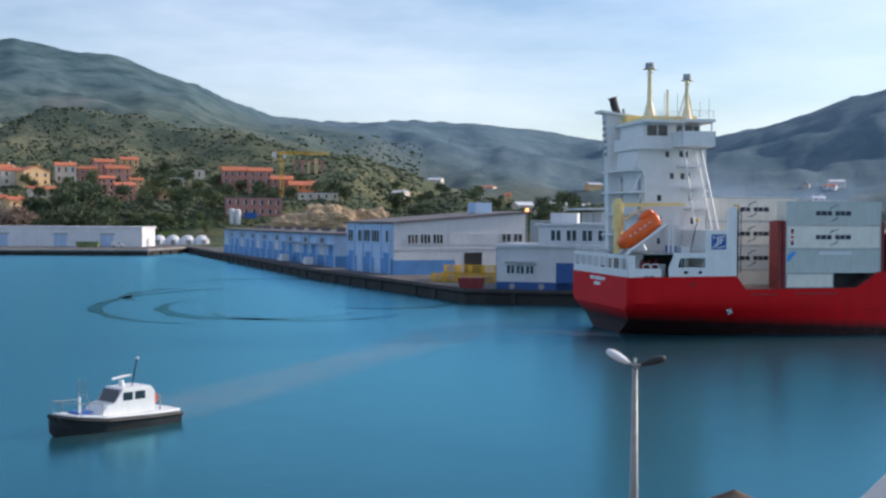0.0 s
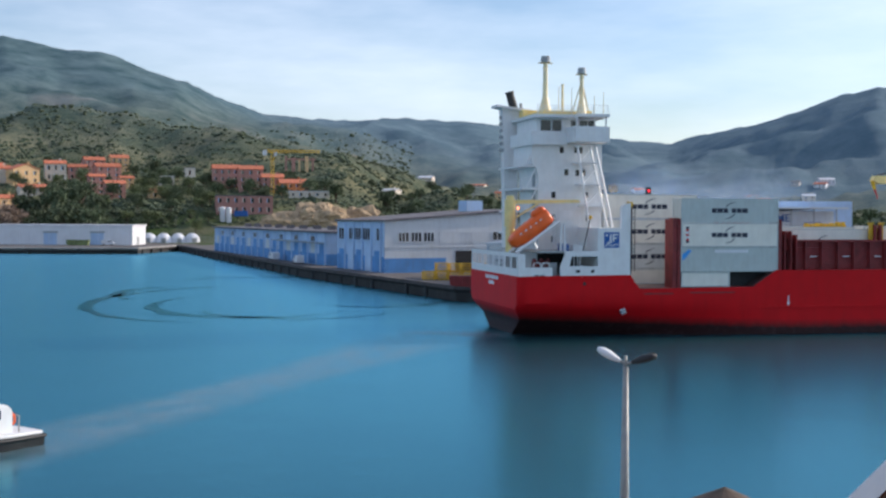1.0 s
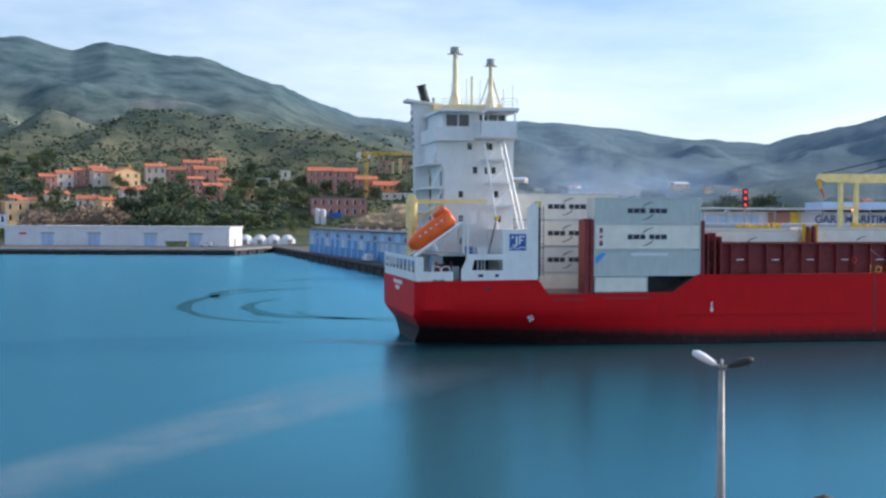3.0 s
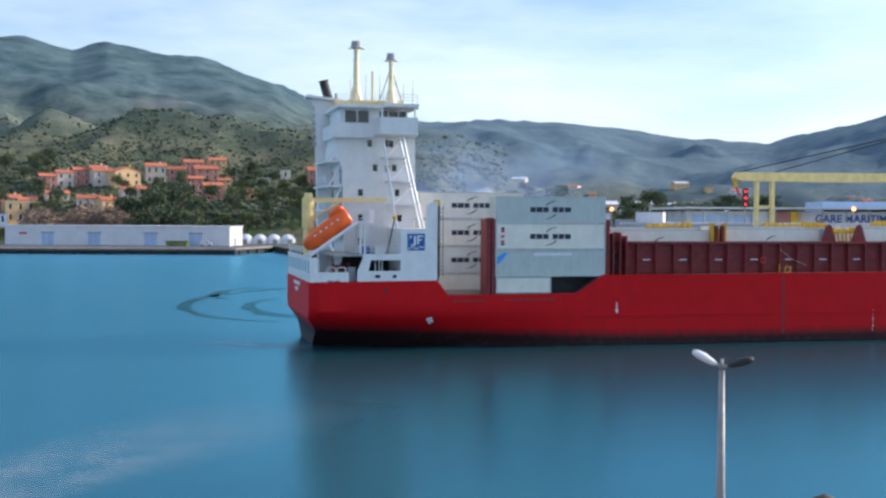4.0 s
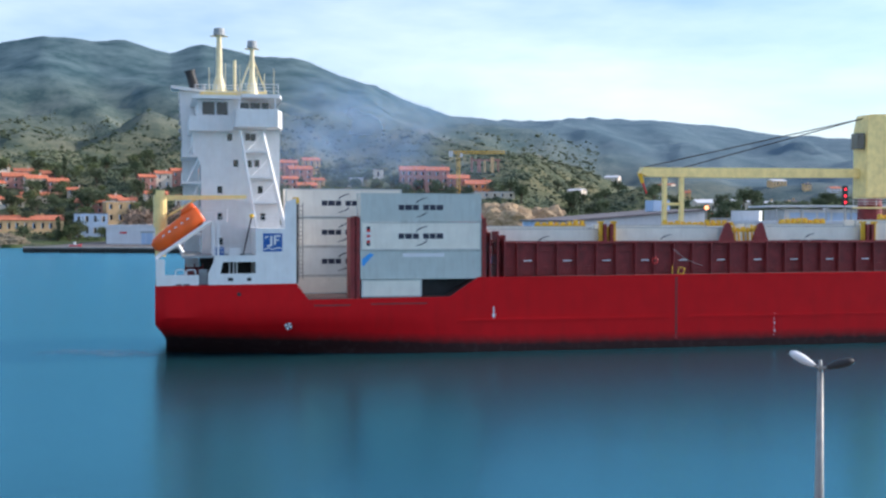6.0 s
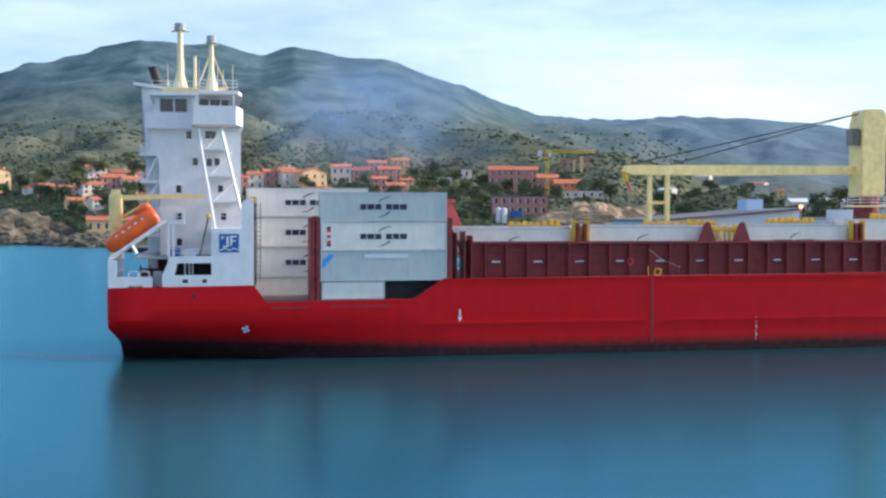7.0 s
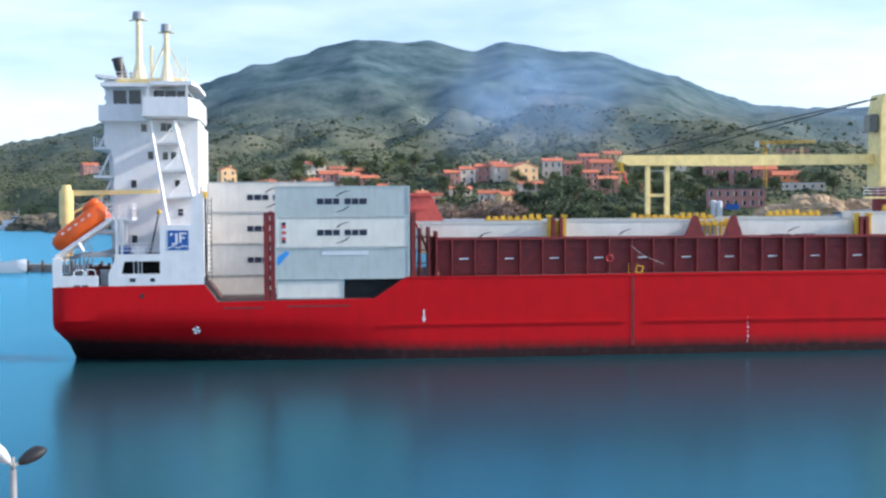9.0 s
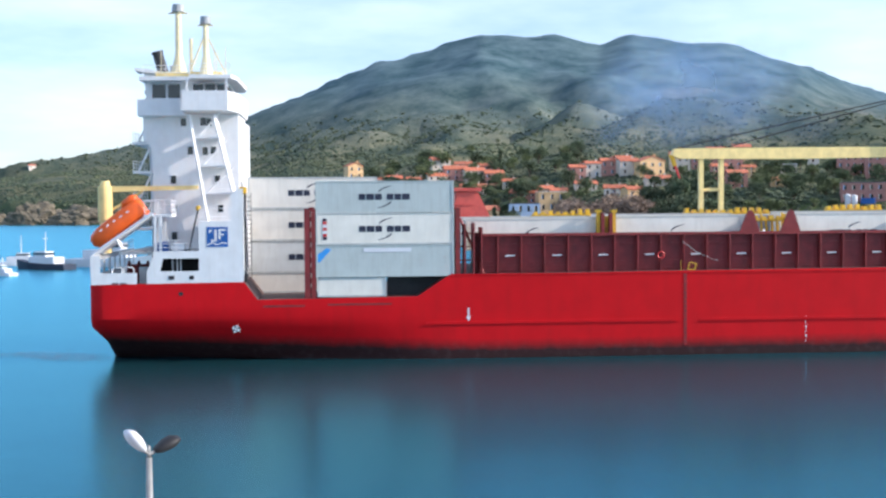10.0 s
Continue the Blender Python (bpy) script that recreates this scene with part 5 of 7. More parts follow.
def ferry_terminal():
    ob = empty("ferry_terminal", frame_at(46, 229, 1, 0.02))
    part("wall", one_box(0, 48, 0, 18, 1.9, 15.0), HALLWHITE, ob)
    part("roof", one_box(-3, 50, -2.5, 19, 15.4, 15.75), HALLWHITE, ob)
    for k in range(12):
        part("roof_post", one_box(-2 + 4.5 * k, -1.8 + 4.5 * k, -2.2, -2.0, 12.2, 15.4), GREY, ob)
    sign = part("sign_board", one_box(23, 47.5, -0.3, -0.05, 12.4, 15.0), HALLWHITE, ob, "long pale sign board with blue words")
    text_mesh("GARE MARITIME", 2.05, DEEPBLUE, "sign_lettering", sign, pose(24.2, -0.36, 12.95, 90, 0, 0))
    for k in range(4):
        part("small_bar", one_box(42.0 + 0.9 * k, 42.6 + 0.9 * k, -0.36, -0.3, 12.7, 12.9), DEEPBLUE, sign)
    part("banner", one_box(15.4, 19.4, -0.3, -0.05, 12.2, 15.0), STUCCOP, ob, "faded red banner")
    part("banner", one_box(19.6, 21.6, -0.3, -0.05, 12.2, 15.0), YELLOW, ob, "yellow banner")
    for k in range(5):
        part("upper_window", one_box(1 + 2.6 * k, 3.2 + 2.6 * k, -0.08, 0, 12.6, 14.4), HALLPALE, ob)
    part("annex", one_box(32, 60, 18.5, 30, 1.9, 17.2), HALLPALE, ob)
    part("low_shed", one_box(-12, -4, 3, 10, 1.9, 13.4), GREY, ob)
    part("low_shed_window", one_box(-10.5, -5, 2.9, 3.0, 11.6, 13.0), GLASS, ob)
    tagged(ob, "white ferry terminal with a blue lettered sign", "building")


ferry_terminal()


def glow(name, col, power):
    m = bpy.data.materials.new(name)
    m.use_nodes = True
    b = m.node_tree.nodes["Principled BSDF"]
    b.inputs["Base Color"].default_value = (*col, 1)
    b.inputs["Emission Color"].default_value = (*col, 1)
    b.inputs["Emission Strength"].default_value = power
    return m


LAMPGLOW = glow("sodium_lamp", (1.0, 0.30, 0.10), 3.5)
REDGLOW = glow("signal_red", (1.0, 0.02, 0.03), 2.2)


def flood_lamp(az, r, top):
    x, y = r * math.sin(radians(az)), r * math.cos(radians(az))
    ob = empty("floodlight_mast", pose(x, y, 1.9))
    bm = bmesh.new()
    rod(bm, (0, 0, 0), (0, 0, top - 1.9), 0.16, 0.1)
    part("pole", bm, STEEL, ob)
    bm = bmesh.new()
    bmesh.ops.create_icosphere(bm, subdivisions=2, radius=0.36, matrix=Matrix.Translation((0, -0.2, top - 1.9)))
    part("lamp_globe", bm, LAMPGLOW, ob, "lit orange lamp globe")
    tagged(ob, "lit sodium lamp on a steel quay mast", "lamp", "quay lamps")


flood_lamp(7.9, 232, 15.3)
flood_lamp(18.67, 215, 15.3)


def signal_mast():
    r, az = 222, 13.97
    ob = empty("signal_mast", pose(r * math.sin(radians(az)), r * math.cos(radians(az)), 1.9))
    bm = bmesh.new()
    rod(bm, (0, 0, 0), (0, 0, 14.0), 0.14)
    part("pole", bm, STEEL, ob)
    part("lamp_case", one_box(-0.42, 0.42, -0.3, 0.3, 13.7, 17.1), DARK, ob)
    for k in range(3):
        bm = bmesh.new()
        rod(bm, (0, -0.3, 14.2 + 1.15 * k), (0, -0.42, 14.2 + 1.15 * k), 0.19, sides=14)
        part("signal_light", bm, REDGLOW, ob, "lit red signal light")
    tagged(ob, "port signal mast with three red lights", "signal")


signal_mast()


# yellow cages by the hall
def cage():
    ob = empty("steel_cage")
    for x in (0, 2.2):
        for y in (0, 1.4):
            part("corner_bar", one_box(x, x + 0.12, y, y + 0.12, 0, 1.5), YELLOW, ob)
    for z in (0.1, 0.55, 1.0, 1.42):
        for y in (0.0, 1.4):
            part("side_bar", one_box(0, 2.3, y + 0.02, y + 0.1, z, z + 0.1), YELLOW, ob)
        for x in (0.0, 2.2):
            part("end_bar", one_box(x + 0.02, x + 0.1, 0, 1.5, z, z + 0.1), YELLOW, ob)
    return tagged(ob, "yellow steel cage pallet stacked on the quay", "cage", "cages on the quay")


first = cage()
first.matrix_world = pose(13.4, 223.5, 1.9, 0, 0, -20)
for i, j, k in [(i, j, k) for i in range(5) for j in range(2) for k in range(2)]:
    if (i, j, k) != (0, 0, 0) and not (k == 1 and i in (0,)):
        copy_thing(first, pose(13.4 + 2.5 * i * 0.92, 223.5 - 2.5 * i * 0.32 + 2.0 * j, 1.9 + 1.55 * k, 0, 0, -20 + 3 * ((i * 7 + k) % 3)))


def rusty_skip():
    ob = empty("scrap_skip", pose(18.4, 197.6, 1.9, 0, 0, -12))
    bm = bmesh.new()
    prism(bm, ((-1.8, 0.15), (1.8, 0.15), (2.2, 2.0), (-2.2, 2.0)), -1.0, 1.0)
    part("bin", bm, DARKRED, ob, bevel=0.04)
    for x in (-1.4, 0.0, 1.4):
        part("rib", one_box(x - 0.08, x + 0.08, -1.08, -1.0, 0.2, 1.9), DARKRED, ob)
    for y in (-0.8, 0.6):
        part("skid", one_box(-1.7, 1.7, y, y + 0.2, 0, 0.15), DARK, ob)
    tagged(ob, "rusty dark red scrap skip on the quay edge", "skip")


rusty_skip()


def dome_tent():
    ob = empty("dome_tent")
    bm = bmesh.new()
    bmesh.ops.create_uvsphere(bm, u_segments=20, v_segments=12, radius=1, matrix=Matrix.Diagonal((3.6, 3.6, 4.2, 1)))
    bmesh.ops.bisect_plane(bm, geom=bm.verts[:] + bm.edges[:] + bm.faces[:], plane_co=(0, 0, 0), plane_no=(0, 0, 1), clear_inner=True)
    part("canvas", bm, SHEDWHITE, ob, smooth=True)
    part("doorway", one_box(-1.0, 1.0, -3.62, -3.0, 0, 2.0), GREY, ob)
    return tagged(ob, "white domed canvas tent on the quay", "tent", "tents on the quay")


tent = dome_tent()
tent.matrix_world = pose(-86.5, 533, 1.9)
for k in range(1, 4):
    copy_thing(tent, pose(-86.5 + 6.0 * k, 533 + 0.8 * k, 1.9, 0, 0, 8 * k))


def van():
    ob = empty("delivery_van")
    bm = bmesh.new()
    prism(bm, ((-2.4, 0.35), (2.4, 0.35), (2.45, 1.2), (1.9, 1.4), (1.3, 2.1), (-2.3, 2.15), (-2.45, 1.9)), -0.9, 0.9)
    part("body", bm, SHEDWHITE, ob, bevel=0.06)
    part("windscreen", one_box(1.35, 1.75, -0.8, 0.8, 1.45, 1.95), GLASS, ob)
    part("side_window", one_box(0.3, 1.1, -0.92, 0.92, 1.35, 1.9), GLASS, ob)
    for x in (-1.5, 1.5):
        for y in (-0.92, 0.72):
            bm = bmesh.new()
            rod(bm, (x, y, 0.34), (x, y + 0.2, 0.34), 0.34, sides=14)
            part("wheel", bm, DARK, ob)
    return tagged(ob, "white delivery van parked by the warehouse", "van", "vans on the quay")


v1 = van()
v1.matrix_world = pose(-20, 323, 1.9, 0, 0, 108)
copy_thing(v1, pose(-12.5, 298, 1.9, 0, 0, 104))
copy_thing(v1, pose(-95, 486, 1.8, 0, 0, 5))
part_skip = bmesh.new()
prism(part_skip, ((-4, 0), (4, 0), (4.6, 2.2), (-4.6, 2.2)), -1.2, 1.2)
skip = new("waste_skip", mesh_of("waste_skip", part_skip, LEAF))
skip.matrix_world = pose(-106, 484, 1.8, 0, 0, -7)
tagged(skip, "dark green waste skip beside the white shed", "skip")
bm = bmesh.new()
for k in range(26):
    rod(bm, (-66 + 0.95 * k, 530 - 4.2 * k * 0.4, 1.9), (-66 + 0.95 * k, 530 - 4.2 * k * 0.4, 5.2), 0.12, sides=5)
tagged(new("fence", mesh_of("fence", bm, STEEL)), "pale steel palisade fence along the quay", "fence", kind="stuff")


# ---- street lamps on the near side ----
def street_lamp(left=26, right=14, fat=1.0):
    ob = empty("street_lamp")
    bm = bmesh.new()
    rod(bm, (0, 0, 0), (0, 0, 7.0), 0.17, 0.075, 14)
    rod(bm, (0, 0, 7.0), (0, 0, 7.3), 0.05, 0.04, 10)
    part("pole", bm, STEEL, ob, "tapered galvanised pole", smooth=True)
    # the right head's colour is darkened for the shade on its underside
    for sg, tilt, m in ((-1, left, SHEDWHITE), (1, right, DARK)):
        ax = Vector((sg * math.cos(radians(tilt)), 0, math.sin(radians(tilt))))
        up = Vector((-sg * math.sin(radians(tilt)), 0, math.cos(radians(tilt))))
        base = Vector((0, 0, 7.08))
        bm = bmesh.new()
        rod(bm, base, base + ax * 0.22, 0.04, sides=8)
        part("arm", bm, STEEL, ob)
        bm = bmesh.new()
        prev = None
        for s, w, lo, hi in ((0.16, 0.06, -0.04, 0.05), (0.28, 0.13, -0.08, 0.09), (0.5, 0.18, -0.10, 0.14), (0.72, 0.19, -0.08, 0.14), (0.86, 0.13, -0.03, 0.08)):
            ring = []
            for k in range(12):
                a = 2 * math.pi * k / 12
                ring.append(bm.verts.new(base + ax * s + Vector((0, fat * w * math.cos(a), 0)) + up * (fat * (hi - lo) / 2 * math.sin(a) + (hi + lo) / 2)))
            if prev:
                for k in range(12):
                    bm.faces.new((prev[k], prev[(k + 1) % 12], ring[(k + 1) % 12], ring[k]))
            else:
                bm.faces.new(ring[::-1])
            prev = ring
        bm.faces.new(prev)
        part("lamp_head", bm, m, ob, "white lamp head" if sg < 0 else "lamp head coloured dark for its shaded underside", smooth=True)
    return tagged(ob, "grey street lamp with two opposed heads", "street lamp", "street lamps")


sl = street_lamp()
sl.matrix_world = pose(33 * math.sin(radians(13.0)), 33 * math.cos(radians(13.0)), 2.42, 0, 0, -13)
sl = street_lamp(46, 20, 1.35)
sl.matrix_world = pose(31 * math.sin(radians(-38.15)), 31 * math.cos(radians(-38.15)), 0.22, 0, 0, 64)


def kiosk():
    ob = empty("kiosk", pose(9.2, 29.0, 2.3, 0, 0, -17))
    part("wall", one_box(-1.3, 1.3, -1.3, 1.3, 0, 2.9), STUCCOW, ob)
    bm = bmesh.new()
    n = 14
    top = bm.verts.new((0, 0, 4.55))
    mid = [bm.verts.new((1.0 * math.cos(2 * math.pi * k / n), 1.0 * math.sin(2 * math.pi * k / n), 4.1)) for k in range(n)]
    low = [bm.verts.new((2.0 * math.cos(2 * math.pi * k / n), 2.0 * math.sin(2 * math.pi * k / n), 2.9)) for k in range(n)]
    for k in range(n):
        j = (k + 1) % n
        bm.faces.new((top, mid[k], mid[j]))
        bm.faces.new((mid[k], low[k], low[j], mid[j]))
    bm.faces.new(low[::-1])
    part("roof", bm, BARK, ob, "brown pointed roof")
    tagged(ob, "small kiosk with a brown pointed roof", "kiosk")


kiosk()


def near_house():
    ob = empty("gabled_house", pose(9.68, 19.8, 2.5, 0, 0, -24))
    # gable towards the viewer, rising to the right
    bm = bmesh.new()
    prism(bm, ((-1.6, 0), (5.6, 0), (5.6, 5.0), (2.0, 9.1), (-1.6, 5.0)), 0.2, 0.8)
    part("wall", bm, BARK, ob, "brown timber gable wall")
    for sg in (-1, 1):
        bm = bmesh.new()
        prism(bm, ((2.0, 9.3), (2.0 + sg * 4.1, 4.65), (2.0 + sg * 4.1, 4.85), (2.0, 9.5)), -0.35, 0.9)
        part("roof", bm, TILE, ob)
        bm = bmesh.new()
        prism(bm, ((2.0, 9.3), (2.0 + sg * 4.2, 4.54), (2.0 + sg * 4.2, 5.02), (2.0, 9.8)), -0.5, -0.37)
        part("bargeboard", bm, SHEDWHITE, ob, "white painted bargeboard")
    tagged(ob, "house gable with a white bargeboard", "house")


near_house()


# ---- town on the slopes ----
def ground_spot(az, el, r_from=None):
    """The first place on the land along a bearing that is seen at that height angle."""
    r = r_from or shore(az) + 6
    s, c = math.sin(radians(az)), math.cos(radians(az))
    while r < 2600:
        z = land(r * s, r * c)
        if math.degrees(math.atan2(z - EYE[2], r)) >= el:
            return r, Vector((r * s, r * c, z))
        r += 4
    return 700, Vector((700 * s, 700 * c, land(700 * s, 700 * c)))


def house(name, az, el, wdeg, hdeg, walls, turn=0, roofmat=None, depth=0.8, gable="x", floors=2, label="", category="house", group="houses on the slope", r_from=None, flat=False):
    """A house by its bearing, base angle, width and height angles; its front faces the harbour."""
    r, p = ground_spot(az, el, r_from)
    w, h = r * math.tan(radians(wdeg)), r * math.tan(radians(hdeg))
    d = max(6.0, w * depth)
    ob = empty(name, Matrix.Translation(p) @ pose(0, 0, 0, 0, 0, -az + turn))
    rise = 0 if flat else min(0.28 * h, 0.2 * (d if gable == "x" else w))
    e = h - rise
    bm = bmesh.new()
    if flat:
        box(bm, -w / 2, w / 2, 0, d, -8, e)
    elif gable == "x":
        a = [(-w / 2, y, z) for y, z in ((0, -8), (d, -8), (d, e), (d / 2, h - 0.1), (0, e))]
        va = [bm.verts.new(q) for q in a]
        vb = [bm.verts.new((w / 2, q[1], q[2])) for q in a]
        bm.faces.new(va), bm.faces.new(vb[::-1])
        for k in range(5):
            bm.faces.new((va[k], va[(k + 1) % 5], vb[(k + 1) % 5], vb[k]))
    else:
        prism(bm, ((-w / 2, -8), (w / 2, -8), (w / 2, e), (0, h - 0.1), (-w / 2, e)), 0, d)
    part("wall", bm, walls, ob)
    rm = roofmat or TILE
    o, tk = 0.45, 0.3
    if flat:
        part("roof", one_box(-w / 2 - 0.2, w / 2 + 0.2, -0.2, d + 0.2, e, e + 0.35), rm, ob)
    else:
        for sg in (-1, 1):
            bm = bmesh.new()
            if gable == "x":
                y0, y1 = d / 2, d / 2 + sg * (d / 2 + o)
                z1 = e - rise * o / (d / 2)
                vs = [bm.verts.new(q) for q in ((-w / 2 - o, y0, h), (w / 2 + o, y0, h), (w / 2 + o, y1, z1), (-w / 2 - o, y1, z1), (-w / 2 - o, y0, h + tk), (w / 2 + o, y0, h + tk), (w / 2 + o, y1, z1 + tk), (-w / 2 - o, y1, z1 + tk))]
                for q in ((0, 1, 2, 3), (4, 5, 6, 7), (0, 1, 5, 4), (1, 2, 6, 5), (2, 3, 7, 6), (3, 0, 4, 7)):
                    bm.faces.new([vs[i] for i in q])
            else:
                x1 = sg * (w / 2 + o)
                z1 = e - rise * o / (w / 2)
                prism(bm, ((0, h), (x1, z1), (x1, z1 + tk), (0, h + tk)), -o, d + o)
            part("roof", bm, rm, ob)
        part("chimney", one_box(w * 0.2, w * 0.2 + 0.8, d * 0.45, d * 0.45 + 0.8, h - 0.6, h + 1.3), walls, ob)
    fh = e / floors
    n = max(1, int(w / 3.6))
    for f in range(floors):
        for k in range(n):
            x = -w / 2 + w * (k + 0.5) / n
            wo = part("window", one_box(x - 0.55, x + 0.55, -0.06, 0.05, f * fh + fh * 0.3, f * fh + fh * 0.78), GLASS, ob)
            part("shutter", one_box(x - 0.95, x - 0.57, -0.08, 0.0, f * fh + fh * 0.28, f * fh + fh * 0.8), HALLPALE if (k + f) % 2 else STUCCOW, wo)
    for k in range(max(1, int(d / 5))):
        y = d * (k + 0.5) / max(1, int(d / 5))
        for f in range(floors):
            part("window", one_box(w / 2 - 0.05, w / 2 + 0.06, y - 0.5, y + 0.5, f * fh + fh * 0.3, f * fh + fh * 0.75), GLASS, ob)
    return tagged(ob, label or "tile-roofed house on the green slope", category, group)


OC, PA, PI, OR = STUCCO, STUCCOW, STUCCOP, STUCCOO
ORT = "pale house with an orange tiled roof on the slope"
# terrace and villas above the shed
for k in range(4):
    house("terraced_house", -18.0 + 0.72 * k, 1.15 + 0.1 * k, 0.74, 0.75 + 0.04 * k, PA if k % 2 else PI, 12, group="terrace houses", label="pale terraced house with an orange tiled roof")
house("villa", -14.55, 1.35, 1.2, 0.9, OC, 22, gable="y", label="yellow ochre villa with an orange tiled roof")
house("villa", -15.6, 1.4, 0.9, 0.8, PA, 15, label=ORT)
house("cottage", -17.6, 0.62, 1.0, 0.5, PA, 8, floors=1, label=ORT)
house("cottage", -16.3, 0.35, 1.0, 0.6, PA, 0, floors=1, label=ORT)
house("cottage", -15.3, 0.2, 0.9, 0.65, OC, 30, floors=1, label="ochre cottage with an orange tiled roof")
house("cottage", -14.2, 0.85, 1.25, 0.5, PA, 10, floors=1, label="pale cottage with a red tiled roof")
house("villa", -13.3, 1.5, 0.9, 0.95, PA, 5, label="pale villa with a red tiled roof")
house("villa", -12.4, 1.6, 0.8, 0.7, PI, -5, label="pink villa with a red tiled roof")
for az, el, w, h, m in ((-11.6, 1.9, 0.9, 0.75, PI), (-11.0, 1.45, 1.1, 0.9, PI), (-10.5, 1.95, 0.8, 0.8, OC), (-10.7, 0.75, 0.9, 0.85, PI), (-11.5, 0.9, 0.7, 0.95, PI), (-10.2, 1.2, 0.6, 0.6, OC)):
    house("apartment_house", az, el, w, h, m, 12, floors=3, label="terracotta-coloured apartment house stepping up the slope", category="house")
house("bungalow", -8.6, 1.35, 1.0, 0.42, PA, 0, floors=1, flat=True, roofmat=SHEDWHITE, label="low white flat-roofed house")
house("cottage", -8.95, 0.75, 0.5, 0.45, OC, 15, floors=1, label=ORT)
house("cottage", -7.4, 1.7, 0.5, 0.45, PA, 10, floors=1, flat=True, roofmat=SLATE, label="small grey house among trees")
# building site with red blocks
for k, (az, el, w, h) in enumerate(((-5.75, 1.2, 1.2, 1.15), (-4.6, 1.2, 1.1, 1.15), (-3.6, 1.1, 1.0, 0.85))):
    house("unfinished_block", az, el, w, h, PI, 4, floors=3, label="unfinished red apartment block on the building site", category="building", group="apartment blocks")
house("apartment_house", -2.6, 1.05, 1.3, 0.7, OR, 10, floors=2, label="orange apartment house above the cliff")
house("retaining_terrace", -1.9, 0.85, 1.9, 0.28, PA, 6, floors=1, flat=True, roofmat=SHEDWHITE, label="white retaining terrace above the cliff", category="terrace")
house("lower_block", -4.9, 0.05, 2.6, 0.85, PI, 3, floors=2, flat=True, roofmat=SLATE, label="long low unfinished red block", category="building")
for k in range(2):
    r, p = ground_spot(-5.85 + 0.28 * k, -0.15)
    bm = bmesh.new()
    rod(bm, (0, -6, -3), (0, -6, r * math.tan(radians(0.45))), 1.25, sides=18)
    rod(bm, (0, -6, r * math.tan(radians(0.45))), (0, -6, r * math.tan(radians(0.45)) + 0.5), 1.25, 0.3, 18)
    ob = new("storage_tank", mesh_of("storage_tank", bm, SHEDWHITE))
    ob.matrix_world = Matrix.Translation(p)
    tagged(ob, "white cylindrical tank on the building site", "tank", "site tanks")
r, p = ground_spot(-5.0, 0.0)
ob = new("site_container", mesh_of("site_container", one_box(-3, 3, -8, -5.5, 0, 2.6), LOGOBLUE, 0.05))
ob.matrix_world = Matrix.Translation(p)
tagged(ob, "blue site container on bare ground", "container")


def tower_crane():
    r, p = ground_spot(-3.62, 1.35)
    r = 640
    p = Vector((r * math.sin(radians(-3.62)), r * math.cos(radians(-3.62)), land(r * math.sin(radians(-3.62)), r * math.cos(radians(-3.62)))))
    top = EYE[2] + r * math.tan(radians(3.05)) - p.z
    ob = empty("tower_crane", Matrix.Translation(p) @ pose(0, 0, 0, 0, 0, 3.6))

    def lattice(a, b, w):
        bm = bmesh.new()
        a, b = Vector(a), Vector(b)
        n = int((b - a).length / 2.2)
        d = (b - a).normalized()
        q = Vector((0, 0, 1)) if abs(d.z) < 0.5 else Vector((1, 0, 0))
        for sy in (-w, w):
            for sq in (-w, w):
                off = Vector((0, sy, 0)) + q * sq
                beam(bm, a + off, b + off, 0.22)
            for k in range(n):
                u, v = a.lerp(b, k / n), a.lerp(b, (k + 1) / n)
                s = w if k % 2 else -w
                beam(bm, u + Vector((0, sy, 0)) + q * s, v + Vector((0, sy, 0)) - q * s, 0.14)
        return bm

    part("tower", lattice((0, 0, -1), (0, 0, top), 0.7), YELLOW, ob)
    wl, wr = r * math.tan(radians(0.45)), r * math.tan(radians(2.2))
    part("jib", lattice((-wl, 0, top), (wr, 0, top), 0.55), YELLOW, ob)
    part("counterweight", one_box(-wl, -wl + 2.2, -0.9, 0.9, top - 2.2, top + 0.6), SHEDWHITE, ob)
    part("cab", one_box(0.8, 2.2, -0.8, 0.8, top - 2.4, top - 0.6), SHEDWHITE, ob)
    tagged(ob, "yellow tower crane over the building site", "crane")


tower_crane()


def ruin():
    r, p = ground_spot(-2.4, 2.05)
    ob = empty("concrete_frame", Matrix.Translation(p) @ pose(0, 0, 0, 0, 0, 2.4))
    for k in range(5):
        x = -9 + 4.4 * k
        part("pier", one_box(x, x + (2.2 if k % 2 else 1.2), 0, 3, -3, 11 - (k % 3)), OC if k in (2, 3) else PI, ob)
    part("lintel", one_box(-9, 11, 0.5, 2.5, 8.5, 9.6), PI, ob)
    tagged(ob, "unfinished concrete frame of tall piers", "building")


ruin()

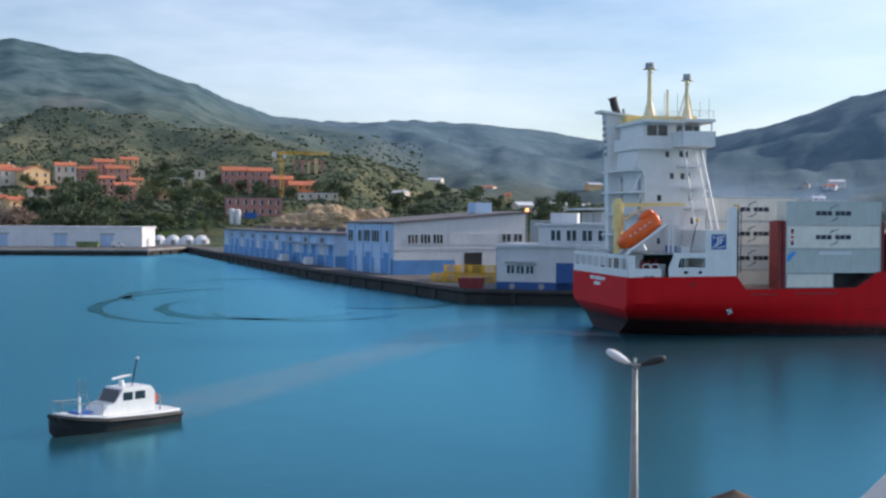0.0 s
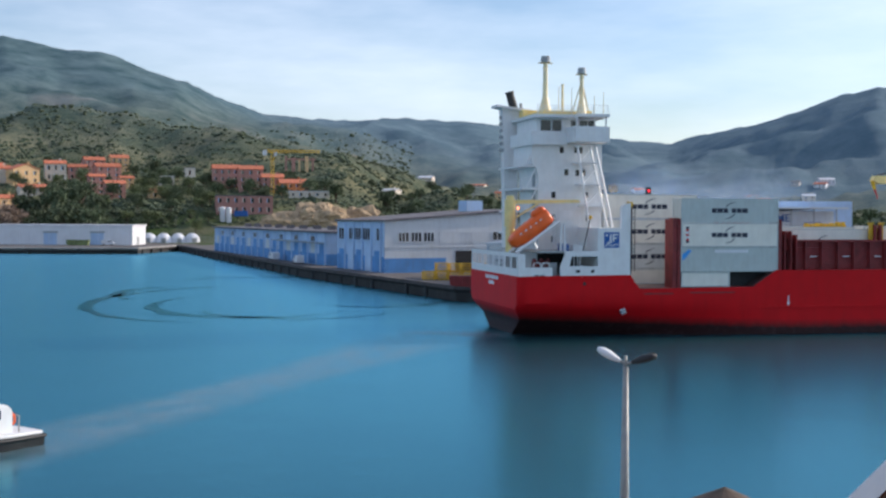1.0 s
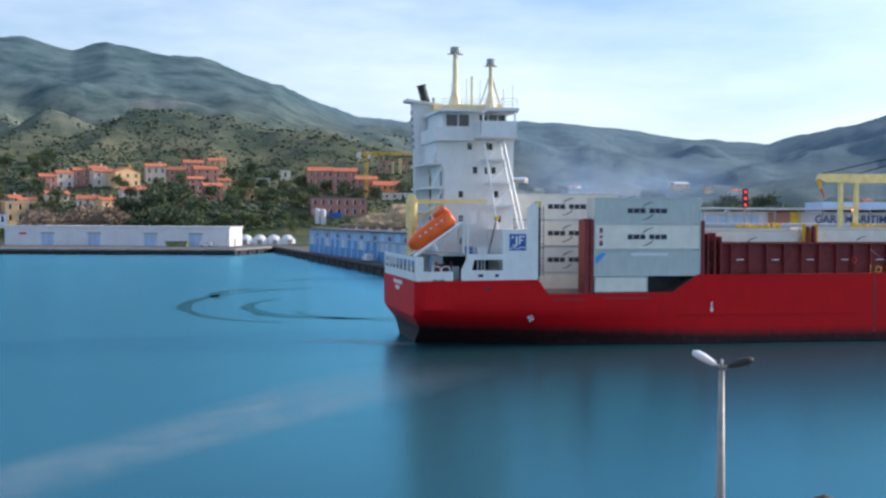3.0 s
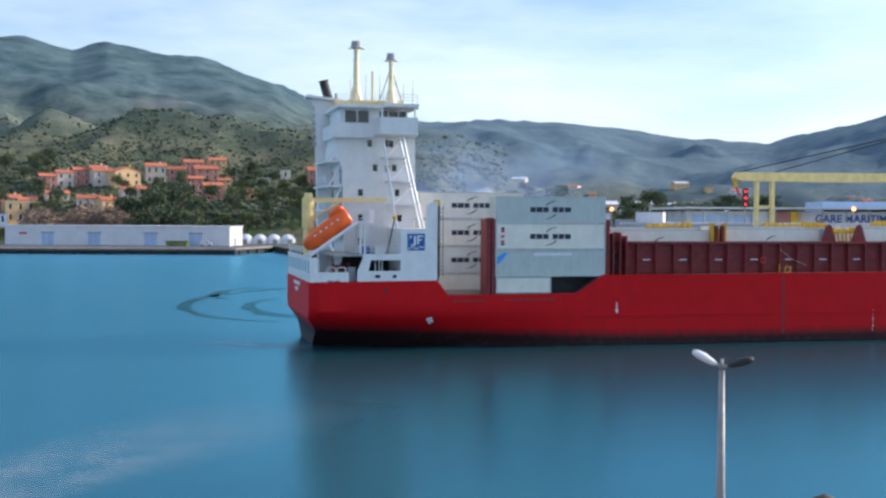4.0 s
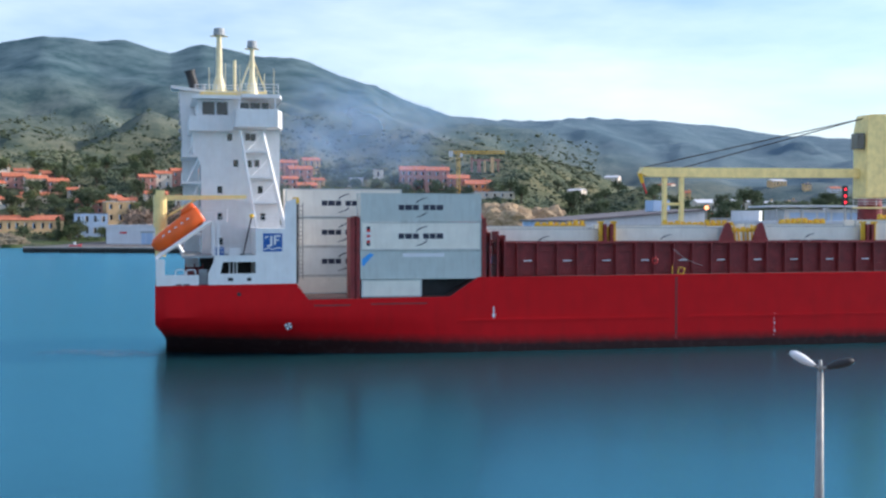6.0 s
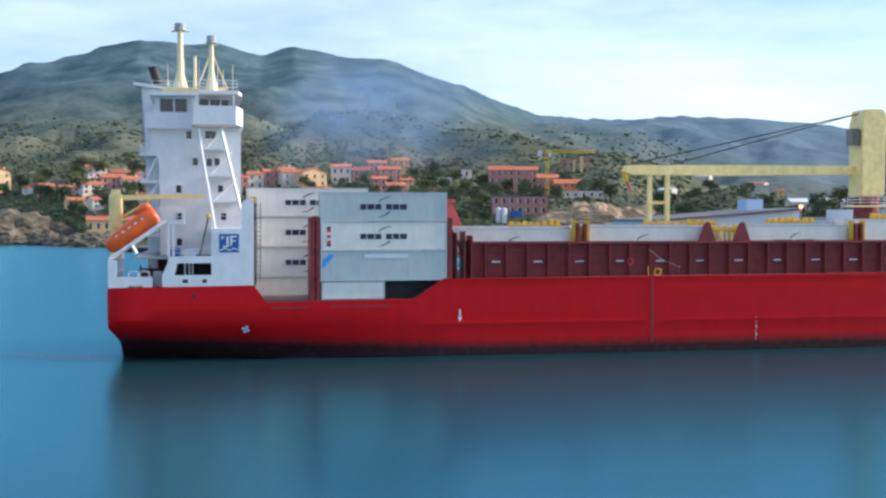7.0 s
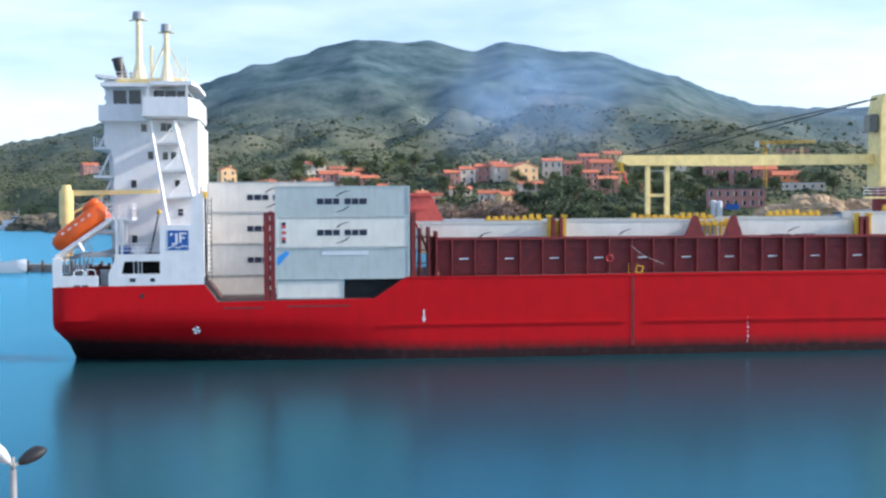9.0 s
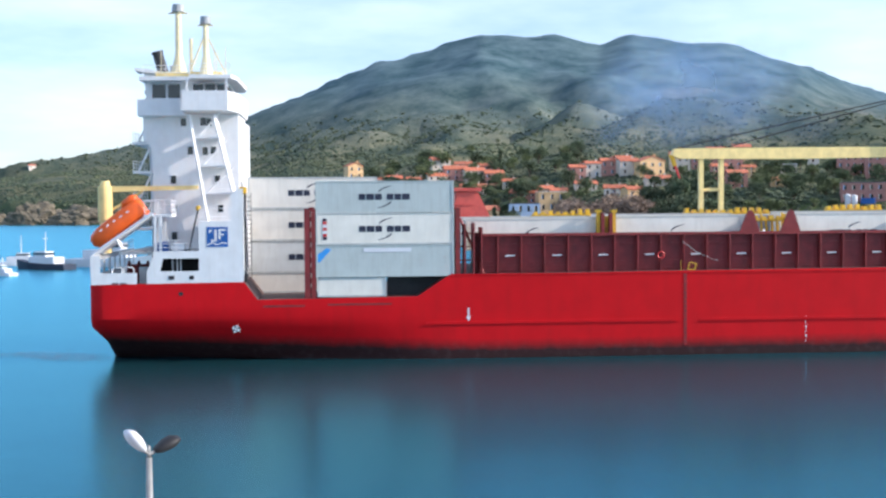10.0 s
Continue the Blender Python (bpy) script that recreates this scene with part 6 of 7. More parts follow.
# town behind the west quay
house("arcade_building", -20.5, -0.95, 1.45, 1.05, HALLPALE, 6, floors=2, r_from=556, flat=True, roofmat=SLATE, label="pale blue building with tall openings behind the quay", category="building")
house("cream_house", -19.2, -0.4, 1.3, 0.95, OC, 10, floors=2, r_from=575, flat=True, roofmat=PA, label="cream flat-roofed house behind the shed")
house("harbour_hall", -23.3, -0.8, 3.2, 0.75, OC, 0, floors=1, r_from=560, label="long ochre harbour hall with a tiled roof", category="building")
for az, el, w, h, m in ((-20.6, 0.1, 1.3, 0.7, PI), (-19.6, 0.3, 0.9, 0.6, PA), (-18.9, 0.35, 0.8, 0.5, PI), (-22.9, 0.55, 1.2, 0.5, PA), (-23.4, 1.5, 0.8, 0.6, PA), (-22.3, 1.45, 0.9, 0.6, PI), (-24.4, 1.7, 0.9, 0.6, PA), (-25.2, 0.35, 1.0, 0.5, OC), (-21.9, 0.95, 0.9, 0.7, PI), (-22.8, 1.1, 1.0, 0.75, PA), (-23.7, 1.15, 1.1, 0.7, PI), (-24.6, 1.0, 0.9, 0.6, PA), (-21.2, 0.75, 0.7, 0.5, PA), (-24.0, 0.4, 1.3, 0.5, PA), (-25.6, 0.9, 0.9, 0.5, PA), (-26.6, 1.0, 0.8, 0.45, PI), (-27.3, 1.0, 0.7, 0.4, PA), (-29.8, 0.85, 0.9, 0.35, PA), (-31.2, 0.8, 0.8, 0.35, PA)):
    house("hillside_house", az, el, w, h, m, random.Random(int(az * 10)).uniform(-15, 20), label=ORT)
house("tower_house", -28.45, 1.05, 0.75, 1.05, OC, 20, floors=3, gable="y", label="tall ochre house with an orange tiled roof")
house("villa", -34.6, 1.75, 0.7, 0.5, PI, 15, label="pink villa alone on the green slope")
house("villa", -43.0, 1.75, 0.3, 0.24, PA, 15, label="pink house on the headland ridge")
# far town in the valley
rg = random.Random(11)
for k in range(64):
    az = rg.uniform(1.5, 22)
    r, wdeg = rg.uniform(480, 1350), rg.uniform(0.28, 0.75)
    house("valley_house", az, -9, wdeg, rg.uniform(0.22, 0.4) * 700 / max(700, r) + 0.1, rg.choice((PA, PA, SHEDWHITE, OC)), rg.uniform(-30, 30), roofmat=rg.choice((TILE, SLATE, SHEDWHITE, SHEDWHITE)), r_from=r, floors=2, label="pale house in the far valley town", group="valley houses")
house("sports_hall", 9.0, -9, 3.0, 0.62, PA, 10, roofmat=SHEDWHITE, r_from=760, floors=1, label="large pale hall in the valley", category="building")
house("sports_hall", 5.4, -9, 2.6, 0.5, PA, -10, roofmat=SLATE, r_from=620, floors=1, label="large pale hall in the valley", category="building")


# ---- rock face under the terrace ----
def rock_face(az, r, w, h, seed, name="rock_face", label="weathered ochre rock face below the houses", base=None, stone=ROCK):
    p = Vector((r * math.sin(radians(az)), r * math.cos(radians(az)), 0))
    p.z = land(p.x, p.y) - 3 if base is None else base
    bm = bmesh.new()
    bmesh.ops.create_icosphere(bm, subdivisions=5, radius=1)
    for v in bm.verts:
        d = v.co.copy()
        s = 1 + 0.28 * noise.fractal(d * 2.2 + Vector((seed, 0, 0)), 0.9, 2.2, 6) + 0.12 * abs(noise.noise(d * 7 + Vector((0, seed, 0))))
        v.co = Vector((d.x * w / 2 * s, d.y * w / 3.2 * s, max(-0.2, d.z) * h * s))
    ob = new(name, mesh_of(name, bm, stone))
    ob.matrix_world = Matrix.Translation(p) @ pose(0, 0, 0, 0, 0, -az)
    tagged(ob, label, "rock", kind="structure")


rock_face(-1.55, 560, 32, 11, 3.0, "rock_face_1")
rock_face(-2.9, 556, 26, 8, 5.0, "rock_face_2")
rock_face(0.6, 575, 30, 11, 8.0, "rock_face_3")
for k in range(9):
    az = -45 + 2.1 * k
    rock_face(az, shore(az) + 14, 44 + 8 * (k % 3), 11 + 5 * (k % 2) + 2 * (k % 3), 10.0 + k, "shore_cliff_%d" % (k + 1), "dark brown rocky cliff along the shore", 0, ROCKDARK)
for k in range(6):
    az = -30 + 1.1 * k
    rock_face(az, shore(az) + 5, 16 + 4 * (k % 3), 4 + 2 * (k % 2), 30.0 + k, "shore_rock_%d" % (k + 1), "low dark brown rocks along the waterline", 0, ROCKDARK)


# ---- trees ----
def tree_kind(name, seed, leaf, height, spread, clumps, label, category="tree", cone=False):
    """A tapered trunk with limbs, and a crown of many small leaf clumps with gaps."""
    rn = random.Random(seed)
    ob = empty(name)
    bm = bmesh.new()
    rod(bm, (0, 0, -1.5), (0.1, 0, height * 0.55), height * 0.035, height * 0.018, 7)
    tips = []
    for k in range(7):
        a, z0 = rn.uniform(0, 6.28), height * rn.uniform(0.25, 0.5)
        q = Vector((math.cos(a) * spread * rn.uniform(0.4, 0.8), math.sin(a) * spread * rn.uniform(0.4, 0.8), height * rn.uniform(0.55, 0.85)))
        rod(bm, (0.05, 0, z0), q, height * 0.014, height * 0.006, 5)
        tips.append(q)
    part("trunk", bm, BARK, ob)
    verts, faces = [], []
    for k in range(clumps):
        if cone:
            z = rn.uniform(0.15, 1.0)
            rr = spread * (1.05 - z) * rn.uniform(0.3, 1.0)
            a = rn.uniform(0, 6.28)
            c = Vector((rr * math.cos(a), rr * math.sin(a), z * height))
        else:
            t = rn.choice(tips)
            c = t + Vector((rn.gauss(0, spread * 0.26), rn.gauss(0, spread * 0.26), rn.gauss(0, height * 0.11)))
        s = rn.uniform(0.35, 0.8) * height / 9
        for j in range(5):
            u = Vector((rn.gauss(0, 1), rn.gauss(0, 1), rn.gauss(0, 0.7))).normalized()
            w = u.cross(Vector((rn.gauss(0, 1), rn.gauss(0, 1), rn.gauss(0, 1)))).normalized()
            o = c + Vector((rn.gauss(0, s * 0.5), rn.gauss(0, s * 0.5), rn.gauss(0, s * 0.4)))
            i = len(verts)
            verts += [o - u * s * 0.6, o + w * s * 0.45, o + u * s * 0.6, o - w * s * 0.45]
            faces.append((i, i + 1, i + 2, i + 3))
    me = bpy.data.meshes.new("crown")
    me.from_pydata(verts, [], faces)
    me.materials.append(leaf)
    cr_ = new("crown", me)
    cr_.parent = ob
    return tagged(ob, label, category, "trees on the slope")


KINDS = [tree_kind("pine_tree", 1, LEAFDARK, 10, 3.6, 230, "dark green pine tree on the slope"),
         tree_kind("broadleaf_tree", 2, LEAF, 8, 3.4, 220, "green broadleaf tree between the houses"),
         tree_kind("bare_tree", 3, LEAFDRY, 9, 3.8, 430, "leafless brown tree behind the shed"),
         tree_kind("cypress_tree", 4, LEAFDARK, 12, 1.5, 190, "slim dark cypress tree", cone=True),
         tree_kind("broadleaf_tree", 5, LEAFDARK, 9, 4.2, 240, "dark green spreading tree on the slope")]


def plant_trees():
    rn = random.Random(21)
    used = set()

    def put(k, az, r, s):
        x, y = r * math.sin(radians(az)), r * math.cos(radians(az))
        m = Matrix.Translation((x, y, land(x, y) - 0.3)) @ pose(0, 0, 0, 0, 0, rn.uniform(0, 360))
        if k in used:
            ob = copy_thing(KINDS[k], m)
        else:
            ob = KINDS[k]
            ob.matrix_world = m
            used.add(k)
        ob.scale = (s, s, s * rn.uniform(0.85, 1.15))

    for k in range(24):
        put(2, rn.uniform(-18.6, -14.9), rn.uniform(545, 575), rn.uniform(1.2, 1.7))
    for k in range(16):
        put(rn.choice((0, 4)), rn.uniform(-14.6, -11.6), rn.uniform(545, 600), rn.uniform(1.1, 1.8))
    for k in range(30):
        put(rn.choice((0, 1, 1, 1, 4)), rn.uniform(-12, -6.5), rn.uniform(548, 640), rn.uniform(0.5, 0.95))
    for k in range(130):
        put(rn.choice((0, 1, 1, 4, 4)), rn.uniform(-26, -6), rn.uniform(600, 820), rn.uniform(0.5, 1.1))
    for k in range(60):
        put(3 if k < 3 else rn.choice((0, 1, 4, 1)), rn.uniform(-30, -19), rn.uniform(575, 760), rn.uniform(0.7, 1.4))
    for k in range(26):
        put(rn.choice((0, 1, 4)), rn.uniform(-6, 3), rn.uniform(600, 820), rn.uniform(0.6, 1.1))
    for k in range(170):
        put(rn.choice((0, 1, 4, 4)), rn.uniform(1, 24), 470 + 500 * rn.random() ** 1.4, rn.uniform(0.6, 1.25))
    for k in range(34):
        put(rn.choice((0, 1, 1, 4)), rn.uniform(-24, -4), rn.uniform(560, 720), rn.uniform(0.5, 1.0))


plant_trees()


def scrub():
    """Low bushes all over the slopes, as one mass."""
    rn = random.Random(8)
    base = bmesh.new()
    bmesh.ops.create_icosphere(base, subdivisions=1, radius=1)
    bv = [v.co.copy() for v in base.verts]
    bf = [[v.index for v in f.verts] for f in base.faces]
    base.free()
    for name, mat, count, seed in (("scrub", SCRUB, 26000, 0.0), ("dark_scrub", SCRUBDARK, 24000, 7.0)):
        verts, faces = [], []
        n = 0
        while n < count:
            az, r = rn.uniform(-47, 27), 560 + 1350 * rn.random() ** 1.1
            if r < shore(az) + 60:
                continue
            x, y = r * math.sin(radians(az)), r * math.cos(radians(az))
            if noise.noise(Vector((x / 90, y / 90, seed))) < rn.uniform(-0.35, 0.45):
                continue
            z = land(x, y)
            if z > rn.uniform(40, 125) or r > ridge_at(az) or (az > 3 and r > 900):
                continue
            n += 1
            s = (0.55 + 1.3 * rn.random() ** 2.4) * (0.6 + r / 1900)
            i = len(verts)
            for v in bv:
                q = s * (0.75 + 0.5 * rn.random())
                verts.append((x + v.x * q, y + v.y * q, z + v.z * q * 0.7 + s * 0.2))
            faces += [[i + j for j in f] for f in bf]
        me = bpy.data.meshes.new(name)
        me.from_pydata(verts, [], faces)
        me.materials.append(mat)
        tagged(new(name, me), "green scrub and low bushes covering the hillside", "bushes", kind="stuff")


scrub()


# ---- pilot boat ----
def loft_hull(bm, stations):
    """Stations of x, half breadth at deck and keel, keel height and deck height."""
    prev = None
    for x, bd, bk, zk, zd in stations:
        ring = [bm.verts.new(p) for p in ((x, -bd, zd), (x, -(bd + bk) / 2 - 0.03, (zd + zk) / 2), (x, -bk, zk), (x, bk, zk), (x, (bd + bk) / 2 + 0.03, (zd + zk) / 2), (x, bd, zd))]
        if prev:
            for k in range(6):
                bm.faces.new((prev[k], prev[(k + 1) % 6], ring[(k + 1) % 6], ring[k]))
        else:
            bm.faces.new(ring[::-1])
        prev = ring
    bm.faces.new(prev)


def pilot_boat():
    ob = empty("pilot_boat")
    bm = bmesh.new()
    loft_hull(bm, ((-4.6, 1.45, 1.2, -0.4, 0.75), (-2.0, 1.6, 1.3, -0.5, 0.8), (1.5, 1.55, 1.0, -0.5, 0.95), (3.4, 1.05, 0.45, -0.4, 1.2), (4.5, 0.4, 0.1, -0.1, 1.42), (4.9, 0.08, 0.03, 0.3, 1.5)))
    part("hull", bm, DARK, ob, "black hull with a fender belt", smooth=False)
    bm = bmesh.new()
    loft_hull(bm, ((-4.45, 1.35, 1.35, 0.72, 0.95), (-2.0, 1.5, 1.5, 0.78, 1.0), (1.5, 1.45, 1.45, 0.93, 1.12), (3.4, 0.98, 0.98, 1.18, 1.34), (4.5, 0.34, 0.34, 1.4, 1.52)))
    part("deck", bm, WHITE, ob, "white deck and gunwale")
    bm = bmesh.new()
    prism(bm, ((-2.6, 0.95), (1.9, 1.0), (1.3, 1.75), (0.6, 1.8), (0.05, 2.75), (-2.2, 2.8), (-2.6, 2.4)), -1.05, 1.05)
    cab = part("wheelhouse", bm, WHITE, ob, "white wheelhouse", bevel=0.07)
    for xa, xb in ((-0.75, 0.0), (-1.75, -0.95)):
        for y in (-1.07, 1.05):
            part("side_window", one_box(xa, xb, y, y + 0.02, 1.95, 2.5), GLASS, cab)
    bm = bmesh.new()
    prism(bm, ((0.62, 1.85), (0.66, 1.88), (0.18, 2.68), (0.12, 2.66)), -0.85, 0.85)
    part("windscreen", bm, GLASS, cab)
    part("foredeck_cover", one_box(2.0, 3.2, -0.6, 0.6, 1.1, 1.45), LOGOBLUE, ob, "bright blue foredeck cover", bevel=0.06)
    bm = bmesh.new()
    rod(bm, (3.0, 0.5, 1.2), (3.0, 0.5, 2.5), 0.09)
    part("bitt_post", bm, WHITE, ob)
    bm = bmesh.new()
    rod(bm, (-0.6, 0, 2.8), (-0.6, 0, 3.2), 0.22, 0.16, 12)
    part("radar_base", bm, WHITE, ob)
    bm = bmesh.new()
    beam(bm, (0.15, 0, 3.35), (-1.35, 0, 3.5), 0.12)
    part("radar_bar", bm, WHITE, ob)
    bm = bmesh.new()
    rod(bm, (-1.3, 0.2, 2.8), (-1.7, 0.2, 4.6), 0.045)
    part("mast", bm, DARK, ob)
    bm = bmesh.new()
    bmesh.ops.create_icosphere(bm, subdivisions=1, radius=0.13, matrix=Matrix.Translation((-1.75, 0.2, 4.65)))
    part("mast_lamp", bm, WHITE, ob)
    bm = bmesh.new()
    for k in range(12):
        a0, a1 = k * math.pi / 6, (k + 1) * math.pi / 6
        rod(bm, (-3.0, 0.3 + 0.33 * math.cos(a0), 1.75 + 0.33 * math.sin(a0)), (-3.0, 0.3 + 0.33 * math.cos(a1), 1.75 + 0.33 * math.sin(a1)), 0.09, sides=6)
    part("lifebuoy", bm, ORANGE, ob, "orange lifebuoy")
    bm = bmesh.new()
    rod(bm, (-3.1, -0.8, 0.95), (-3.1, -0.8, 2.0), 0.05)
    rod(bm, (-3.1, 0.9, 0.95), (-3.1, 0.9, 2.0), 0.05)
    rod(bm, (-3.1, -0.8, 2.0), (-3.1, 0.9, 2.0), 0.05)
    part("stern_rail", bm, STEEL, ob)
    bm = bmesh.new()
    pts = [(1.8, 1.3, 2.0), (3.2, 1.05, 2.1), (4.4, 0.4, 2.25), (4.4, -0.4, 2.25), (3.2, -1.05, 2.1), (1.8, -1.3, 2.0)]
    for p, q in zip(pts, pts[1:]):
        rod(bm, p, q, 0.03, sides=5)
        rod(bm, p, (p[0], p[1], 1.1), 0.03, sides=5)
    part("pulpit_rail", bm, STEEL, ob)
    bm = bmesh.new()
    for p, q in (((2.3, -0.7, 1.1), (2.5, -0.35, 3.5)), ((2.3, 0.7, 1.1), (2.5, 0.35, 3.5)), ((2.5, -0.35, 3.5), (2.5, 0.35, 3.5)), ((2.42, -0.5, 2.5), (2.42, 0.5, 2.5)), ((2.4, -0.5, 2.4), (2.5, 0.35, 3.5))):
        rod(bm, p, q, 0.025, sides=5)
    part("foredeck_frame", bm, STEEL, ob, "thin steel frame on the foredeck")
    bm = bmesh.new()
    for sg in (-1, 1):
        pts = [(-4.62, 1.47 * sg, 0.62), (-2.0, 1.64 * sg, 0.66), (1.5, 1.6 * sg, 0.8), (3.4, 1.1 * sg, 1.05), (4.5, 0.45 * sg, 1.28), (4.95, 0.0, 1.38)]
        for p, q in zip(pts, pts[1:]):
            rod(bm, p, q, 0.11, sides=8)
    part("fender_belt", bm, DARK, ob, "black rubber fender belt")
    return tagged(ob, "black-hulled pilot boat with a white wheelhouse", "boat")


pilot = pilot_boat()
for o in pilot.children_recursive:
    if o.parent is pilot:
        o.scale = (0.95, 0.95, 0.93)
# seconds, place, heading
PILOT = ((0, -15.6, 78.6, 226), (0.5, -18.7, 74.4, 229), (1, -21.6, 69.8, 230), (1.5, -25.5, 65.2, 226), (2.2, -31, 62, 208), (4, -47, 56, 195), (7, -90, 48, 190), (10, -135, 40, 190))


def moored_vessel(name, m, length, hullmat, label, tall):
    ob = empty(name, m)
    h = length / 2
    b = length * 0.13
    bm = bmesh.new()
    loft_hull(bm, ((-h, b * 0.9, b * 0.8, -0.5, length * 0.075), (-h * 0.3, b, b * 0.9, -0.5, length * 0.075), (h * 0.4, b * 0.85, b * 0.6, -0.5, length * 0.09), (h * 0.85, b * 0.35, b * 0.1, -0.3, length * 0.12), (h, 0.05, 0.03, 0.4, length * 0.13)))
    part("hull", bm, hullmat, ob)
    z = length * 0.075
    part("deckhouse", one_box(-h * 0.6, h * 0.35, -b * 0.75, b * 0.75, z, z + length * 0.09), SHEDWHITE, ob, bevel=0.1)
    part("bridge", one_box(-h * 0.25, h * 0.2, -b * 0.6, b * 0.6, z + length * 0.09, z + length * 0.16), SHEDWHITE, ob, bevel=0.1)
    part("window_band", one_box(-h * 0.26, h * 0.21, -b * 0.61, b * 0.61, z + length * 0.115, z + length * 0.145), GLASS, ob)
    bm = bmesh.new()
    rod(bm, (-h * 0.1, 0, z + length * 0.16), (-h * 0.1, 0, z + length * tall), 0.12, 0.06)
    rod(bm, (-h * 0.1, -b * 0.4, z + length * tall * 0.8), (-h * 0.1, b * 0.4, z + length * tall * 0.8), 0.06)
    part("mast", bm, SHEDWHITE, ob)
    return tagged(ob, label, "boat", "boats at the far jetty")


moored_vessel("patrol_boat", pose(-197, 214, 0, 0, 0, 175), 17, NAVY, "navy-hulled patrol boat moored at the jetty", 0.42)
moored_vessel("motor_yacht", pose(-188, 228, 0, 0, 0, 10), 24, SHEDWHITE, "white motor yacht moored at the jetty", 0.4)
moored_vessel("motor_yacht", pose(-186, 190, 0, 0, 0, 165), 9, SHEDWHITE, "small white motor yacht on the water", 0.35)
moored_vessel("motor_yacht", pose(-214, 226, 0, 0, 0, 30), 13, SHEDWHITE, "white motor yacht moored at the jetty", 0.5)
moored_vessel("motor_yacht", pose(-640, 830, 0, 0, 0, 5), 48, SHEDWHITE, "large white yacht lying under the cliffs", 0.3)
tagged(new("jetty", mesh_of("jetty", one_box(-196, -158, 236, 240, -1, 1.6), CONCRETE)), "low concrete jetty with moored boats", "jetty", kind="structure")
for k in range(9):
    bm = bmesh.new()
    x = -192 + 4.0 * k
    rod(bm, (x, 235.6, -1), (x, 235.6, 2.6), 0.3, 0.26, 10)
    tagged(new("mooring_pile", mesh_of("mooring_pile", bm, BARK)), "weathered timber mooring pile at the jetty", "pile", "mooring piles")


def quay_dinghy():
    ob = empty("dinghy", pose(-170.5, 439.5, 1.85, 0, 0, 8))
    bm = bmesh.new()
    loft_hull(bm, ((-2.3, 0.75, 0.5, 0.15, 0.95), (-0.8, 0.85, 0.55, 0.1, 0.95), (1.0, 0.75, 0.4, 0.1, 1.05), (2.0, 0.3, 0.1, 0.3, 1.25), (2.3, 0.04, 0.03, 0.5, 1.35)))
    part("hull", bm, SIGNRED, ob)
    part("gunwale", one_box(-2.25, 1.6, -0.8, 0.8, 0.95, 1.05), SHEDWHITE, ob)
    part("console", one_box(-0.6, 0.1, -0.35, 0.35, 1.05, 2.0), SHEDWHITE, ob, bevel=0.05)
    for x in (-1.5, 0.8):
        part("chock", one_box(x, x + 0.25, -0.6, 0.6, 0, 0.3), BARK, ob)
    tagged(ob, "small red and white dinghy chocked on the quay", "boat")


quay_dinghy()


# ---- wake on the water ----
def foam_material():
    m = bpy.data.materials.new("thin_foam")
    m.use_nodes = True
    n, l = m.node_tree.nodes, m.node_tree.links
    b = n["Principled BSDF"]
    b.inputs["Base Color"].default_value = (0.42, 0.52, 0.58, 1)
    b.inputs["Roughness"].default_value = 0.6
    t = n.new("ShaderNodeTexCoord")
    a = n.new("ShaderNodeTexNoise")
    a.inputs["Scale"].default_value, a.inputs["Detail"].default_value = 0.35, 8
    r = n.new("ShaderNodeMapRange")
    r.inputs[1].default_value, r.inputs[2].default_value, r.inputs[4].default_value = 0.20, 0.80, 0.5
    at = n.new("ShaderNodeAttribute")
    at.attribute_name = "fade"
    mu = n.new("ShaderNodeMath")
    mu.operation = "MULTIPLY"
    l.new(t.outputs["Object"], a.inputs["Vector"])
    l.new(a.outputs["Fac"], r.inputs[0])
    l.new(r.outputs[0], mu.inputs[0])
    l.new(at.outputs["Fac"], mu.inputs[1])
    l.new(mu.outputs[0], b.inputs["Alpha"])
    return m


FOAM = foam_material()


def ribbon(name, pts, half, label, z=0.03, strength=1.0, ease=3):
    """A strip of thin foam along pts, soft at its edges."""
    verts, faces, fade = [], [], []
    n = len(pts)
    for i, p in enumerate(pts):
        a, b = Vector(pts[max(0, i - 1)]), Vector(pts[min(n - 1, i + 1)])
        d = (b - a).normalized()
        q = Vector((-d.y, d.x))
        for k, s in enumerate((-1, -0.4, 0.4, 1)):
            c = Vector(p) + q * s * (half[i] if isinstance(half, (list, tuple)) else half)
            verts.append((c.x, c.y, z))
            fade.append((0.0 if k in (0, 3) else 1.0) * strength * min(1.0, i / ease, (n - 1 - i) / 3))
        if i:
            for k in range(3):
                o = 4 * i
                faces.append((o - 4 + k, o - 3 + k, o + 1 + k, o + k))
    me = bpy.data.meshes.new(name)
    me.from_pydata(verts, [], faces)
    me.attributes.new("fade", "FLOAT", "POINT").data.foreach_set("value", fade)
    me.materials.append(FOAM)
    ob = new(name, me)
    return tagged(ob, label, "wake", kind="structure")


wake = ribbon("wake", [(15 - 27 * u - 12 * u * u, 150 - 66 * u - 24 * u * u) for u in np.linspace(0, 1.0, 26)], [7.5 - 4.0 * u + 0.8 * math.sin(9 * u) for u in np.linspace(0, 1.0, 26)], "pale wake left by the pilot boat", strength=0.65, ease=9)


def ripple_material():
    m = WATER.copy()
    m.name = "glassy_water"
    for nd in m.node_tree.nodes:
        if nd.type == "BSDF_GLOSSY":
            nd.inputs["Roughness"].default_value = 0.165
        if nd.type == "BUMP":
            nd.inputs["Strength"].default_value = 0.12
    return m


RIPPLE = ripple_material()


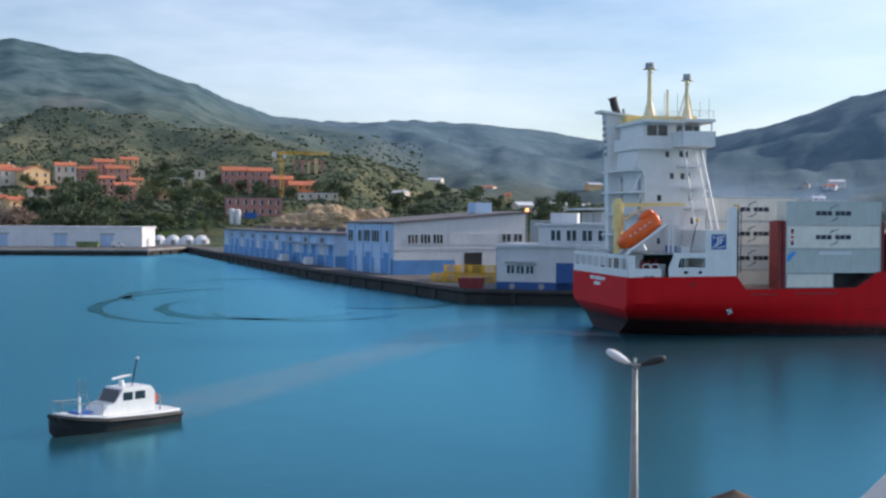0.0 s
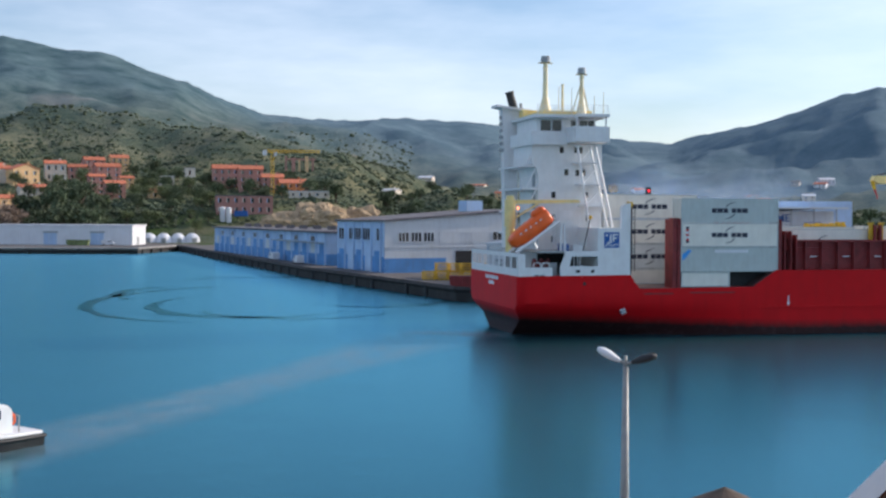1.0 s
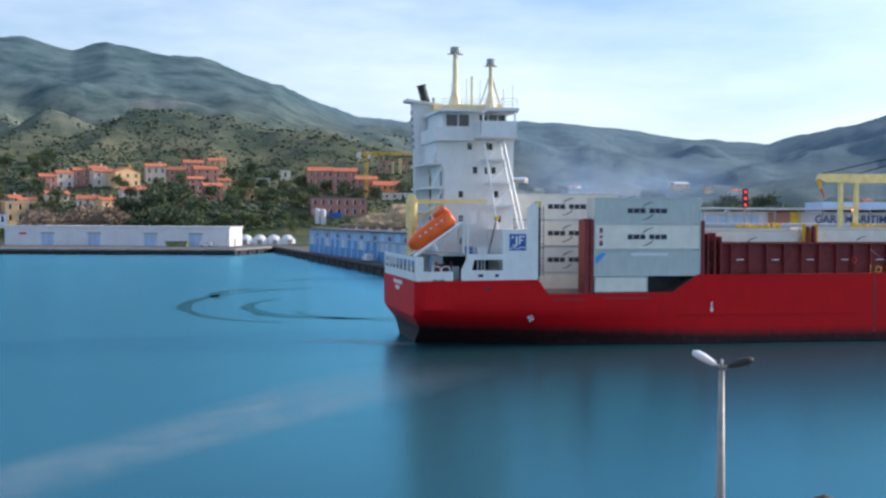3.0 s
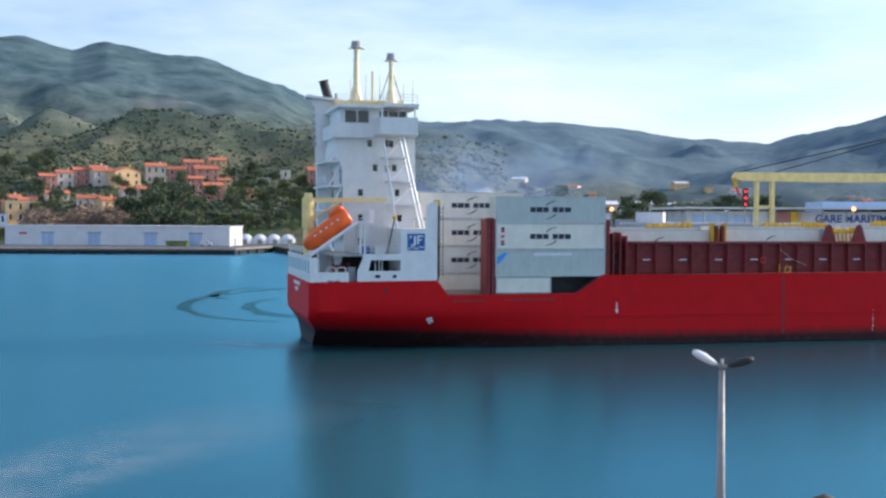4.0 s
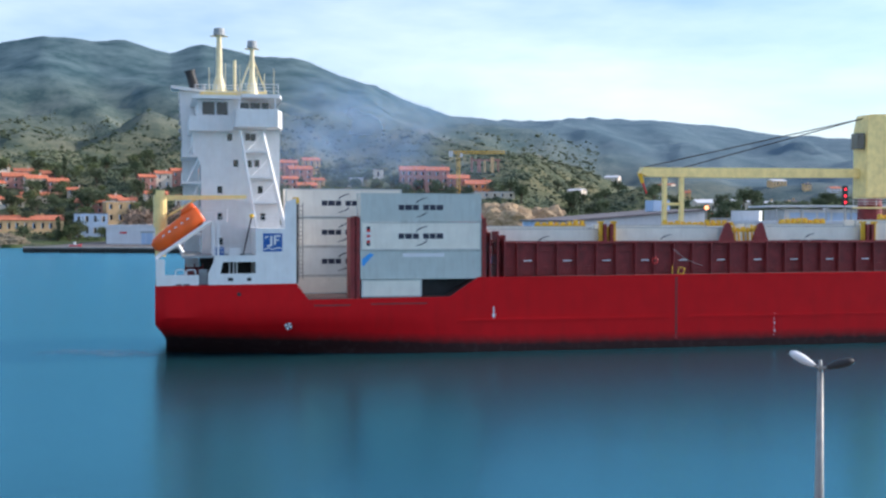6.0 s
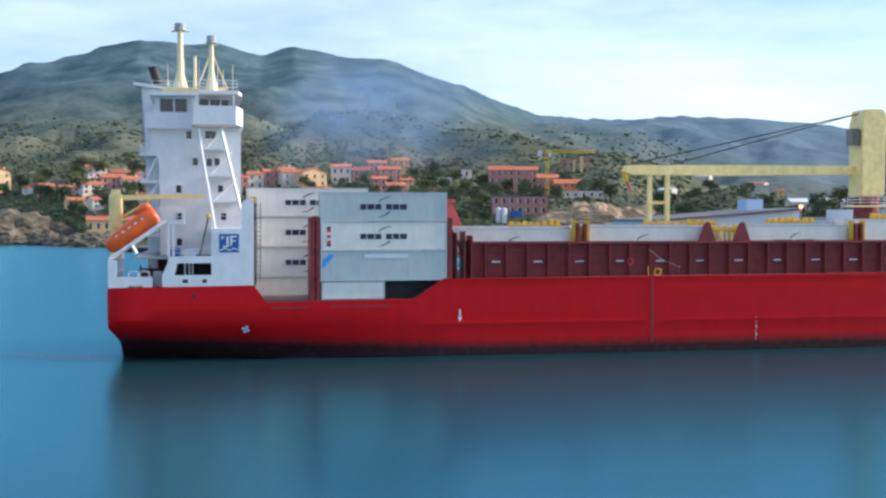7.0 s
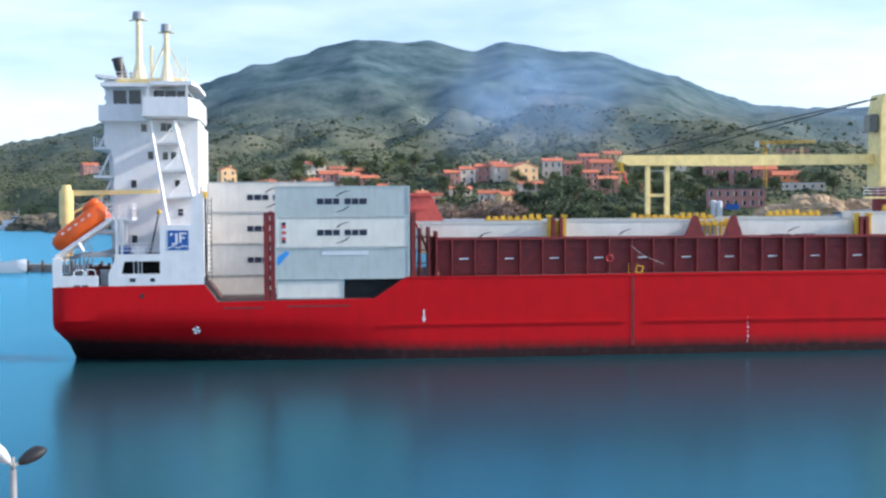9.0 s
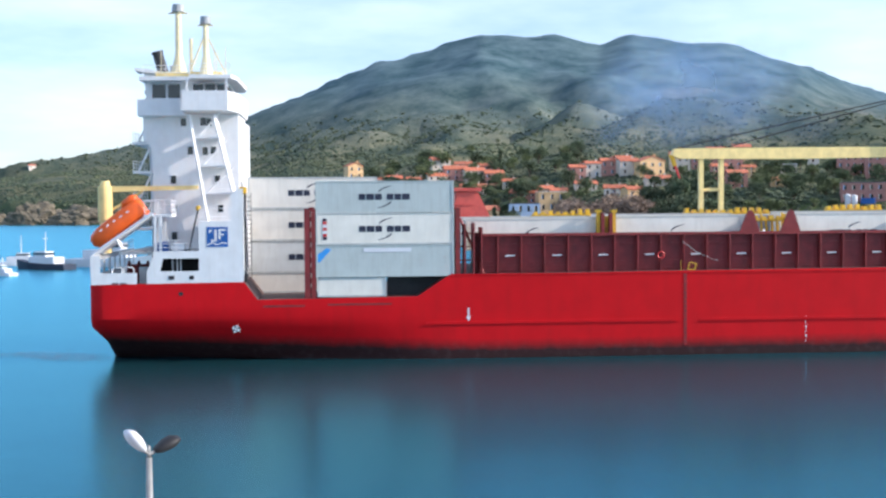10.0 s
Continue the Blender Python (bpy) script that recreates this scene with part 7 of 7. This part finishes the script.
def eddy(cx, cy, rx, ry, a0, a1, w, z=0.02):
    bm = bmesh.new()
    prev = None
    n = 30
    for k in range(n + 1):
        a = a0 + (a1 - a0) * k / n
        ww = w * math.sin(math.pi * k / n) * (0.7 + 0.5 * noise.noise(Vector((k * 0.4, cx, cy))))
        c, s = math.cos(a), math.sin(a)
        v0, v1 = bm.verts.new((cx + rx * c, cy + ry * s, z)), bm.verts.new((cx + (rx + ww) * c, cy + (ry + ww * 1.6) * s, z))
        if prev:
            bm.faces.new((prev[0], prev[1], v1, v0))
        prev = (v0, v1)
    tagged(new("water_eddy", mesh_of("water_eddy", bm, RIPPLE)), "dark glassy ring on the calm water", "water", kind="structure")


for e in ((-26, 195, 22, 40, 1.7, 4.6, 3.0), (-22, 190, 16, 26, 2.6, 5.6, 3.5), (-28, 240, 20, 30, 0.3, 2.6, 3.0), (-16, 178, 14, 16, 3.2, 6.0, 2.6), (-6, 205, 14, 22, 4.0, 6.2, 2.6), (-34, 215, 14, 24, 2.2, 4.0, 3.0)):
    eddy(e[0] + 9, *e[1:])

# propeller wash behind the stern
wash = ribbon("propeller_wash", [(-32 + 1.3 * k, 6.5 + 1.8 * math.sin(k * 0.5)) for k in range(12)], [1.5 + 0.5 * k - 0.03 * k * k for k in range(12)], "churned water behind the ship's stern", z=0.04, strength=0.8)
carried_by_ship(wash)


# ---- exhaust smoke ----
def smoke_material():
    m = bpy.data.materials.new("thin_smoke")
    m.use_nodes = True
    n, l = m.node_tree.nodes, m.node_tree.links
    n.remove(n["Principled BSDF"])
    back, thru, clear, both, mixs = (n.new("ShaderNode" + k) for k in ("BsdfDiffuse", "BsdfTranslucent", "BsdfTransparent", "AddShader", "MixShader"))
    back.inputs["Color"].default_value = thru.inputs["Color"].default_value = (0.40, 0.52, 0.72, 1)
    t = n.new("ShaderNodeTexCoord")
    a = n.new("ShaderNodeTexNoise")
    a.inputs["Scale"].default_value, a.inputs["Detail"].default_value = 0.09, 6
    r = n.new("ShaderNodeMapRange")
    r.inputs[1].default_value, r.inputs[2].default_value, r.inputs[4].default_value = 0.25, 0.72, 0.38
    at = n.new("ShaderNodeAttribute")
    at.attribute_name = "fade"
    mu = n.new("ShaderNodeMath")
    mu.operation = "MULTIPLY"
    l.new(t.outputs["Object"], a.inputs["Vector"])
    l.new(a.outputs["Fac"], r.inputs[0])
    l.new(r.outputs[0], mu.inputs[0])
    l.new(at.outputs["Fac"], mu.inputs[1])
    l.new(mu.outputs[0], mixs.inputs[0])
    l.new(back.outputs[0], both.inputs[0])
    l.new(thru.outputs[0], both.inputs[1])
    l.new(clear.outputs[0], mixs.inputs[1])
    l.new(both.outputs[0], mixs.inputs[2])
    l.new(mixs.outputs[0], n["Material Output"].inputs["Surface"])
    return m


SMOKE = smoke_material()
smoke = empty("exhaust_smoke")
tagged(smoke, "thin blue exhaust smoke drifting from the ship", "smoke")


def wisp(x, y, z, rx, rz, strength, seed):
    """A bulging shred of smoke, dense in the middle and thin at its rim."""
    verts, faces, fade = [(x, y - 2.0, z)], [], [strength]
    rings, sides = 6, 28
    for k in range(1, rings + 1):
        u = k / rings
        for i in range(sides):
            a = 2 * math.pi * i / sides
            w = u * (1 + 0.35 * noise.noise(Vector((math.cos(a) * 1.3, math.sin(a) * 1.3, seed))))
            verts.append((x + rx * w * math.cos(a), y - 2.0 * (1 - u * u), z + rz * w * math.sin(a)))
            fade.append(strength * (1 - u * u) ** 2)
            j = (i + 1) % sides
            if k == 1:
                faces.append((0, 1 + i, 1 + j))
            else:
                o = 1 + (k - 2) * sides
                faces.append((o + i, o + sides + i, o + sides + j, o + j))
    me = bpy.data.meshes.new("wisp")
    me.from_pydata(verts, [], faces)
    me.attributes.new("fade", "FLOAT", "POINT").data.foreach_set("value", fade)
    me.materials.append(SMOKE)
    for p in me.polygons:
        p.use_smooth = True
    ob = new("wisp", me)
    ob.parent = smoke
    ob.visible_shadow = False


for w in ((0, 0, 38, 24, 13, 1.0, 1.0), (-14, 6, 34, 16, 12, 0.9, 2.0), (13, -5, 42, 18, 9, 0.9, 3.0), (4, 12, 31, 26, 9, 0.8, 4.0), (-6, -10, 43, 13, 8, 0.7, 5.0)):
    wisp(*w)


def motions():
    rows = [(t, pose(x, y, 0, 0, 0, a)) for t, x, y, a in SHIP]
    for ob in MOVERS:
        walk(ob, rows)
    walk(wake, [(t, pose(x, y, 0)) for t, x, y in ((0, 5, 13), (0.5, 1, 3), (1, -2, -5), (2, -6, -16), (3.5, -20, -50), (5.5, -36, -86), (7, -50, -118), (10, -70, -165))])
    walk(smoke, [(t, pose(250 * math.sin(radians(a)), 250 * math.cos(radians(a)), h, 0, 0, -a)) for t, a, h in ((0, 18.0, -27), (2, 12.0, -24), (4.5, -1.0, -17), (7, -11.5, -2), (8.5, -14.0, -1), (10, -12.5, 0))])
    walk(pilot, [(t, pose(x, y, 0, 0, 0, a)) for t, x, y, a in PILOT])


motions()
